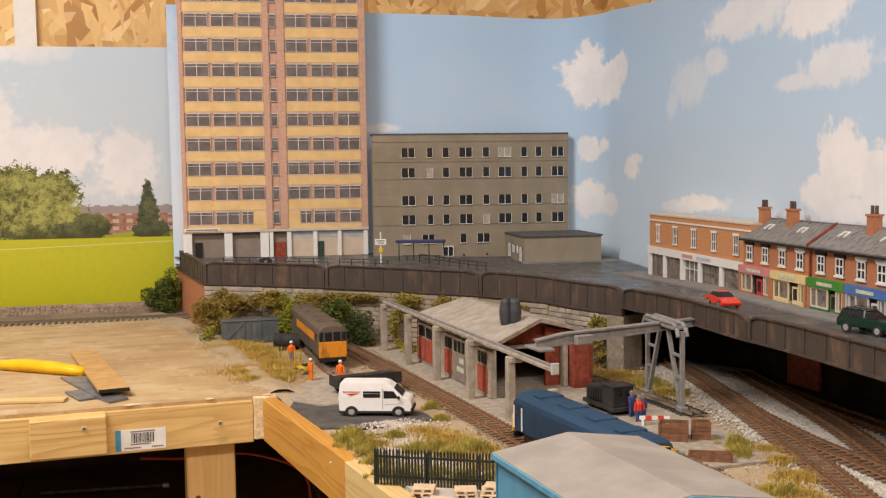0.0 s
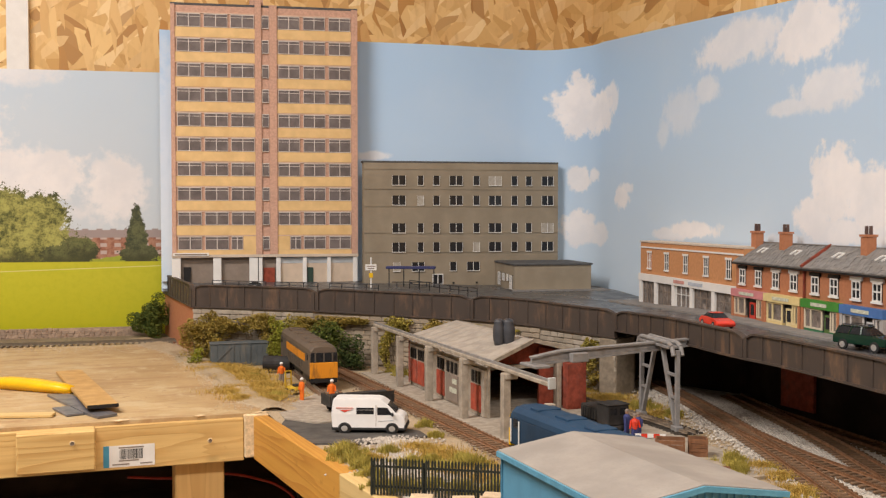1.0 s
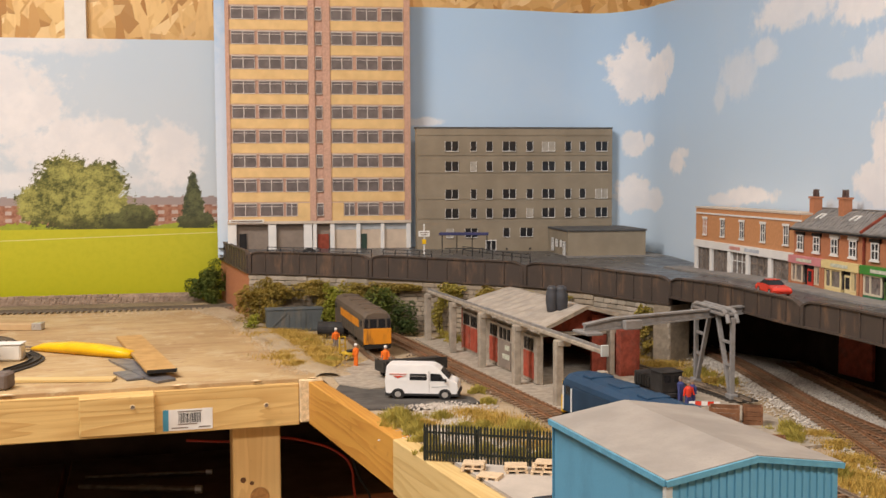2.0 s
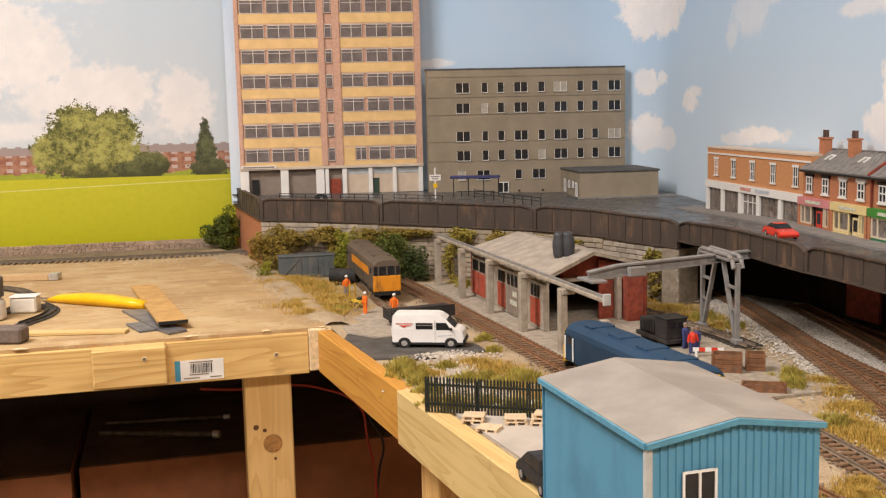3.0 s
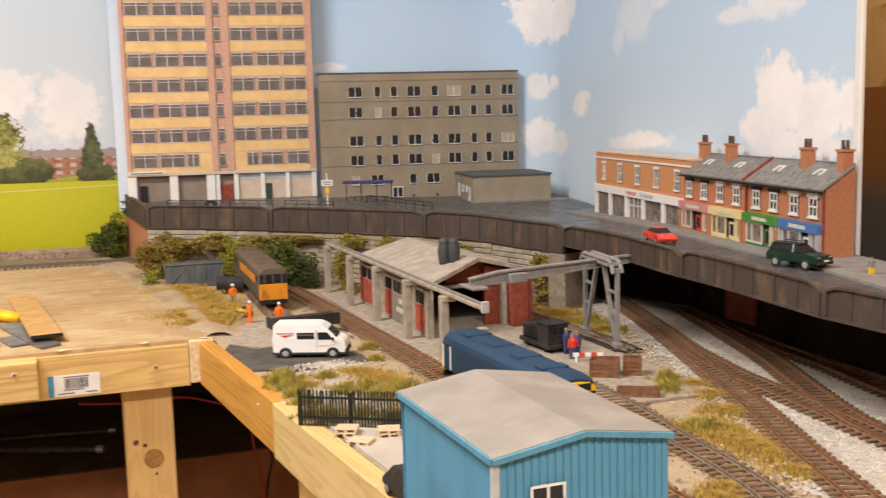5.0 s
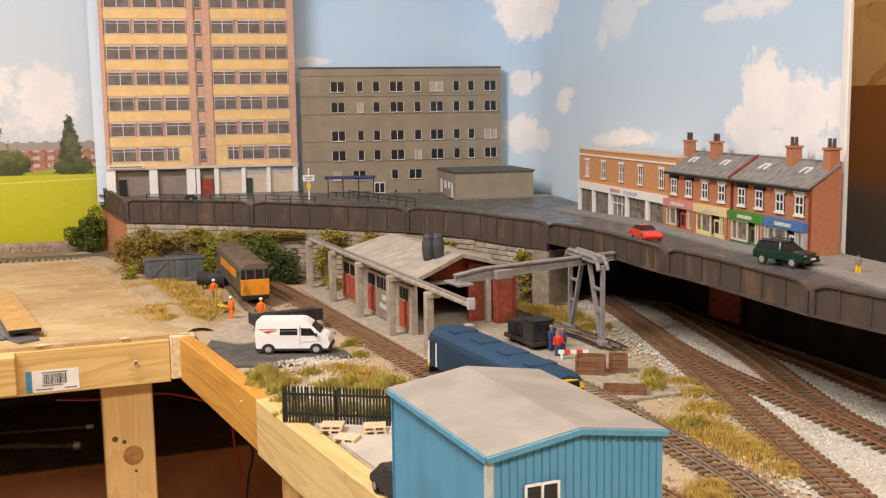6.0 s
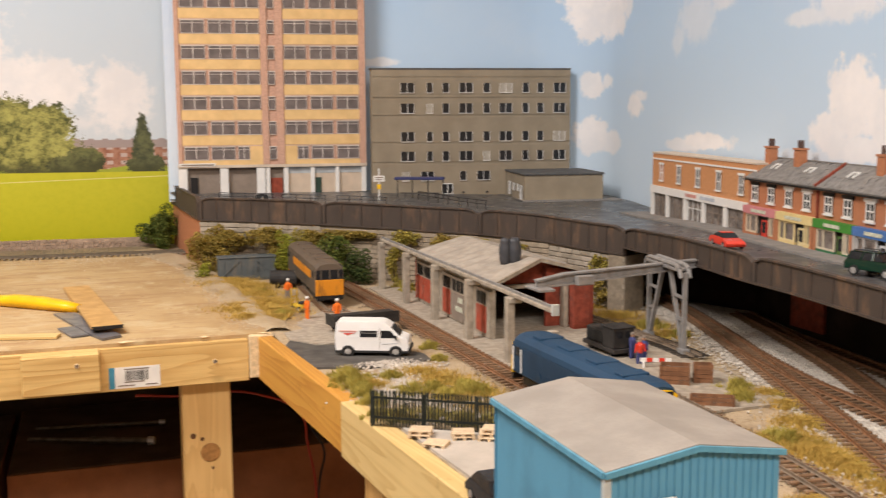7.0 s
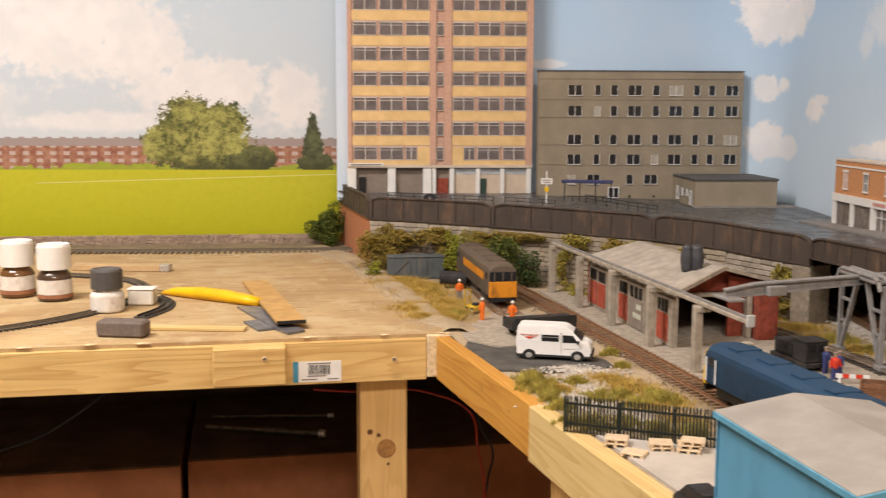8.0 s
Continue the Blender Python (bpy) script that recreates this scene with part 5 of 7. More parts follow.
# ivy and shrubs at the stone wall
for f, out, z, radii, n, mat in ((1.30, 0.030, -0.002, (0.042, 0.020, 0.036), 3600, "ivy"), (1.75, 0.014, 0.040, (0.034, 0.012, 0.014), 1700, "ivy"), (2.40, 0.012, 0.0, (0.026, 0.010, 0.036), 2600, "ivy"), (2.95, 0.012, 0.046, (0.030, 0.010, 0.012), 1500, "ivy"),
                          (3.5, 0.008, 0.056, (0.040, 0.007, 0.006), 1100, "ivy"), (4.1, 0.009, 0.044, (0.024, 0.009, 0.014), 1300, "tuft"), (3.95, 0.013, 0.0, (0.011, 0.008, 0.030), 1300, "tuft"), (5.0, 0.009, 0.052, (0.034, 0.008, 0.008), 1500, "tuft"), (5.5, 0.009, 0.050, (0.026, 0.008, 0.009), 1200, "tuft"),
                          (6.75, 0.009, 0.036, (0.013, 0.009, 0.015), 1100, "tuft"), (1.40, 0.018, 0.024, (0.030, 0.012, 0.026), 2400, "ivy"), (2.15, 0.012, 0.046, (0.036, 0.010, 0.012), 1700, "ivy"), (2.75, 0.014, 0.026, (0.022, 0.012, 0.026), 1700, "tuft"), (3.2, 0.009, 0.052, (0.036, 0.008, 0.008), 1300, "ivy"), (4.6, 0.009, 0.052, (0.030, 0.008, 0.009), 1200, "ivy")):
    p = edge_at(f)
    q = edge_at(f + 0.02)
    d = (q - p).normalized()
    w = p + Vector((d.y, -d.x)) * out
    ob = bush(w.x, w.y, z, tuple(k * 0.92 for k in radii), int(n * 1.7), 0.0027, mat, "trailing olive-brown ivy on the stone wall", "ivy", "ivy on the stone wall")
    ob.rotation_euler.z = math.atan2(d.y, d.x)
bush(-0.452, 1.402, 0.0, (0.040, 0.026, 0.034), 6000, 0.0029, "leaf", "dense green bush in front of the stone wall")
bush(-0.418, 1.392, 0.0, (0.026, 0.02, 0.022), 3400, 0.0028, "darkleaf", "dark green bush in front of the stone wall")
bush(-0.520, 1.415, 0.012, (0.024, 0.014, 0.026), 2800, 0.0028, "lime", "bright lime-green bush in front of the stone wall")
bush(-0.838, 1.640, 0.0, (0.034, 0.028, 0.036), 8500, 0.0034, "leaf", "small green bush beside the brick wing wall")
bush(-0.628, 1.372, 0.0, (0.013, 0.010, 0.013), 700, 0.0026, "lime", "small bright bush beside the grey hut")
bush(-0.075, 1.29, 0.0, (0.022, 0.016, 0.022), 1800, 0.003, "ivy", "olive scrub at the bridge abutment")


# ---------------------------------------------------------------- engine shed and crane
MS = pose(-0.368, 1.352, 0, 0, 0, -56.9)
M["conc2"] = paint("aged_concrete", (0.39, 0.335, 0.265), 0.85, 0.22, 130, (0.24, 0.21, 0.17))
M["corrugated"] = paint("corrugated_asbestos", (0.40, 0.355, 0.30), 0.85, 0.18, 70, (0.28, 0.25, 0.21))
M["doorred"] = paint("faded_red_door", (0.42, 0.075, 0.04), 0.7, 0.25, 110, (0.3, 0.14, 0.1))
M["barrel"] = paint("black_tank", (0.06, 0.062, 0.07), 0.45, 0.2, 90)
M["crane"] = paint("crane_grey", (0.27, 0.26, 0.25), 0.6, 0.18, 120, (0.19, 0.16, 0.14))


def shed():
    ob = thing("engine_shed", MS.copy(), "weathered engine shed with red doors and grey corrugated roof", "shed")
    x0, x1, y0, y1, eave, ridge = 0.076, 0.296, 0.021, 0.150, 0.056, 0.0735
    part("floor_slab", cube(-0.02, 0.62, -0.012, 0.16, -0.001, 0.0012), M["conc2"], ob, "pale concrete floor slab")
    part("rear_wall", cube(x0, x1, y1 - 0.004, y1, 0.0013, eave), M["brick_red"], ob)
    part("far_wall", cube(x0, x0 + 0.004, y0, y1 - 0.0045, 0.0013, eave), M["brick_red"], ob)
    part("side_wall", cube(x0 + 0.0045, 0.3275, y0, y0 + 0.003, 0.0013, eave), M["conc2"], ob)
    g = bmesh.new()
    prism(g, [(y0, eave + 0.0003), (y1, eave + 0.0003), ((y0 + y1) / 2, ridge - 0.001)], "x", x0, x0 + 0.003)
    part("gable", g, M["brick_red"], ob)
    g = bmesh.new()
    mid = (y0 + y1) / 2
    prism(g, [(mid + 0.012, 0.0013), (y1 - 0.0045, 0.0013), (y1 - 0.0045, eave), (mid + 0.012, ridge - 0.008)], "x", x1 - 0.012, x1 - 0.008)
    part("front_wall", g, M["brick_red"], ob, "red brick end wall")
    part("pier", cube(x1 - 0.006, x1 + 0.004, mid + 0.028, mid + 0.033, 0.0013, 0.050, 0.0005), M["conc2"], ob, "flaking pale pier")
    part("return_wall", cube(x1 + 0.0045, x1 + 0.016, mid + 0.034, mid + 0.052, 0.0013, 0.050), M["brick_red"], ob)
    for s in (0, 1):
        n = 46
        bm = bmesh.new()
        rows = []
        for i in range(n + 1):
            t = i / n
            a, b = ((y0 - 0.006, eave - 0.001), (mid, ridge)) if s == 0 else ((mid + 0.0002, ridge), (y1 + 0.006, eave - 0.001))
            ring = []
            for k in range(5):
                f = k / 4
                far = x1 + 0.008 + (0.040 * (1 - f) if s == 0 else 0)
                x = x0 - 0.005 + (far - x0) * t
                up = 0.0006 * math.sin(i * math.pi * 0.5) + 0.0006 * noise.noise((x * 40, s, 0))
                yy, zz = a[0] + (b[0] - a[0]) * f, a[1] + (b[1] - a[1]) * f - 0.0015 * math.sin(f * 3.14) * noise.noise((x * 12, f, 5))
                ring.append((bm.verts.new((x, yy, zz + up + 0.0012)), bm.verts.new((x, yy, zz + up))))
            rows.append(ring)
        for r, q in zip(rows, rows[1:]):
            for k in range(4):
                bm.faces.new((r[k][0], q[k][0], q[k + 1][0], r[k + 1][0]))
                bm.faces.new((r[k + 1][1], q[k + 1][1], q[k][1], r[k][1]))
            bm.faces.new((r[0][1], q[0][1], q[0][0], r[0][0]))
            bm.faces.new((r[4][0], q[4][0], q[4][1], r[4][1]))
        for r in (rows[0], rows[-1]):
            for k in range(4):
                bm.faces.new((r[k][0], r[k + 1][0], r[k + 1][1], r[k][1]))
        part("roof_slope", bm, M["corrugated"], ob, "sagging pale corrugated roof slope")
    v = bmesh.new()
    bar(v, (x1 + 0.040, y0 - 0.006, eave + 0.0005), (x1 + 0.004, mid, ridge + 0.0015), 0.003, 0.004)
    bar(v, (x1 + 0.004, mid, ridge + 0.0015), (x1 + 0.004, y1 + 0.006, eave + 0.0005), 0.003, 0.004)
    part("bargeboard", v, M["conc2"], ob)
    g = bmesh.new()
    prism(g, [(mid - 0.03, 0.048), (y1 - 0.0045, 0.048), (y1 - 0.0045, eave + 0.0005), (mid, ridge - 0.001), (mid - 0.03, eave + 0.008)], "x", x1 - 0.0195, x1 - 0.0160)
    part("front_gable", g, M["brick_red"], ob, "faded red brick gable")
    part("lintel", cube(x1 - 0.014, x1 - 0.006, y0 + 0.004, y1 - 0.005, 0.0440, 0.0478, 0.0005), M["conc2"], ob)
    # folding doors on the side
    for a, b, kind in ((0.090, 0.148, 0), (0.184, 0.258, 1), (0.288, 0.3265, 2)):
        d = part("door", cube(a, b, y0 - 0.003, y0 - 0.0002, 0.002, 0.050), M["conc2"], ob, "pale framed door with faded red panels")
        cols = {0: ((0.004, 0.027, 1), (0.031, 0.054, 1)), 1: ((0.004, 0.028, 1), (0.034, 0.070, 2)), 2: ((0.004, 0.030, 1),)}[kind]
        for p, q, m in cols:
            part("panel", cube(a + p, a + q, y0 - 0.0042, y0 - 0.0031, 0.006 if m == 1 else 0.004, 0.033), M["doorred"] if m == 1 else M["dim"], d)
            for k in range(3):
                xx = a + p + (q - p) * (k + 0.15) / 3
                part("door_light", cube(xx, xx + (q - p) * 0.2, y0 - 0.0040, y0 - 0.0031, 0.035, 0.047), M["black"], d)
            if m == 2:
                for z, l in ((0.024, 0.012), (0.014, 0.020)):
                    part("lettering", cube(a + q - 0.003 - l, a + q - 0.002, y0 - 0.0047, y0 - 0.0043, z, z + 0.0055), M["signpale"], d, "faded white bars of lettering")
    return ob


shed()


def arcade():
    ob = thing("crane_runway", MS.copy(), "grey concrete posts carrying a crane runway beam", "crane runway")
    for x in (0.0, 0.105, 0.21, 0.315, 0.42, 0.512):
        part("post", cube(x - 0.0038, x + 0.0038, -0.0038, 0.0038, 0.001, 0.0618 if x < 0.5 else 0.049, 0.0006), M["conc2"], ob, "concrete post")
        if x < 0.5:
            part("post_head", cube(x - 0.006, x + 0.006, -0.002, 0.010, 0.0565, 0.0617, 0.0005), M["conc2"], ob)
    part("beam", cube(-0.012, 0.505, 0.0015, 0.0075, 0.0620, 0.0655, 0.0005), M["conc2"], ob, "long concrete runway beam")
    part("rail", cube(-0.012, 0.505, 0.0035, 0.0052, 0.0657, 0.0680), M["crane"], ob)
    part("end_stop", cube(0.5055, 0.5080, 0.001, 0.008, 0.0600, 0.0700, 0.0005), M["cornertrim"], ob, "pale blue-grey end stop")
    return ob


arcade()
FAR, NEAR = Vector((-0.020, 1.143, 0)), Vector((0.016, 1.068, 0))


def crane():
    d = (NEAR - FAR)
    L = d.length
    ob = thing("gantry_crane", pose(FAR.x, FAR.y, 0, 0, 0, math.degrees(math.atan2(d.y, d.x))), "grey steel gantry crane with tapered trestle legs", "crane")
    top = 0.0795
    for x in (0, L):
        part("foot", cube(x - 0.006, x + 0.006, -0.004, 0.004, 0.0012, 0.0062, 0.0006), M["crane"], ob)
        b = bmesh.new()
        bar(b, (x, 0, 0.0063), (x, 0, top - 0.001), 0.0038, 0.0038)
        part("leg", b, M["crane"], ob, "upright steel leg")
        b = bmesh.new()
        s = 1 if x == 0 else -1
        bar(b, (x + s * 0.004, 0, 0.007), (x + s * L * 0.40, 0, top - 0.001), 0.0036, 0.0036)
        part("brace", b, M["crane"], ob)
        for f in (0.36, 0.66):
            b = bmesh.new()
            z = 0.007 + (top - 0.008) * f
            bar(b, (x + s * 0.0023, 0, z), (x + s * (0.0 + L * 0.40 * f), 0, z), 0.0025, 0.0025)
            part("rung", b, M["crane"], ob)
    for y in (-0.0045, 0.0045):
        b = bmesh.new()
        pts = [(-0.001, y, top - 0.006), (0.003, y, top + 0.002), (0.010, y, top + 0.005), (L - 0.010, y, top + 0.005), (L - 0.003, y, top + 0.002), (L + 0.001, y, top - 0.006)]
        for p, q in zip(pts, pts[1:]):
            tube(b, p, q, 0.0022, None, 8)
        part("head_frame", b, M["crane"], ob, "bent tubular head frame")
    part("head_plate", cube(0.006, L - 0.006, -0.0065, 0.0065, top - 0.0005, top + 0.0025, 0.0005), M["crane"], ob)
    return ob


crane()


def crane_bridge():
    a, b = Vector((-0.118, 1.022)), Vector((0.030, 1.127))
    d = b - a
    L = d.length
    ob = thing("crane_bridge", pose(a.x, a.y, 0, 0, 0, math.degrees(math.atan2(d.y, d.x))), "grey steel crane bridge girder between runway and trestle", "crane girder")
    w = bmesh.new()
    prism(w, [(0, 0.0672), (0.02, 0.0668), (L, 0.0772), (L, 0.0835), (0.03, 0.0785), (0, 0.0738)], "y", -0.0012, 0.0012)
    part("web", w, M["crane"], ob)
    for z0, z1, zs in ((0.0672, 0.0772, 0.0), (0.0738, 0.0835, 0.0)):
        f = bmesh.new()
        if z0 < 0.07:
            bar(f, (0, 0, z0), (L, 0, z1), 0.0085, 0.0016)
        else:
            bar(f, (0, 0, z0), (0.03, 0, 0.0785), 0.0085, 0.0016)
            bar(f, (0.03, 0, 0.0785), (L, 0, z1), 0.0085, 0.0016)
        part("flange", f, M["crane"], ob)
    part("winch_box", cube(0.038, 0.056, -0.011, -0.0044, 0.0680, 0.0770, 0.0008), M["crane"], ob, "grey winch box")
    part("bogie", cube(-0.004, 0.012, -0.016, 0.016, 0.0652, 0.0678, 0.0005), M["crane"], ob)
    return ob


crane_bridge()


def roof_tank():
    p = MS @ Vector((0.268, 0.070, 0))
    ob = thing("roof_tank", pose(p.x, p.y, 0.0655), "black ribbed twin ventilator barrel on the shed roof", "ventilator")
    for dx, s in ((0.0, 0.8), (-0.0095, 0.68)):
        bm = bmesh.new()
        lathe(bm, [(0.006 * s, 0), (0.0085 * s, 0.006), (0.0098 * s, 0.014), (0.0092 * s, 0.021), (0.0075 * s, 0.0245), (0.0078 * s, 0.0262), (0.0066 * s, 0.0285), (0.004 * s, 0.030)], 18, (dx, dx * 0.4, 0.0))
        part("barrel", bm, M["barrel"], ob, smooth=True)
    return ob


roof_tank()

# ---------------------------------------------------------------- vehicles
M["vanwhite"] = paint("van_white", (0.80, 0.79, 0.77), 0.35, 0.05, 60, None, 0, 0, 0.5)
M["tyre"] = paint("tyre", (0.02, 0.02, 0.02), 0.8, 0.2, 200)
M["hub"] = paint("hub_silver", (0.6, 0.58, 0.55), 0.35, 0.1, 100, None, 0, 0.6)
M["redcar"] = paint("red_gloss", (0.68, 0.05, 0.025), 0.25, 0.08, 60, None, 0, 0, 0.6)
M["greencar"] = paint("bottle_green_gloss", (0.010, 0.035, 0.022), 0.22, 0.1, 60, None, 0, 0, 0.6)
M["vglass"] = paint("vehicle_glass", (0.02, 0.021, 0.024), 0.25, 0.2, 60, None, 0, 0, 0.25)
M["trim"] = paint("black_plastic", (0.03, 0.03, 0.03), 0.6, 0.2, 100)


def wheel(parent, x, y, r, w, side):
    bm = bmesh.new()
    lathe(bm, [(r * 0.62, 0), (r * 0.97, 0), (r, w * 0.2), (r, w * 0.8), (r * 0.97, w), (r * 0.62, w)], 18)
    ob = part("wheel", bm, M["tyre"], parent, m=pose(x, y, r, 90 * side))
    h = bmesh.new()
    lathe(h, [(r * 0.6, w * 0.4), (r * 0.6, w * 1.03), (r * 0.25, w * 1.06), (r * 0.2, w * 1.12)], 14)
    part("hub", h, M["hub"], ob)
    return ob


def shell(profile, w, taper, zt):
    """A body pushed out from a side outline, drawn in towards the roof; profile in (x, z)."""
    bm = bmesh.new()
    n = len(profile)

    def half(z):
        return w / 2 - taper * max(0.0, (z - zt)) if z > zt else w / 2
    left = [bm.verts.new((x, -half(z), z)) for x, z in profile]
    right = [bm.verts.new((x, half(z), z)) for x, z in profile]
    bm.faces.new(left)
    bm.faces.new(right[::-1])
    for i in range(n):
        bm.faces.new((left[(i + 1) % n], left[i], right[i], right[(i + 1) % n]))
    bmesh.ops.recalc_face_normals(bm, faces=bm.faces)
    sharp = [e for e in bm.edges if len(e.link_faces) == 2 and e.calc_face_angle() > 0.35]
    bmesh.ops.bevel(bm, geom=sharp, offset=0.0007, segments=2, affect="EDGES", clamp_overlap=True)
    return bm


def flat_panel(pts, y, t=0.0004):
    bm = bmesh.new()
    prism(bm, pts, "y", y - t, y + t)
    return bm


def van():
    ob = thing("white_van", pose(-0.3050, 0.992, 0.0006, 0, 0, 9) @ Matrix.Diagonal((1.03, 1, 0.9, 1)), "white high-roof delivery van with red and grey bars on its side", "van")
    W = 0.0265
    prof = [(0.001, 0.0048), (0.0680, 0.0048), (0.0690, 0.0105), (0.0680, 0.0165), (0.0655, 0.0190), (0.0600, 0.0212), (0.0520, 0.0305), (0.0465, 0.0350), (0.0420, 0.0362), (0.004, 0.0362), (0.0015, 0.0350), (0.0, 0.020)]
    b = part("body", shell(prof, W, 0.11, 0.020), M["vanwhite"], ob, "white van body", m=pose(0, W / 2, 0))
    part("side_window", flat_panel([(0.0235, 0.0200), (0.0395, 0.0200), (0.0395, 0.0268), (0.0235, 0.0268)], -W / 2 + 0.00055, 0.0005), M["vglass"], b)
    part("door_window", flat_panel([(0.0428, 0.0192), (0.0572, 0.0192), (0.0520, 0.0270), (0.0428, 0.0272)], -W / 2 + 0.00055, 0.0005), M["vglass"], b)
    part("window_bar", flat_panel([(0.0235, 0.0243), (0.0395, 0.0243), (0.0395, 0.0247), (0.0235, 0.0247)], -W / 2 + 0.0003, 0.0006), M["hub"], b)
    g = bmesh.new()
    bar(g, (0.0600, 0, 0.0216), (0.0524, 0, 0.0304), W * 0.82, 0.0007)
    part("windscreen", g, M["vglass"], b)
    part("sill", cube(0.0005, 0.0692, -W / 2 - 0.0002, W / 2 + 0.0002, 0.0030, 0.0062, 0.0006), M["trim"], b, "black lower trim")
    part("bumper", cube(0.0640, 0.0702, -W / 2 + 0.0003, W / 2 - 0.0003, 0.0045, 0.0098, 0.0012), M["trim"], b, "black front bumper")
    for k in (0.0125, 0.0565):
        arch = bmesh.new()
        lathe(arch, [(0.0061, 0), (0.0061, 0.0006), (0.0050, 0.0006)], 20)
        part("wheel_arch", arch, M["trim"], b, m=pose(k, -W / 2 + 0.0002, 0.0050, 90))
    part("headlight", cube(0.0640, 0.0684, -W / 2 + 0.0006, -W / 2 + 0.0050, 0.0128, 0.0165, 0.0008), M["hub"], b)
    part("mirror", cube(0.0560, 0.0580, -W / 2 - 0.0026, -W / 2 - 0.0002, 0.0185, 0.0222, 0.0006), M["trim"], b)
    part("door_seam", flat_panel([(0.0415, 0.0070), (0.0418, 0.0070), (0.0418, 0.0300), (0.0415, 0.0300)], -W / 2 + 0.0003, 0.0004), M["dim"], b)
    part("lettering", flat_panel([(0.0045, 0.0256), (0.0205, 0.0256), (0.0205, 0.0268), (0.0045, 0.0268)], -W / 2 + 0.0007), M["signred"], b, "faded red bar of lettering")
    part("stripe", flat_panel([(0.0080, 0.0240), (0.0195, 0.0246), (0.0150, 0.0232), (0.0125, 0.0218)], -W / 2 + 0.0005), M["redcar"], b, "red swoosh bar")
    part("side_stripe", flat_panel([(0.044, 0.0125), (0.058, 0.0135), (0.058, 0.0141), (0.044, 0.0131)], -W / 2 + 0.0002), M["sign_grey"], b, "thin grey side bar")
    for x in (0.0125, 0.0565):
        wheel(ob, x, 0.0018, 0.0050, 0.003, 1)
        wheel(ob, x, W - 0.0018, 0.0050, 0.003, -1)
    return ob


van()


def sports_car():
    x, y = 0.047, 1.180
    z = street_z(x + .015, y - .03) + 0.0006
    ob = thing("red_sports_car", pose(x, y, z, 0, 0, -70) @ Matrix.Scale(0.9, 4), "bright red low sports car parked on the road", "car")
    prof = [(0.0, 0.004), (0.052, 0.003), (0.054, 0.0065), (0.050, 0.0095), (0.036, 0.0115), (0.029, 0.0120), (0.018, 0.0122), (0.003, 0.0115), (-0.001, 0.008)]
    b = part("body", shell(prof, 0.0225, 0.25, 0.008), M["redcar"], ob, m=pose(0, 0, 0))
    c = shell([(0.008, 0.0119), (0.037, 0.0113), (0.030, 0.0162), (0.015, 0.0165)], 0.0195, 0.5, 0.012)
    part("cabin", c, M["vglass"], b, "dark glazed cabin")
    part("roof", cube(0.016, 0.029, -0.007, 0.007, 0.0163, 0.0170, 0.0004), M["redcar"], b)
    for wx in (0.010, 0.042):
        wheel(ob, wx, -0.0092, 0.0041, 0.0022, 1)
        wheel(ob, wx, 0.0092, 0.0041, 0.0022, -1)
    return ob


def estate_car():
    x, y = 0.1515, 0.992
    z = street_z(x + .015, y - .02) + 0.0006
    ob = thing("green_off_road_car", pose(x, y, z, 0, 0, -45) @ Matrix.Diagonal((0.86, 0.86, 0.86, 1)), "dark bottle-green off-road car with roof rails on the road", "car")
    prof = [(0.0, 0.006), (0.0585, 0.006), (0.060, 0.010), (0.0585, 0.0135), (0.042, 0.0155), (0.0015, 0.0155), (-0.0005, 0.012)]
    b = part("body", shell(prof, 0.0238, 0.15, 0.011), M["greencar"], ob)
    c = shell([(0.0012, 0.0154), (0.043, 0.0153), (0.034, 0.0222), (0.005, 0.0228)], 0.0215, 0.45, 0.0156)
    cab = part("cabin", c, M["vglass"], b, "dark glazed cabin")
    part("roof", cube(0.0055, 0.034, -0.0078, 0.0078, 0.0226, 0.0234, 0.0004), M["greencar"], b)
    for px in (0.003, 0.0175, 0.031):
        for s in (-1, 1):
            p = bmesh.new()
            bar(p, (px, s * 0.0108, 0.0155), (px + (0.002 if px < 0.02 else -0.001), s * 0.0078, 0.0228), 0.0016, 0.0012)
            part("pillar", p, M["greencar"], b)
    for s in (-1, 1):
        p = bmesh.new()
        tube(p, (0.008, s * 0.0068, 0.0246), (0.032, s * 0.0068, 0.0246), 0.0005, None, 6)
        tube(p, (0.008, s * 0.0068, 0.0234), (0.008, s * 0.0068, 0.0246), 0.0005, None, 6)
        tube(p, (0.032, s * 0.0068, 0.0234), (0.032, s * 0.0068, 0.0246), 0.0005, None, 6)
        part("roof_rail", p, M["trim"], b)
    part("bumper", cube(0.0585, 0.0612, -0.011, 0.011, 0.0055, 0.0085, 0.0006), M["trim"], b)
    part("number_plate", cube(0.0613, 0.0616, -0.0035, 0.0035, 0.0085, 0.0102), M["white"], b, "plain pale plate")
    for s in (-1, 1):
        part("headlight", cube(0.0570, 0.0592, s * 0.0085 - 0.002, s * 0.0085 + 0.002, 0.0105, 0.0128, 0.0004), M["hub"], b)
    for wx in (0.012, 0.047):
        wheel(ob, wx, -0.0106, 0.0052, 0.0026, 1)
        wheel(ob, wx, 0.0106, 0.0052, 0.0026, -1)
    return ob


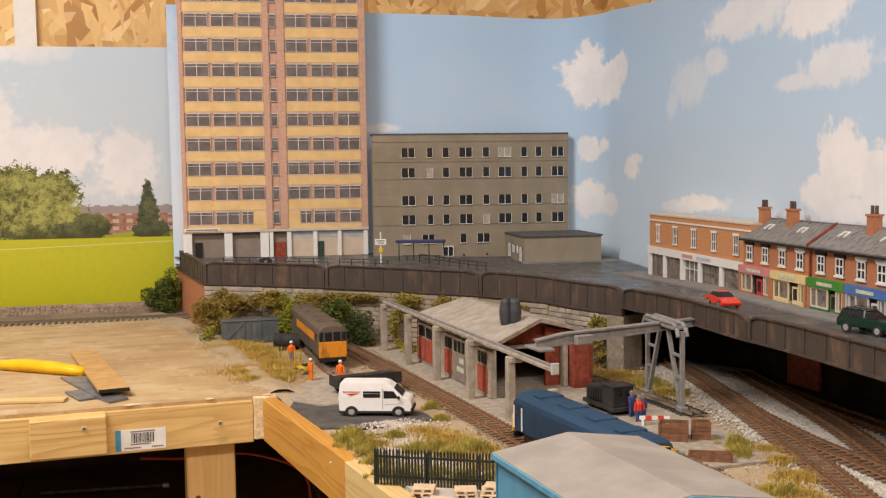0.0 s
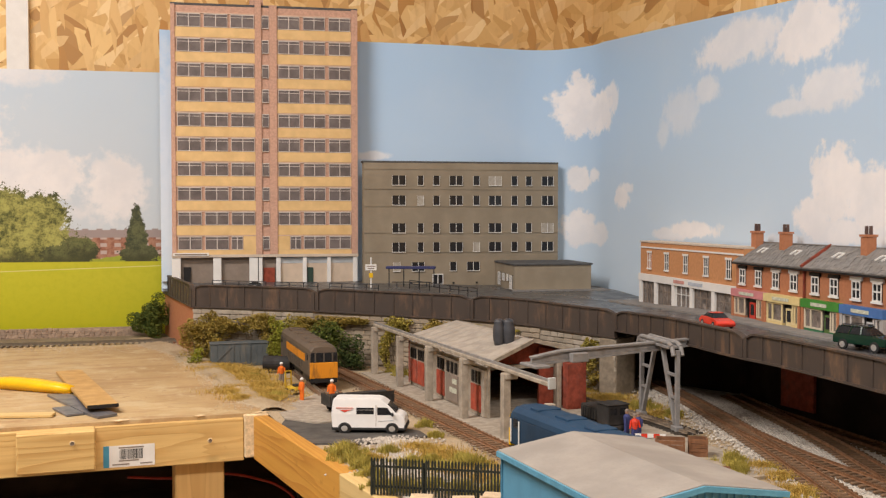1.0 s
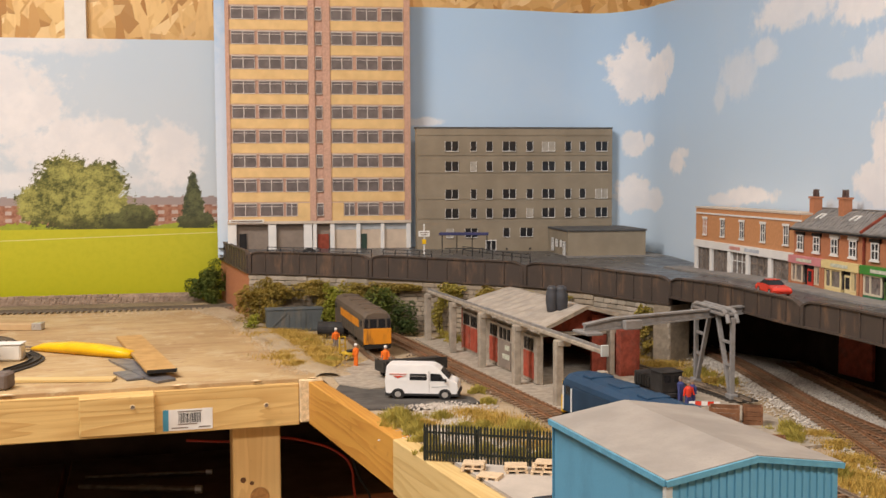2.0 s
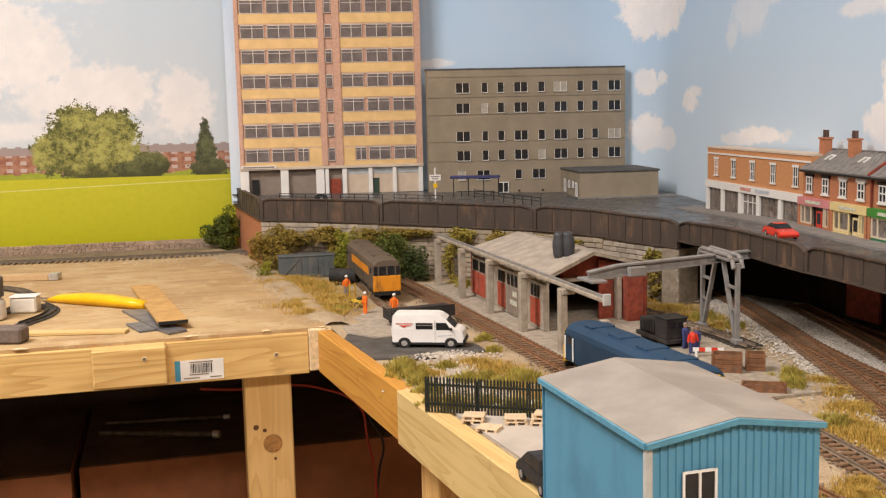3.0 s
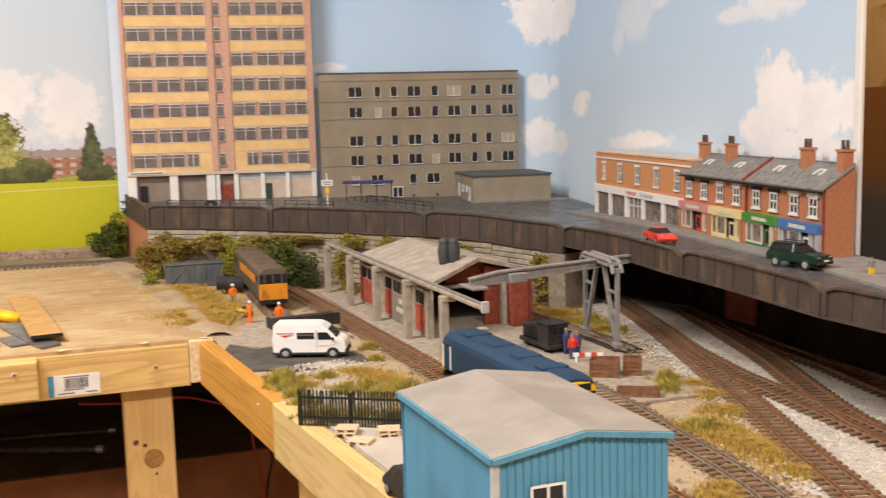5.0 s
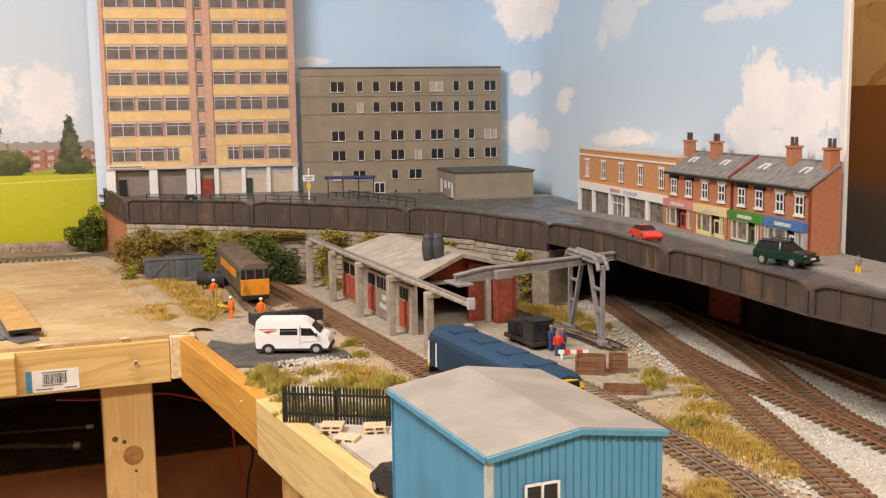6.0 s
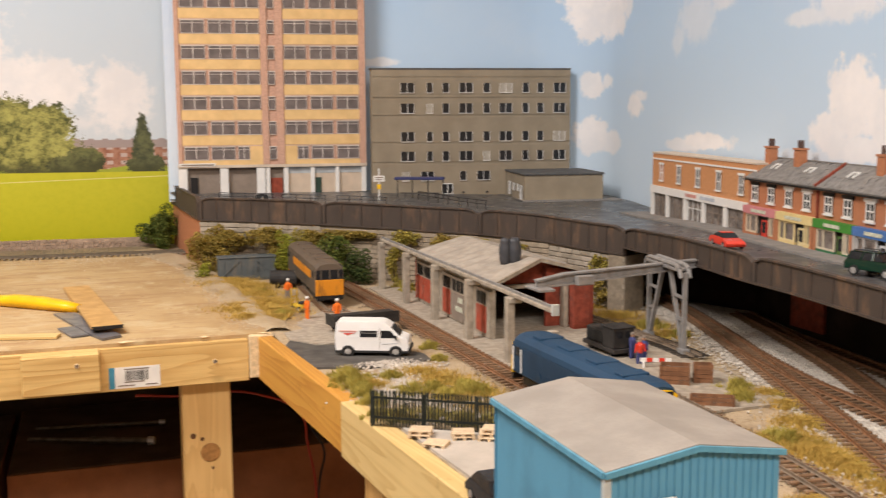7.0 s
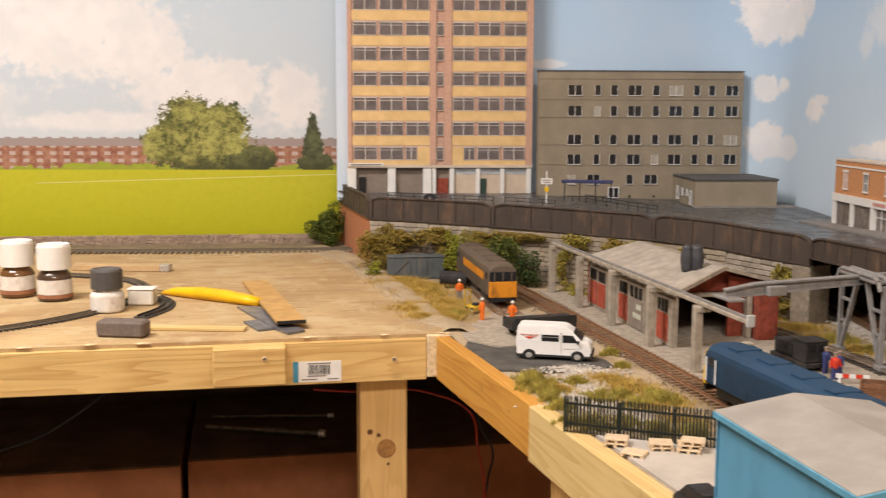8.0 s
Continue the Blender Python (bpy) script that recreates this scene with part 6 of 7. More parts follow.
sports_car()
estate_car()
M["tar"] = paint("tarmac_patch", (0.085, 0.078, 0.07), 0.85, 0.25, 60, (0.14, 0.125, 0.11))
tar = bmesh.new()
prism(tar, [(-0.372, 1.045), (-0.366, 1.018), (-0.312, 0.945), (-0.268, 0.952), (-0.212, 0.998), (-0.225, 1.020), (-0.290, 1.052), (-0.336, 1.030)], "z", -0.002, 0.0004)
tagged(part("tarmac_patch", tar, M["tar"], kind="structure"), "dark worn tarmac patch under the van", "pavement")
pad = bmesh.new()
prism(pad, [(-0.400, 1.09), (-0.372, 1.046), (-0.332, 1.033), (-0.300, 1.055), (-0.262, 1.10), (-0.34, 1.20), (-0.39, 1.22)], "z", -0.002, 0.0012)
tagged(part("concrete_pad", pad, M["conc2"], kind="structure"), "pale concrete hardstanding between tracks", "pavement")


# ---------------------------------------------------------------- locomotives
M["locobrown"] = panel_mat("weathered_grey_brown", (0.085, 0.07, 0.055), (0.15, 0.11, 0.075), 50)
M["locoroof"] = panel_mat("loco_roof_brown", (0.12, 0.09, 0.065), (0.075, 0.06, 0.05), 40)
M["locoyellow"] = panel_mat("dirty_yellow", (0.66, 0.25, 0.012), (0.17, 0.075, 0.02), 110)
M["locoblue"] = panel_mat("rail_blue", (0.010, 0.036, 0.075), (0.014, 0.045, 0.09), 40)
M["locoblue2"] = panel_mat("rail_blue_roof", (0.014, 0.050, 0.105), (0.010, 0.038, 0.08), 40)
M["cabyellow"] = paint("warning_yellow", (0.82, 0.50, 0.01), 0.4, 0.1, 80)


def loco(name, m, L, W, H, body, roof, nose, label, stripe=None, nose_far=False):
    """Diesel engine with rounded roof, two bogies, cab windows and yellow ends; front at x = 0."""
    ob = thing(name, m, label, "locomotive", "locomotives")
    z0, zr = 0.014, H * 0.80
    part("body", cube(0.003, L - 0.003, -W / 2, W / 2, z0, zr, 0.0008), M[body], ob, "weathered body side")
    r = bmesh.new()
    prof = [(-W / 2, zr), (-W / 2 * 0.97, zr + (H - zr) * 0.45), (-W / 2 * 0.72, zr + (H - zr) * 0.85), (-W / 2 * 0.3, H), (W / 2 * 0.3, H), (W / 2 * 0.72, zr + (H - zr) * 0.85), (W / 2 * 0.97, zr + (H - zr) * 0.45), (W / 2, zr)]
    rows = []
    for x, k, d in ((0.0015, 0.90, 0.0025), (0.006, 0.98, 0.0004), (0.012, 1, 0), (L - 0.012, 1, 0), (L - 0.006, 0.98, 0.0004), (L - 0.0015, 0.90, 0.0025)):
        rows.append([r.verts.new((x, y * k, max(zr + 0.0001, z - d))) for y, z in prof])
    for a, b in zip(rows, rows[1:]):
        for i in range(7):
            r.faces.new((a[i], a[i + 1], b[i + 1], b[i]))
        r.faces.new((a[7], a[0], b[0], b[7]))
    r.faces.new(rows[0][::-1])
    r.faces.new(rows[-1])
    part("roof", r, M[roof], ob, "rounded roof", smooth=False)
    for x, w, d in ((L * 0.14, 0.014, 0.6), (L * 0.34, 0.02, 0.5), (L * 0.58, 0.016, 0.55), (L * 0.80, 0.012, 0.6)):
        part("roof_hatch", cube(x, x + w, -W * d / 2, W * d / 2, H - 0.0012, H + 0.0009, 0.0005), M[roof], ob)
    for x, s in ((0.0, -1), (L, 1)):
        e = part("cab_end", cube(x - 0.003 if s > 0 else x, x if s > 0 else x + 0.003, -W / 2 * 0.97, W / 2 * 0.97, z0 - 0.002, zr - 0.0105, 0.0006), M[nose], ob, "yellow cab end")
        part("windscreen", cube(x - 0.0026 if s > 0 else x + 0.0006, x - 0.0006 if s > 0 else x + 0.0026, -W / 2 * 0.9, W / 2 * 0.9, zr - 0.0100, zr + 0.001), M["vglass"], ob)
        for y in (-W * 0.3, 0, W * 0.3):
            part("window_pillar", cube(x - 0.003 if s > 0 else x, x if s > 0 else x + 0.003, y - 0.0009, y + 0.0009, zr - 0.0104, zr + 0.0008), M[nose] if body == "locoblue" else M[body], ob)
        part("buffer_beam", cube(x - 0.0028 if s > 0 else x, x if s > 0 else x + 0.0028, -W / 2 * 0.93, W / 2 * 0.93, 0.007, z0 - 0.0022, 0.0005), M["black"], ob)
        for y in (-W * 0.3, W * 0.3):
            bf = bmesh.new()
            tube(bf, (x, y, 0.0105), (x + s * 0.005, y, 0.0105), 0.0016, None, 8)
            tube(bf, (x + s * 0.005, y, 0.0105), (x + s * 0.006, y, 0.0105), 0.0032, None, 12)
            part("buffer", bf, M["black"], ob)
    if body == "locoblue":
        for x, s in ((0.0, -1), (L, 1)):
            br = bmesh.new()
            x0, x1 = sorted((x - s * 0.0018, x + s * 0.0004))
            rows = [[br.verts.new((q, y * 0.90, zr - 0.002 + (z - zr) * 0.72)) for y, z in prof] for q in (x0, x1)]
            for i in range(8):
                br.faces.new((rows[0][i], rows[0][(i + 1) % 8], rows[1][(i + 1) % 8], rows[1][i]))
            br.faces.new(rows[0][::-1])
            br.faces.new(rows[1])
            brow = part("cab_brow", br, M[nose], ob, "yellow panel above the windscreen")
            for y in (-W * 0.2, W * 0.2):
                part("cab_window", cube(x - 0.0002 if s > 0 else x - 0.0007, x + 0.0007 if s > 0 else x + 0.0002, y - W * 0.14, y + W * 0.14, zr - 0.0015, zr + 0.0035), M["vglass"], brow)
    for x in (L * 0.2, L * 0.8):
        bg = part("bogie", cube(x - 0.022, x + 0.022, -W * 0.40, W * 0.40, 0.0055, 0.0136, 0.0006), M["black"], ob)
        for dx in (-0.014, 0.014):
            for s in (-1, 1):
                wb = bmesh.new()
                tube(wb, (x + dx, s * 0.0075, 0.0078), (x + dx, s * 0.0100, 0.0078), 0.0064, None, 16)
                part("wheel", wb, M["tyre"], bg)
    part("fuel_tank", cube(L * 0.38, L * 0.62, -W * 0.38, W * 0.38, 0.007, 0.0136, 0.0008), M["black"], ob)
    for s in (-1, 1):
        if stripe:
            part("stripe", cube(L * 0.14, L * 0.76, s * W / 2 - 0.0003, s * W / 2 + 0.0003, zr - 0.0125, zr - 0.003), M[stripe], ob, "yellow upper body stripe")
        for x in (0.010, L - 0.018):
            part("cab_window", cube(x, x + 0.008, s * W / 2 - 0.0004, s * W / 2 + 0.0004, zr - 0.0085, zr - 0.0012), M["vglass"], ob)
            if body == "locoblue":
                for dx in (-0.004, 0.0105):
                    part("handrail", cube(x + dx, x + dx + 0.0016, s * (W / 2 + 0.0008) - 0.0004, s * (W / 2 + 0.0008) + 0.0004, 0.016, zr - 0.002, 0.0002), M["white"], ob, "white handrail")
        for k in range(7):
            x = L * 0.24 + L * 0.075 * k
            part("side_grille", cube(x, x + L * 0.045, s * W / 2 - 0.0004, s * W / 2 + 0.0004, 0.018, zr - 0.014), M[body], ob)
    return ob


loco("orange_locomotive", pose(-0.392, 1.2225, 0.002, 0, 0, 120.5), 0.215, 0.0345, 0.052, "locobrown", "locoroof", "locoyellow", "weathered grey-brown diesel locomotive with orange-yellow cab end", "locoyellow")
loco("blue_locomotive", pose(-0.1066, 0.9145, 0.0048, 0, 0, -54.6), 0.190, 0.035, 0.0465, "locoblue", "locoblue2", "cabyellow", "dark blue diesel locomotive with yellow ends and white handrails")
track([(-0.372, 1.19), (-0.392, 1.2225), (-0.455, 1.329), (-0.515, 1.43)], 0.0002, "short grimy track under the orange locomotive", "oldrail", 0.009)


def shunter():
    ob = thing("black_shunter", pose(-0.071, 1.087, 0.0008, 0, 0, -54) @ Matrix.Scale(0.94, 4), "small matt black shunting engine in the yard", "locomotive", "locomotives")
    part("frame", cube(0, 0.062, -0.0125, 0.0125, 0.0045, 0.009, 0.0006), M["shuntblack"], ob)
    part("bonnet", cube(0.002, 0.038, -0.0095, 0.0095, 0.0092, 0.0235, 0.0012), M["shuntblack"], ob)
    part("cab", cube(0.0385, 0.060, -0.0122, 0.0122, 0.0092, 0.0290, 0.0008), M["shuntblack"], ob)
    part("cab_roof", cube(0.0372, 0.0613, -0.0132, 0.0132, 0.0291, 0.0308, 0.0007), M["shuntblack"], ob)
    for k in range(6):
        part("louvre", cube(0.005 + 0.005 * k, 0.0085 + 0.005 * k, -0.0104, -0.0096, 0.011, 0.021), M["trim"], ob)
    for x in (0.012, 0.050):
        for s in (-1, 1):
            w = bmesh.new()
            tube(w, (x, s * 0.0075, 0.0052), (x, s * 0.010, 0.0052), 0.0050, None, 14)
            part("wheel", w, M["tyre"], ob)
    part("cab_window", cube(0.0603, 0.0607, -0.009, -0.002, 0.020, 0.0265), M["vglass"], ob)
    part("cab_window", cube(0.0603, 0.0607, 0.002, 0.009, 0.020, 0.0265), M["vglass"], ob)
    return ob


M["shuntblack"] = paint("matt_black", (0.028, 0.026, 0.025), 0.7, 0.3, 90, (0.06, 0.05, 0.045))
shunter()


def black_truck():
    ob = thing("black_trailer", pose(-0.341, 1.083, 0.001, 0, 0, 40), "low matt black flat truck parked behind the van", "trailer")
    part("bed", cube(0, 0.072, -0.014, 0.014, 0.008, 0.0175, 0.001), M["shuntblack"], ob)
    part("sides", cube(0.001, 0.071, -0.0146, -0.0141, 0.0165, 0.0205), M["shuntblack"], ob)
    part("tailboard", cube(-0.0012, -0.0002, -0.013, 0.013, 0.008, 0.0195), M["trim"], ob)
    for x in (0.010, 0.058):
        wheel(ob, x, -0.0118, 0.0048, 0.003, 1)
        wheel(ob, x, 0.0118, 0.0048, 0.003, -1)
    return ob


black_truck()


# ---------------------------------------------------------------- yard things
M["hutgrey"] = panel_mat("blue_grey_planks", (0.095, 0.11, 0.115), (0.15, 0.14, 0.12), 60)
M["orange"] = paint("orange_overall", (0.80, 0.17, 0.015), 0.7, 0.1, 200)
M["skin"] = paint("plain_figure", (0.45, 0.26, 0.17), 0.7, 0.1, 200)
M["navy"] = paint("navy_overall", (0.05, 0.06, 0.18), 0.7, 0.15, 200)


def hut():
    ob = thing("grey_hut", pose(-0.606, 1.372, 0.001, 0, 0, 30), "old blue-grey plank wagon body used as a hut", "hut")
    part("body", cube(0, 0.078, 0, 0.024, -0.002, 0.0285, 0.0008), M["hutgrey"], ob)
    part("roof", cube(-0.001, 0.079, -0.001, 0.025, 0.0287, 0.0305, 0.0006), M["hutgrey"], ob)
    for k in range(10):
        part("plank", cube(0.001 + 0.0077 * k, 0.0080 + 0.0077 * k, -0.0007, -0.0001, 0.001, 0.0275), M["hutgrey"], ob)
    b = bmesh.new()
    bar(b, (0.004, -0.0012, 0.003), (0.028, -0.0012, 0.026), 0.001, 0.0016)
    part("brace", b, M["hutgrey"], ob)
    b = bmesh.new()
    bar(b, (0.075, -0.0012, 0.003), (0.053, -0.0012, 0.026), 0.001, 0.0016)
    part("brace", b, M["hutgrey"], ob)
    part("post", cube(0.0285, 0.0305, -0.0014, -0.0008, 0, 0.0286), M["hutgrey"], ob)
    part("post", cube(0.0510, 0.0530, -0.0014, -0.0008, 0, 0.0286), M["hutgrey"], ob)
    return ob


hut()
drum = thing("black_fuel_tank", pose(-0.518, 1.345, 0, 0, 0, 10), "horizontal black fuel tank on cradles", "tank")
bm = bmesh.new()
tube(bm, (0, 0, 0.012), (0.036, 0, 0.012), 0.0095, None, 18)
part("cylinder", bm, M["shuntblack"], drum)
for x in (0.007, 0.027):
    part("cradle", cube(x, x + 0.003, -0.008, 0.008, -0.0005, 0.0045), M["black"], drum)


def figurine(x, y, z, turn, top, low, hat, label, size=1.0):
    bm = bmesh.new()
    for s in (-1, 1):
        tube(bm, (s * 0.0018, 0, 0), (s * 0.0013, 0, 0.0112), 0.0015, 0.0019, 8)
    nleg = len(bm.faces)
    lathe(bm, [(0.0024, 0.0105), (0.0030, 0.013), (0.0034, 0.018), (0.0026, 0.0198), (0.001, 0.0204)], 10)
    tube(bm, (-0.0034, 0, 0.0187), (-0.0046, -0.0012, 0.0112), 0.0011, 0.0009, 6)
    tube(bm, (0.0034, 0, 0.0187), (0.0044, -0.0022, 0.0122), 0.0011, 0.0009, 6)
    nb = len(bm.faces)
    lathe(bm, [(0.0008, 0.0200), (0.0014, 0.0210), (0.0017, 0.0224), (0.0014, 0.0236)], 10)
    nh = len(bm.faces)
    lathe(bm, [(0.0021, 0.0230), (0.0019, 0.0243), (0.0010, 0.0252)], 10)
    bm.faces.ensure_lookup_table()
    for i, f in enumerate(bm.faces):
        f.material_index = 0 if i < nleg else 1 if i < nb else 2 if i < nh else 3
    me = finish(bm)
    for k in (low, top, "skin", hat):
        me.materials.append(M[k])
    ob = new("figurine", me)
    ob.matrix_basis = pose(x, y, z, 0, 0, turn) @ Matrix.Scale(size, 4)
    return tagged(ob, label, "figurine", "painted model figurines")


figurine(-0.461, 1.262, 0.001, 30, "orange", "dim", "white", "tiny painted worker figurine in orange vest, standing by machinery")
figurine(-0.393, 1.150, 0.0012, -40, "orange", "orange", "white", "tiny painted worker figurine in orange overalls, white helmet")
figurine(-0.356, 1.145, 0.0012, 10, "orange", "orange", "white", "tiny painted worker figurine in orange overalls beside the truck")
figurine(-0.030, 1.040, 0.0006, 60, "navy", "navy", "dim", "tiny painted worker figurine in navy overalls by the shunter")
figurine(-0.022, 1.020, 0.0006, 20, "redcar", "navy", "dim", "tiny painted figurine in red and navy near the barrier")
figurine(-0.019, 1.028, 0.0006, -20, "navy", "navy", "dim", "tiny painted figurine in navy blue near the barrier")
figurine(0.219, 0.932, street_z(0.219, 0.932) + 0.0006, 0, "pave", "cabyellow", "black", "tiny painted pedestrian figurine in grey and yellow on the pavement", 0.66)


def digger():
    ob = thing("yellow_compressor", pose(-0.428, 1.200, 0.0, 0, 0, -30), "small yellow works machine with an open mast frame", "machine")
    part("body", cube(0.002, 0.019, -0.0055, 0.0055, 0.0035, 0.0088, 0.0016), M["dirtyyellow"], ob)
    part("engine_cover", cube(0.011, 0.018, -0.0045, 0.0045, 0.0089, 0.0118, 0.0012), M["trim"], ob)
    for y in (-0.0042, 0.0042):
        part("mast_post", cube(-0.0012, 0.0004, y - 0.0007, y + 0.0007, 0.0006, 0.0255, 0.0002), M["dirtyyellow"], ob)
    for z in (0.007, 0.0155, 0.0245):
        part("mast_bar", cube(-0.0010, 0.0002, -0.0034, 0.0034, z, z + 0.0013), M["dirtyyellow"], ob)
    part("fork", cube(-0.0125, -0.0014, -0.0040, 0.0040, 0.0012, 0.0022), M["trim"], ob)
    for x in (0.0045, 0.0155):
        for s in (-1, 1):
            wheel(ob, x, s * 0.0050, 0.0032, 0.0022, -s)
    return ob


M["dirtyyellow"] = paint("dirty_yellow_paint", (0.62, 0.40, 0.03), 0.6, 0.3, 160, (0.25, 0.16, 0.05))
digger()
M["rusty"] = paint("rust_brown_timber", (0.25, 0.115, 0.055), 0.8, 0.3, 150, (0.10, 0.06, 0.04), pieces=0.3)


def crate(x, y, turn, L, W, H, label):
    ob = thing("wooden_crate", pose(x, y, 0.0, 0, 0, turn), label, "crate", "rusty crates in the yard")
    part("base", cube(0, L, 0, W, -0.0008, 0.001), M["rusty"], ob)
    n = max(2, round(H / 0.004))
    for k in range(n):
        z0, z1 = 0.0012 + (H - 0.0012) * k / n, 0.0012 + (H - 0.0012) * (k + 0.88) / n
        part("slat", cube(0, L, 0, 0.0012, z0, z1), M["rusty"], ob)
        part("slat", cube(0, L, W - 0.0012, W, z0, z1), M["rusty"], ob)
        part("slat", cube(0, 0.0012, 0.0013, W - 0.0013, z0, z1), M["rusty"], ob)
        part("slat", cube(L - 0.0012, L, 0.0013, W - 0.0013, z0, z1), M["rusty"], ob)
    for px in (0.0, L - 0.0016):
        part("corner_post", cube(px, px + 0.0016, -0.0008, -0.0001, 0, H + 0.001), M["rusty"], ob)
    return ob


crate(-0.002, 0.952, 0, 0.025, 0.019, 0.0165, "rust-brown slatted timber crate on the yard")
crate(0.026, 0.962, 3, 0.016, 0.014, 0.0165, "small rust-brown timber crate with scrap on top")
crate(0.024, 0.893, 2, 0.034, 0.014, 0.0075, "low rust-brown timber pallet box on the ground")
crate(-0.075, 1.098, -50, 0.012, 0.012, 0.011, "small orange-brown crate beside the shunter")
bar_ob = thing("barrier", pose(-0.017, 1.008, 0, 0, 0, 8), "red and white striped plank barrier on feet", "barrier")
for k in range(5):
    part("stripe", cube(0.0055 * k - 0.004, 0.0055 * k + 0.0014, -0.0007, 0.0007, 0.006, 0.0095), M["redcar"] if k % 2 else M["white"], bar_ob)
for x in (-0.002, 0.020):
    part("foot", cube(x, x + 0.0018, -0.003, 0.003, -0.0005, 0.0059), M["white"], bar_ob)


def palisade():
    a, b = Vector((-0.2045, 0.789)), Vector((-0.085, 0.790))
    L = (b - a).length
    ob = thing("palisade_fence", pose(a.x, a.y, 0, 0, 0, math.degrees(math.atan2(b.y - a.y, b.x - a.x))), "dark green-black steel palisade fence round the yard", "fence")
    pale = bmesh.new()
    prism(pale, [(-0.00075, 0), (0.00075, 0), (0.00075, 0.0262), (0, 0.028), (-0.00075, 0.0262)], "y", -0.0004, 0.0004)
    pale = finish(pale)
    pale.materials.append(M["fence"])
    n = 50
    for i in range(n):
        part("pale", pale, None, ob, m=pose(L * i / (n - 1), -0.0009, 0.0008, 0, random.uniform(-1, 1)))
    for z in (0.006, 0.021):
        part("rail", cube(0, L, -0.0004, 0.0006, z, z + 0.0016), M["fence"], ob)
    for i in range(4):
        x = L * i / 3
        part("post", cube(x - 0.0007, x + 0.0007, 0.0007, 0.0020, -0.001, 0.0255), M["fence"], ob)
    return ob


M["fence"] = paint("fence_black_green", (0.022, 0.026, 0.020), 0.6, 0.3, 150)
palisade()
M["newpine"] = paint("fresh_pallet_wood", (0.72, 0.55, 0.36), 0.8, 0.12, 160, None, 0.2, pieces=0.2)


def pallet(x, y, z, turn, tilt=0):
    ob = thing("pallet", pose(x, y, z, tilt, 0, turn), "pale new wooden pallet lying on the concrete", "pallet", "pallets by the fence")
    for k in range(6):
        part("board", cube(0, 0.016, 0.0024 * k, 0.0024 * k + 0.0019, 0.0018, 0.0024), M["newpine"], ob)
    for k in range(3):
        part("bearer", cube(0.007 * k, 0.007 * k + 0.002, 0, 0.0139, 0, 0.0017), M["newpine"], ob)
    return ob


for x, y, z, t, tl in ((-0.170, 0.764, 0.0, 5, 0), (-0.1695, 0.765, 0.0026, 8, 0), (-0.155, 0.748, 0.0, -6, 0), (-0.137, 0.765, 0.0, 20, 0), (-0.138, 0.766, 0.0026, 14, 0), (-0.120, 0.768, 0.0, 5, 0), (-0.119, 0.770, 0.0026, 12, 0), (-0.118, 0.772, 0.0052, 3, 0)):
    pallet(x, y, z + 0.0007, t, tl)
apron = bmesh.new()
prism(apron, [(-0.182, 0.790), (-0.075, 0.795), (0.03, 0.74), (0.10, 0.62), (0.13, 0.50), (0.06, 0.475), (-0.062, 0.637)], "z", -0.003, 0.0007)
tagged(part("concrete_apron", apron, paint("pale_apron", (0.47, 0.42, 0.36), 0.9, 0.15, 30, (0.37, 0.32, 0.27)), kind="structure"), "pale concrete apron round the warehouse", "pavement")


def parked_car():
    """The end of a black car that peeps out from behind the warehouse."""
    ob = thing("black_car", pose(-0.098, 0.672, 0.0008, 0, 0, -56), "small glossy black car parked beside the warehouse", "car")
    b = part("body", shell([(0, 0.004), (0.05, 0.004), (0.052, 0.009), (0.040, 0.0115), (0.004, 0.012), (-0.001, 0.008)], 0.021, 0.15, 0.008), M["shuntblack"], ob)
    part("cabin", shell([(0.004, 0.0118), (0.039, 0.0114), (0.031, 0.0178), (0.010, 0.018)], 0.019, 0.4, 0.012), M["vglass"], b)
    for wx in (0.010, 0.041):
        wheel(ob, wx, -0.0088, 0.0042, 0.0022, 1)
        wheel(ob, wx, 0.0088, 0.0042, 0.0022, -1)
    return ob


parked_car()

# ---------------------------------------------------------------- street furniture
M["railblack"] = paint("black_railing", (0.025, 0.026, 0.028), 0.5, 0.2, 100)


def railing(a, b, n, label="black two-bar pedestrian railing along the pavement"):
    a, b = Vector(a), Vector(b)
    za, zb = street_z(a.x, a.y), street_z(b.x, b.y)
    L = (b - a).length
    ob = thing("railing", pose(a.x, a.y, za, 0, -math.degrees(math.atan2(zb - za, L)), math.degrees(math.atan2(b.y - a.y, b.x - a.x))), label, "railing", "street railings")
    for z in (0.0075, 0.0125):
        t = bmesh.new()
        tube(t, (0, 0, z), (L, 0, z), 0.0006, None, 6)
        part("bar", t, M["railblack"], ob)
    for i in range(n + 1):
        t = bmesh.new()
        tube(t, (L * i / n, 0, -0.002), (L * i / n, 0, 0.013), 0.0007, None, 6)
        part("post", t, M["railblack"], ob)
    return ob


railing((-0.668, 1.510), (-0.580, 1.505), 4)
railing((-0.565, 1.503), (-0.498, 1.502), 3)
railing((-0.480, 1.502), (-0.405, 1.498), 4)
railing((-0.385, 1.600), (-0.310, 1.545), 4)
railing((-0.310, 1.545), (-0.262, 1.505), 3)


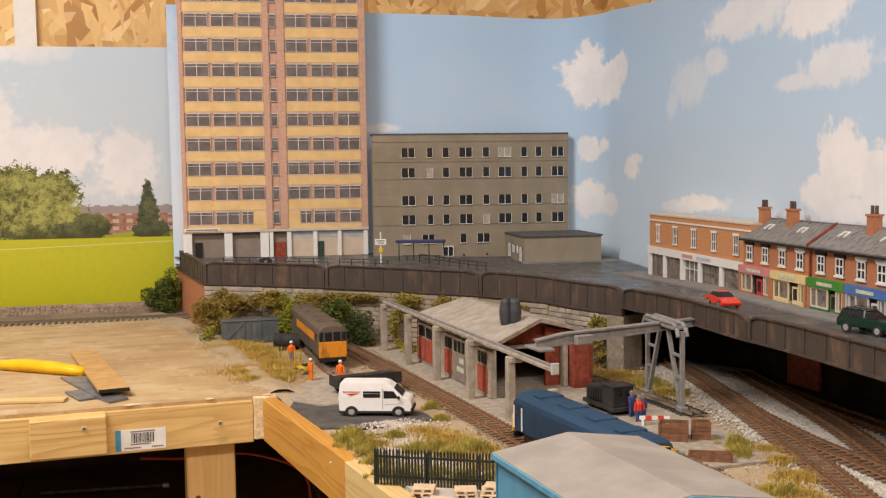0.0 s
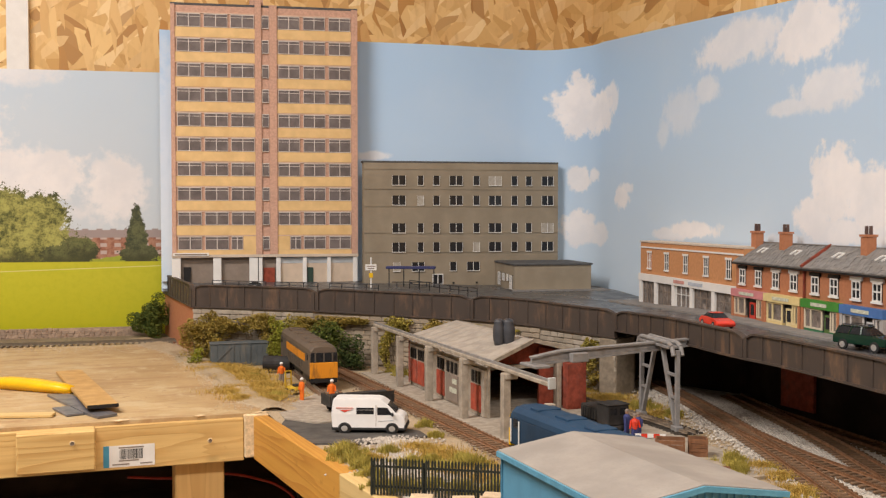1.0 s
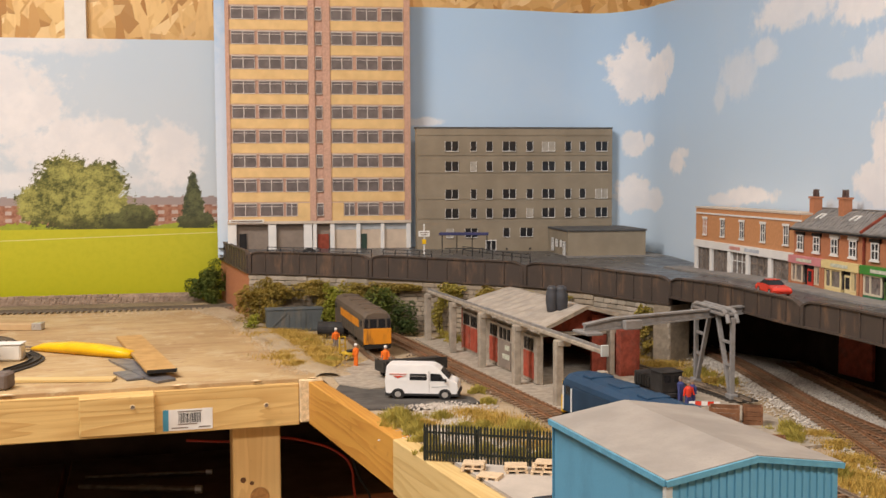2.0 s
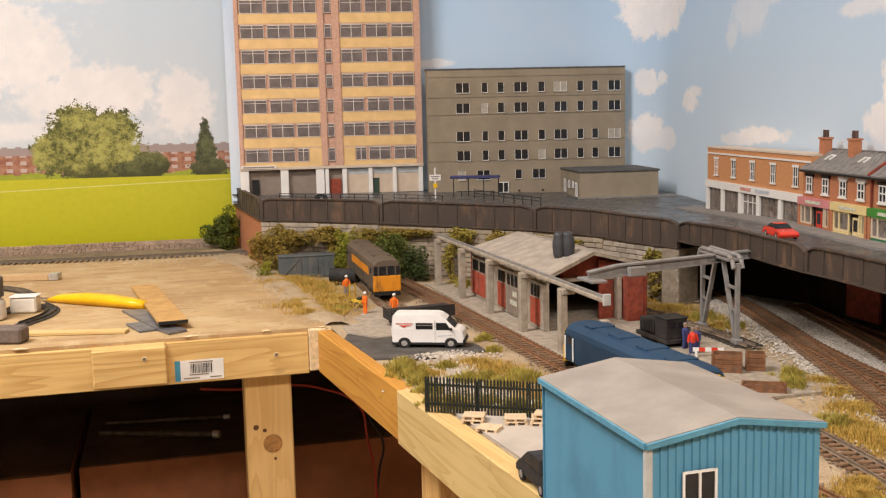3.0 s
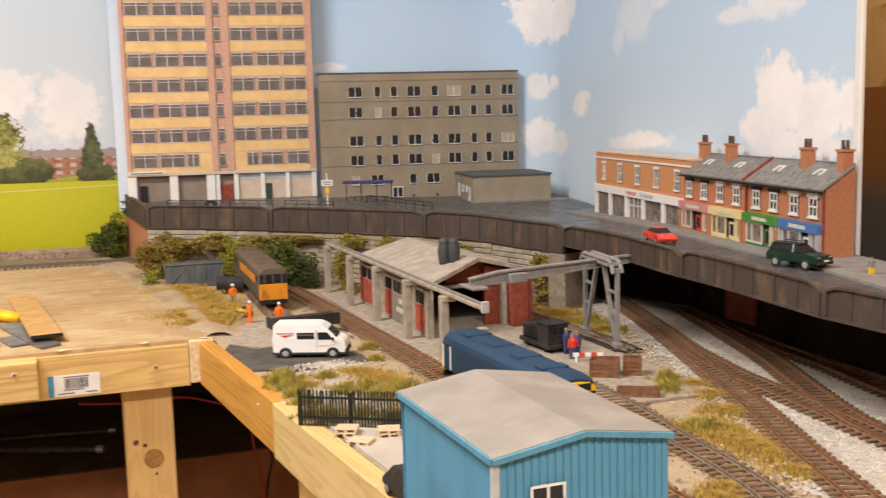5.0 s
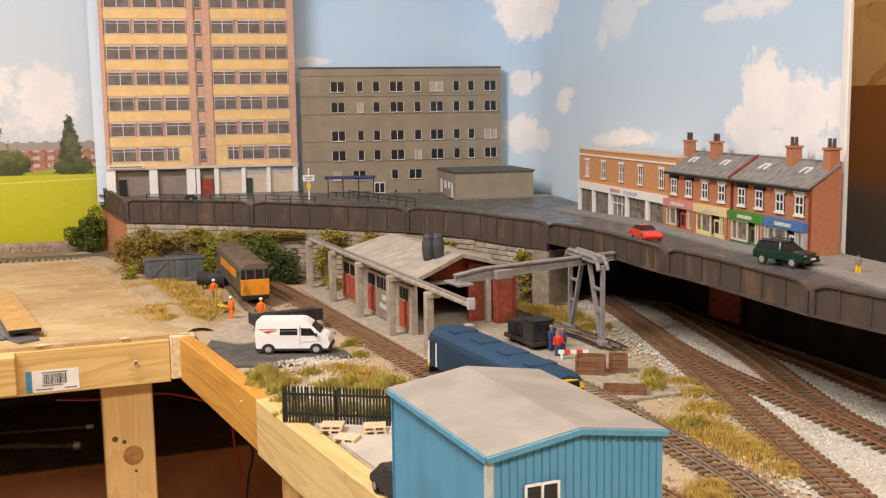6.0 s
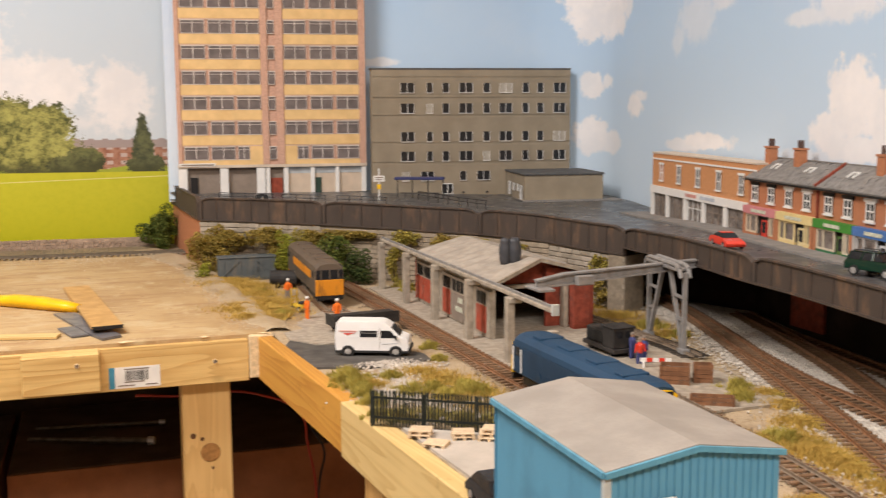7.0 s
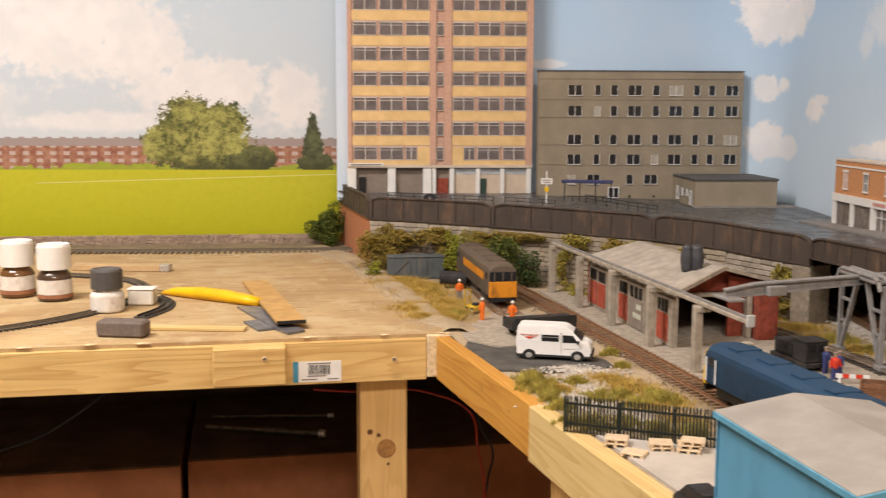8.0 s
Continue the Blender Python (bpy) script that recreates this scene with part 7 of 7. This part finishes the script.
def stop_sign():
    x, y = -0.438, 1.572
    ob = thing("bus_stop_sign", pose(x, y, street_z(x, y), 0, 0, 16), "tall white post with white sign board and yellow plate", "sign")
    t = bmesh.new()
    tube(t, (0, 0, -0.001), (0, 0, 0.047), 0.0013, 0.0011, 8)
    part("post", t, M["white"], ob)
    s = part("sign_board", cube(-0.0085, 0.0085, -0.0022, -0.0014, 0.0275, 0.0365, 0.0003), M["white"], ob)
    part("lettering", cube(-0.0065, 0.0065, -0.0026, -0.0023, 0.0330, 0.0345), M["dim"], s, "dark bars of lettering")
    part("lettering", cube(-0.0050, 0.0050, -0.0026, -0.0023, 0.0298, 0.0312), M["dim"], s)
    part("plate", cube(-0.003, 0.003, -0.0024, -0.0015, 0.0165, 0.0235), M["cabyellow"], ob, "yellow plate")
    return ob


def shelter():
    x, y = -0.425, 1.612
    ob = thing("bus_shelter", pose(x, y, street_z(x, y) - 0.0005, 0, 0, 8), "open bus shelter with dark blue roof and thin posts", "shelter")
    part("roof", cube(0, 0.076, -0.010, 0.010, 0.0285, 0.0325, 0.0008), paint("navy_roof", (0.045, 0.05, 0.14), 0.5, 0.15, 80), ob)
    for px in (0.003, 0.026, 0.05, 0.073):
        t = bmesh.new()
        tube(t, (px, 0.007, 0), (px, 0.007, 0.0284), 0.0008, None, 6)
        part("post", t, M["railblack"], ob)
    part("bench", cube(0.008, 0.068, 0.003, 0.0062, 0.007, 0.0083), M["railblack"], ob)
    for px in (0.015, 0.061):
        part("bench_leg", cube(px, px + 0.0012, 0.004, 0.0055, 0, 0.0069), M["railblack"], ob)
    return ob


stop_sign()
shelter()
bike = thing("motorcycle", pose(-0.612, 1.54, street_z(-0.612, 1.54), 0, 0, 10), "tiny dark motorcycle parked at the railing", "motorcycle")
for x in (-0.006, 0.006):
    t = bmesh.new()
    tube(t, (x, -0.0006, 0.0042), (x, 0.0006, 0.0042), 0.0042, None, 14)
    part("wheel", t, M["tyre"], bike)
part("frame", cube(-0.005, 0.005, -0.0012, 0.0012, 0.0055, 0.0098, 0.0006), M["shuntblack"], bike)
t = bmesh.new()
bar(t, (0.0055, -0.004, 0.0115), (0.0055, 0.004, 0.0115), 0.0006, 0.0006)
bar(t, (0.006, 0, 0.004), (0.0052, 0, 0.0117), 0.0008, 0.0008)
part("handlebar", t, M["hub"], bike)


def pavement(pts, inner, h, label):
    bm = bmesh.new()
    rows = []
    for (x0, y0), (x1, y1) in zip(pts, inner):
        a, b = MR @ Vector((x0, y0, 0)), MR @ Vector((x1, y1, 0))
        rows.append([bm.verts.new((p.x, p.y, street_z(p.x, p.y) + dz)) for p, dz in ((a, -0.004), (a, h), (b, h))])
    for r, q in zip(rows, rows[1:]):
        for k in (0, 1):
            bm.faces.new((r[k], q[k], q[k + 1], r[k + 1]))
    ob = part("pavement", bm, M["pave"], kind="structure")
    return tagged(ob, label, "pavement")


ys = [1.46 - 0.05 * i for i in range(19)]
pavement([(0.562 - 0.02 * max(0, 1.0 - y), y) for y in ys], [(0.628, y) for y in ys], 0.0022, "grey paved footway with raised kerb before the shops")
xs = [0.46 + 0.02 * i for i in range(9)]
pavement([(x, 1.612) for x in xs], [(x, 1.66) for x in xs], 0.0015, "narrow grey footway round the annex")

# grey-brown lower panel on the side wall past the sky sheet
def grey_foot_board():
    """Orange-brown board whose lower part turns dull grey."""
    n = Nodes("grey_foot_board")
    z = n.math("ADD", n.sep(n.obj)[2], n.math("MULTIPLY", n.math("SUBTRACT", n.noise(9, 4), 0.5), 0.03))
    col = n.mix(n.step(n.noise(20, 4), 0.4, 0.7, 0, 0.3), (0.37, 0.155, 0.045), (0.29, 0.115, 0.035))
    col = n.mix(n.step(z, 0.125, 0.175, 1, 0), col, (0.16, 0.135, 0.11))
    return n.done(col, 0.6, 0, 0.3)


tagged(part("wall_board", cube(0.686, 0.6978, -0.4, 1.05, -0.1, 0.243), grey_foot_board(), m=MR.copy(), kind="structure"), "smooth orange-brown board on the side wall, grey below", "wall")

# ---------------------------------------------------------------- ballast bed beside the bridge
bed = bmesh.new()
edge_l = [(-0.055, 1.36), (-0.015, 1.25), (0.038, 1.10), (0.075, 0.97), (0.115, 0.80), (0.14, 0.70), (0.19, 0.56), (0.22, 0.42)]
rows = []
for i, (x, y) in enumerate(edge_l):
    line = []
    for k in range(14):
        px = x + 0.34 * k / 13 + 0.006 * noise.noise((i * 1.7, k * 0.9, 2))
        py = y + 0.16 * k / 13
        line.append(bed.verts.new((px, py, (0.0007 if k else -0.002) + 0.0005 * noise.noise((px * 60, py * 60, 7)))))
    rows.append(line)
for a, b in zip(rows, rows[1:]):
    for k in range(13):
        bed.faces.new((a[k], b[k], b[k + 1], a[k + 1]))
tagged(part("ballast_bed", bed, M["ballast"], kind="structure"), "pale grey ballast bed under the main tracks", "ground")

# ---------------------------------------------------------------- low stone wall and verge at the field
M["drystone"] = paint("dry_stone", (0.46, 0.34, 0.25), 0.95, 0.3, 200, (0.25, 0.18, 0.13), 0.4, pieces=0.45)
A, B = Vector((-1.42, 1.372)), Vector((-0.865, 1.665))
lw = thing("dry_stone_wall", pose(A.x, A.y, 0, 0, 0, math.degrees(math.atan2(B.y - A.y, B.x - A.x))), "low weathered dry stone wall along the field", "wall")
LWL = (B - A).length
part("core", cube(0, LWL, 0.002, 0.010, -0.004, 0.0185), M["drystone"], lw)
STONES = []
for k in range(6):
    bm = cube(-0.5, 0.5, -0.5, 0.5, -0.5, 0.5, 0.12)
    for v in bm.verts:
        v.co += Vector((random.uniform(-.06, .06), random.uniform(-.06, .06), random.uniform(-.06, .06)))
    me = finish(bm)
    STONES.append(me)


def stone_set(mat):
    out = []
    for me in STONES:
        c = me.copy()
        c.materials.append(mat)
        out.append(c)
    return out


DRY = stone_set(M["drystone"])
count = 0
for row in range(4):
    x = random.uniform(0, 0.004)
    while x < LWL and count < 290:
        l = random.uniform(0.005, 0.011)
        part("stone", random.choice(DRY), None, lw, m=pose(x + l / 2, 0.0035, 0.003 + row * 0.0046, random.uniform(-6, 6), random.uniform(-6, 6), random.uniform(-8, 8)) @ Matrix.Diagonal((l, 0.007, random.uniform(0.0042, 0.0058), 1)))
        x += l * 1.02
        count += 1
verge = bmesh.new()
prism(verge, [(-1.5, 1.30), (-0.70, 1.66), (-0.70, 1.75), (-0.90, 1.70), (-1.5, 1.39)], "z", -0.006, 0.0038)
tagged(part("verge", verge, ground_mat("drab_verge", (0.27, 0.21, 0.14), (0.33, 0.26, 0.17), (0.18, 0.15, 0.08)), kind="structure"), "drab earth verge carrying the back track", "ground")

# ---------------------------------------------------------------- things left on the bare board
TOP = 0.0036


def jar(x, y, r, h, cap_h, glass, cap, capr, label, bands):
    ob = thing("paint_jar", pose(x, y, TOP, 0, 0, 35), label, "jar", "paint jars on the table")
    bm = bmesh.new()
    lathe(bm, [(r * 0.88, 0), (r, h * 0.05), (r, h * 0.72), (r * 0.9, h * 0.86), (r * 0.74, h * 0.93), (r * 0.74, h)], 28)
    body = part("jar", bm, glass, ob, smooth=True)
    for z0, z1, k, m in bands:
        b = bmesh.new()
        lathe(b, [(r * k, h * z0), (r * k, h * z1)], 28)
        part("paper_label", b, m, body, "printed paper label")
    c = bmesh.new()
    lathe(c, [(capr, h * 1.002), (capr, h + cap_h * 0.9), (capr * 0.94, h + cap_h), (capr * 0.8, h + cap_h * 0.985), (capr * 0.78, h + cap_h * 0.96)], 28)
    part("lid", c, cap, ob, "ribbed screw lid")
    return ob


M["jarbrown"] = paint("rusty_paint_glass", (0.16, 0.075, 0.025), 0.12, 0.2, 40, None, 0, 0, 0.6)
M["jardark"] = paint("umber_paint_glass", (0.085, 0.05, 0.03), 0.12, 0.2, 40, None, 0, 0, 0.6)
M["capwhite"] = paint("white_lid", (0.80, 0.78, 0.74), 0.4, 0.06, 80, None, 0)
M["capgrey"] = paint("dark_grey_lid", (0.085, 0.08, 0.078), 0.5, 0.1, 80, None, 0)
M["paper"] = paint("paper_label", (0.72, 0.68, 0.62), 0.7, 0.12, 120, (0.5, 0.4, 0.34), 0)
M["paperbrown"] = paint("brown_label", (0.33, 0.14, 0.07), 0.7, 0.2, 100, None, 0)
jar(-0.968, 1.064, 0.0205, 0.038, 0.031, M["jarbrown"], M["capwhite"], 0.0200, "glass jar of rust paint with white lid", ((0.25, 0.70, 1.01, M["paper"]), (0.12, 0.24, 1.01, M["paperbrown"])))
jar(-0.909, 1.062, 0.0203, 0.038, 0.030, M["jardark"], M["capwhite"], 0.0198, "glass jar of dark brown paint with white lid", ((0.22, 0.68, 1.01, M["paper"]), (0.10, 0.21, 1.01, M["paperbrown"])))
jar(-0.803, 1.026, 0.0188, 0.0265, 0.0225, M["paper"], M["capgrey"], 0.0178, "short white jar with dark grey lid", ((0.1, 0.7, 1.01, M["paper"]),))
tub = thing("plastic_tub", pose(-0.802, 1.06, TOP, 0, 0, 22), "small translucent white plastic tub", "tub")
part("body", cube(0, 0.030, 0, 0.022, 0.0, 0.0185, 0.002), paint("milky_plastic", (0.72, 0.68, 0.6), 0.4, 0.08, 60), tub)
part("rim", cube(-0.0008, 0.0308, -0.0008, 0.0228, 0.0187, 0.0200, 0.0006), M["capwhite"], tub)
er = thing("sanding_block", pose(-0.724, 0.908, TOP, 0, 0, 14), "dark grey-brown rubber sanding block", "block")
part("body", cube(0, 0.050, 0, 0.022, 0, 0.0165, 0.0022), paint("rubber_grey_brown", (0.16, 0.125, 0.105), 0.8, 0.15, 200), er)

M["kyellow"] = paint("knife_yellow", (0.85, 0.50, 0.01), 0.35, 0.12, 60, None, 0)
M["steel"] = paint("worn_steel", (0.22, 0.22, 0.24), 0.4, 0.2, 60, None, 0.1, 0.5)
saw = thing("yellow_knife", pose(-0.810, 1.142, TOP, 0, 0, -9), "yellow plastic handled trimming knife lying on the table", "knife")
bm = bmesh.new()
prof = [(0.0, 0.0045, 0.004), (0.02, 0.008, 0.010), (0.06, 0.0095, 0.0135), (0.10, 0.010, 0.0135), (0.135, 0.0095, 0.011), (0.153, 0.007, 0.0085)]
rings = []
for x, w, h in prof:
    rings.append([bm.verts.new((x, w * cy, 0.0003 + h * (0.5 + 0.5 * cz))) for cy, cz in ((-0.6, -1), (0.6, -1), (1, -0.3), (1, 0.5), (0.5, 1), (-0.5, 1), (-1, 0.5), (-1, -0.3))])
for a, b in zip(rings, rings[1:]):
    for i in range(8):
        bm.faces.new((a[i], a[(i + 1) % 8], b[(i + 1) % 8], b[i]))
bm.faces.new(rings[0][::-1])
bm.faces.new(rings[-1])
part("handle", bm, M["kyellow"], saw, "yellow moulded handle", smooth=True)
bm = bmesh.new()
prism(bm, [(-0.03, -0.001), (0.005, -0.004), (0.005, 0.004), (-0.03, 0.001)], "z", 0.003, 0.0042)
part("blade", bm, M["oldrail"], saw, "greenish worn blade")
sq = thing("try_square", pose(-0.661, 1.098, TOP, 0, 0, -41), "dark grey steel try square with a slim blade", "square")
bm = bmesh.new()
prism(bm, [(-0.01, -0.011), (0.0, 0.010), (0.150, 0.013), (0.155, -0.008), (0.12, -0.012)], "z", 0.0, 0.0024)
part("stock", bm, M["steel"], sq)
part("arm", cube(0.075, 0.125, -0.03, -0.0125, 0.0, 0.0022, 0.0004), M["steel"], sq)
pl = thing("wood_strip", pose(-0.7465, 1.2515, TOP, 0, 3.0, -51.5), "tan plywood strip resting on the square", "strip")
part("strip", cube(0, 0.302, -0.0155, 0.0155, 0.001, 0.0046, 0.0004), paint("tan_ply", (0.52, 0.31, 0.11), 0.65, 0.15, 60), pl)
pl.matrix_basis = pose(-0.7465, 1.2515, TOP, 0, -1.0, -51.5)
part("edge", cube(0.3022, 0.3030, -0.0155, 0.0155, 0.001, 0.0046), M["black"], pl, "thin black end edge")
cs = thing("card_strip", pose(-0.711, 0.950, TOP, 0, 0, 18), "thin tan wood offcut lying on the table", "strip")
part("strip", cube(0, 0.118, 0, 0.016, 0, 0.003, 0.0003), M["pale_x"], cs)
bp = thing("wood_offcut", pose(-1.047, 1.252, TOP, 0, 0, 17.5), "long tan wood offcut with grey end", "strip")
part("strip", cube(0, 0.128, 0, 0.02, 0, 0.008, 0.0004), paint("tan_offcut", (0.55, 0.38, 0.2), 0.7, 0.12, 40), bp)
part("end_cap", cube(0.1285, 0.142, -0.001, 0.016, 0, 0.0095, 0.0006), M["hub"], bp)
track([(-1.10, 0.90 - 0.05), (-0.95, 0.838), (-0.86, 0.868), (-0.820, 0.94), (-0.808, 1.03), (-0.828, 1.12), (-0.876, 1.185), (-0.94, 1.212), (-1.02, 1.21)], TOP, "loose curve of black flexible model track", "grime", 0.006, sleeper_mesh(0.018, M["blacksleeper"]), 0.009)
track([(-0.741, 1.005), (-0.747, 1.05), (-0.767, 1.09), (-0.804, 1.118)], TOP, "short loose piece of black flexible track", "blacksleeper", 0.005, sleeper_mesh(0.018, M["blacksleeper"]), 0.009)

# label with its bars, screws on the beam
lab = thing("price_label", MB @ pose(-0.014, 0, 0.0042), "white paper barcode label stuck on the beam", "label")
part("paper", cube(-0.1455, -0.0965, -0.00135, -0.0011, -0.0460, -0.0245), M["capwhite"], lab)
part("blue_edge", cube(-0.1455, -0.1400, -0.0016, -0.0014, -0.0460, -0.0245), paint("label_blue", (0.07, 0.30, 0.45), 0.6, 0.1, 80), lab)
x = -0.130
while x < -0.108:
    w = random.choice((0.0004, 0.0007, 0.0011))
    part("bar", cube(x, x + w, -0.0016, -0.0014, -0.0385, -0.0285), M["black"], lab)
    x += w + random.choice((0.0004, 0.0007))
for a, b, z in ((-0.131, -0.107, -0.0275), (-0.131, -0.112, -0.0405), (-0.1105, -0.099, -0.0440), (-0.137, -0.121, -0.0440)):
    part("bar", cube(a, b, -0.0016, -0.0014, z, z + 0.0012), M["dim"], lab)
for x, z in ((-0.056, -0.0215), (-0.188, -0.010)):
    sc = thing("screw", MB @ pose(x, -0.0012 if x > -0.1 else -0.0262, z, 90), "countersunk screw head with torn wood fibres", "screw")
    b = bmesh.new()
    lathe(b, [(0.0026, -0.001), (0.0026, 0.0002), (0.0018, 0.0006)], 12)
    part("fibre_ring", b, M["endgrain"], sc)
    b = bmesh.new()
    lathe(b, [(0.0019, 0.0007), (0.0019, 0.0011), (0.0008, 0.0009)], 10)
    part("head", b, M["oldrail"], sc)

# ---------------------------------------------------------------- under the bench
def card_box(x0, x1, y0, z1, label):
    ob = thing("cardboard_box", MB.copy(), label, "box", "boxes under the bench")
    part("side", cube(x0, x1, y0, y0 + 0.28, -0.95, z1 - 0.002), M["card"], ob)
    # lid darker than its box: under-bench shade put into the colour
    part("lid", cube(x0 + 0.001, x1 - 0.001, y0 + 0.002, y0 + 0.279, z1 - 0.0018, z1, 0.0006), M["underbench"], ob, "box lid coloured dark for the shade under the bench")
    return ob


card_box(-0.86, -0.287, 0.20, -0.190, "large brown cardboard box stored under the bench")
card_box(-0.279, 0.24, 0.222, -0.192, "second brown cardboard box under the bench")
M["dullsteel"] = paint("tarnished_steel", (0.15, 0.125, 0.10), 0.45, 0.3, 120, (0.06, 0.045, 0.035), 0.1, 0.4)


def rod(x0, y0, x1, y1, r, label):
    """A turned metal rod with a thicker grip and a collar at its end."""
    L = math.dist((x0, y0), (x1, y1))
    ob = thing("metal_rod", MB @ pose(x0, y0, -0.1898 + r * 1.5, 0, 0, math.degrees(math.atan2(y1 - y0, x1 - x0))), label, "rod", "tools on the boxes")
    b = bmesh.new()
    tube(b, (0, 0, 0), (L * 0.5, 0, 0), r * 0.8, r, 10)
    part("shaft", b, M["dullsteel"], ob)
    b = bmesh.new()
    tube(b, (L * 0.5, 0, 0), (L * 0.53, 0, 0), r * 1.5, r * 1.5, 10)
    tube(b, (L * 0.53, 0, 0), (L * 0.95, 0, 0), r * 1.25, r * 1.1, 10)
    part("grip", b, M["dullsteel"], ob)
    b = bmesh.new()
    tube(b, (L * 0.95, 0, 0), (L, 0, 0), r * 1.7, r * 1.5, 10)
    part("collar", b, M["hub"], ob, "bright end collar")
    return ob


rod(-0.2609, 0.3351, -0.1081, 0.276, 0.0034, "long worn metal rod lying on the boxes")
rod(-0.255, 0.386, -0.09, 0.362, 0.0022, "thin tarnished rod lying on the boxes")


def cable(name, pts, r, mat, label):
    cu = bpy.data.curves.new(name, "CURVE")
    cu.dimensions, cu.bevel_depth, cu.bevel_resolution, cu.resolution_u = "3D", r, 2, 8
    sp = cu.splines.new("BEZIER")
    sp.bezier_points.add(len(pts) - 1)
    for p, q in zip(sp.bezier_points, pts):
        p.co = q
        p.handle_left_type = p.handle_right_type = "AUTO"
    cu.materials.append(mat)
    ob = new(name, cu)
    ob.matrix_basis = MB.copy()
    return tagged(ob, label, "cable")


M["wire"] = paint("red_wire", (0.35, 0.03, 0.015), 0.5, 0.1, 100)
cable("red_cable", [(-0.133, 0.1, -0.077), (-0.083, 0.1, -0.082), (-0.025, 0.1, -0.082), (0.008, 0.1, -0.0905), (0.034, 0.1, -0.102), (0.050, 0.1, -0.1185), (0.055, 0.1, -0.150), (0.063, 0.1, -0.193), (0.0645, 0.1, -0.221), (0.066, 0.1, -0.40)], 0.0014, M["wire"], "thin red cable drooping under the bench")
cable("black_cable", [(0.045, 0.12, -0.05), (0.063, 0.12, -0.136), (0.0786, 0.12, -0.169), (0.073, 0.12, -0.20), (0.069, 0.12, -0.236), (0.07, 0.12, -0.4)], 0.0014, M["black"], "thin black cable hanging under the bench")
cable("black_cable", [(-0.33, 0.2, -0.06), (-0.40, 0.2, -0.12), (-0.47, 0.2, -0.155), (-0.6, 0.2, -0.17)], 0.0016, M["black"], "thin black cable hanging under the bench")

M["stone_rest"] = island_mat("stone_grey_rest", ((0.30, 0.26, 0.20), (0.39, 0.335, 0.265), (0.44, 0.38, 0.31)))
# ---------------------------------------------------------------- single stones of the retaining wall
SET = stone_set(M["stone"])
rest = bmesh.new()
count = 0
for i in (5, 4, 3, 6, 2, 1):
    a, b = EDGE[i], EDGE[i + 1]
    d = b - a
    L = d.length
    ang = math.degrees(math.atan2(d.y, d.x))
    nrm = Vector((d.y, -d.x)).normalized()
    ztop = min(street_z(a.x, a.y), street_z(b.x, b.y)) - 0.0245
    rows = 10
    rh = (ztop - 0.001) / rows
    for r in range(rows):
        x = -random.uniform(0, 0.010)
        while x < L - 0.003:
            l = random.uniform(0.010, 0.019)
            x0, x1 = max(0, x), min(L, x + l)
            if x1 - x0 > 0.004:
                c = a + d.normalized() * ((x0 + x1) / 2) + nrm * 0.0002
                m = pose(c.x, c.y, 0.001 + rh * (r + 0.5), 0, random.uniform(-0.8, 0.8), ang + random.uniform(-1.5, 1.5)) @ Matrix.Diagonal((x1 - x0 - 0.0007, random.uniform(0.0022, 0.0038), rh - 0.0008, 1))
                if count < 295:
                    part("stone", random.choice(SET), None, stone_wall, m=m)
                else:
                    src = random.choice(SET)
                    old = len(rest.verts)
                    rest.from_mesh(src)
                    rest.verts.ensure_lookup_table()
                    for v in rest.verts[old:]:
                        v.co = m @ v.co
                count += 1
            x += l
part("stonework", rest, M["stone_rest"], stone_wall, kind="stuff")
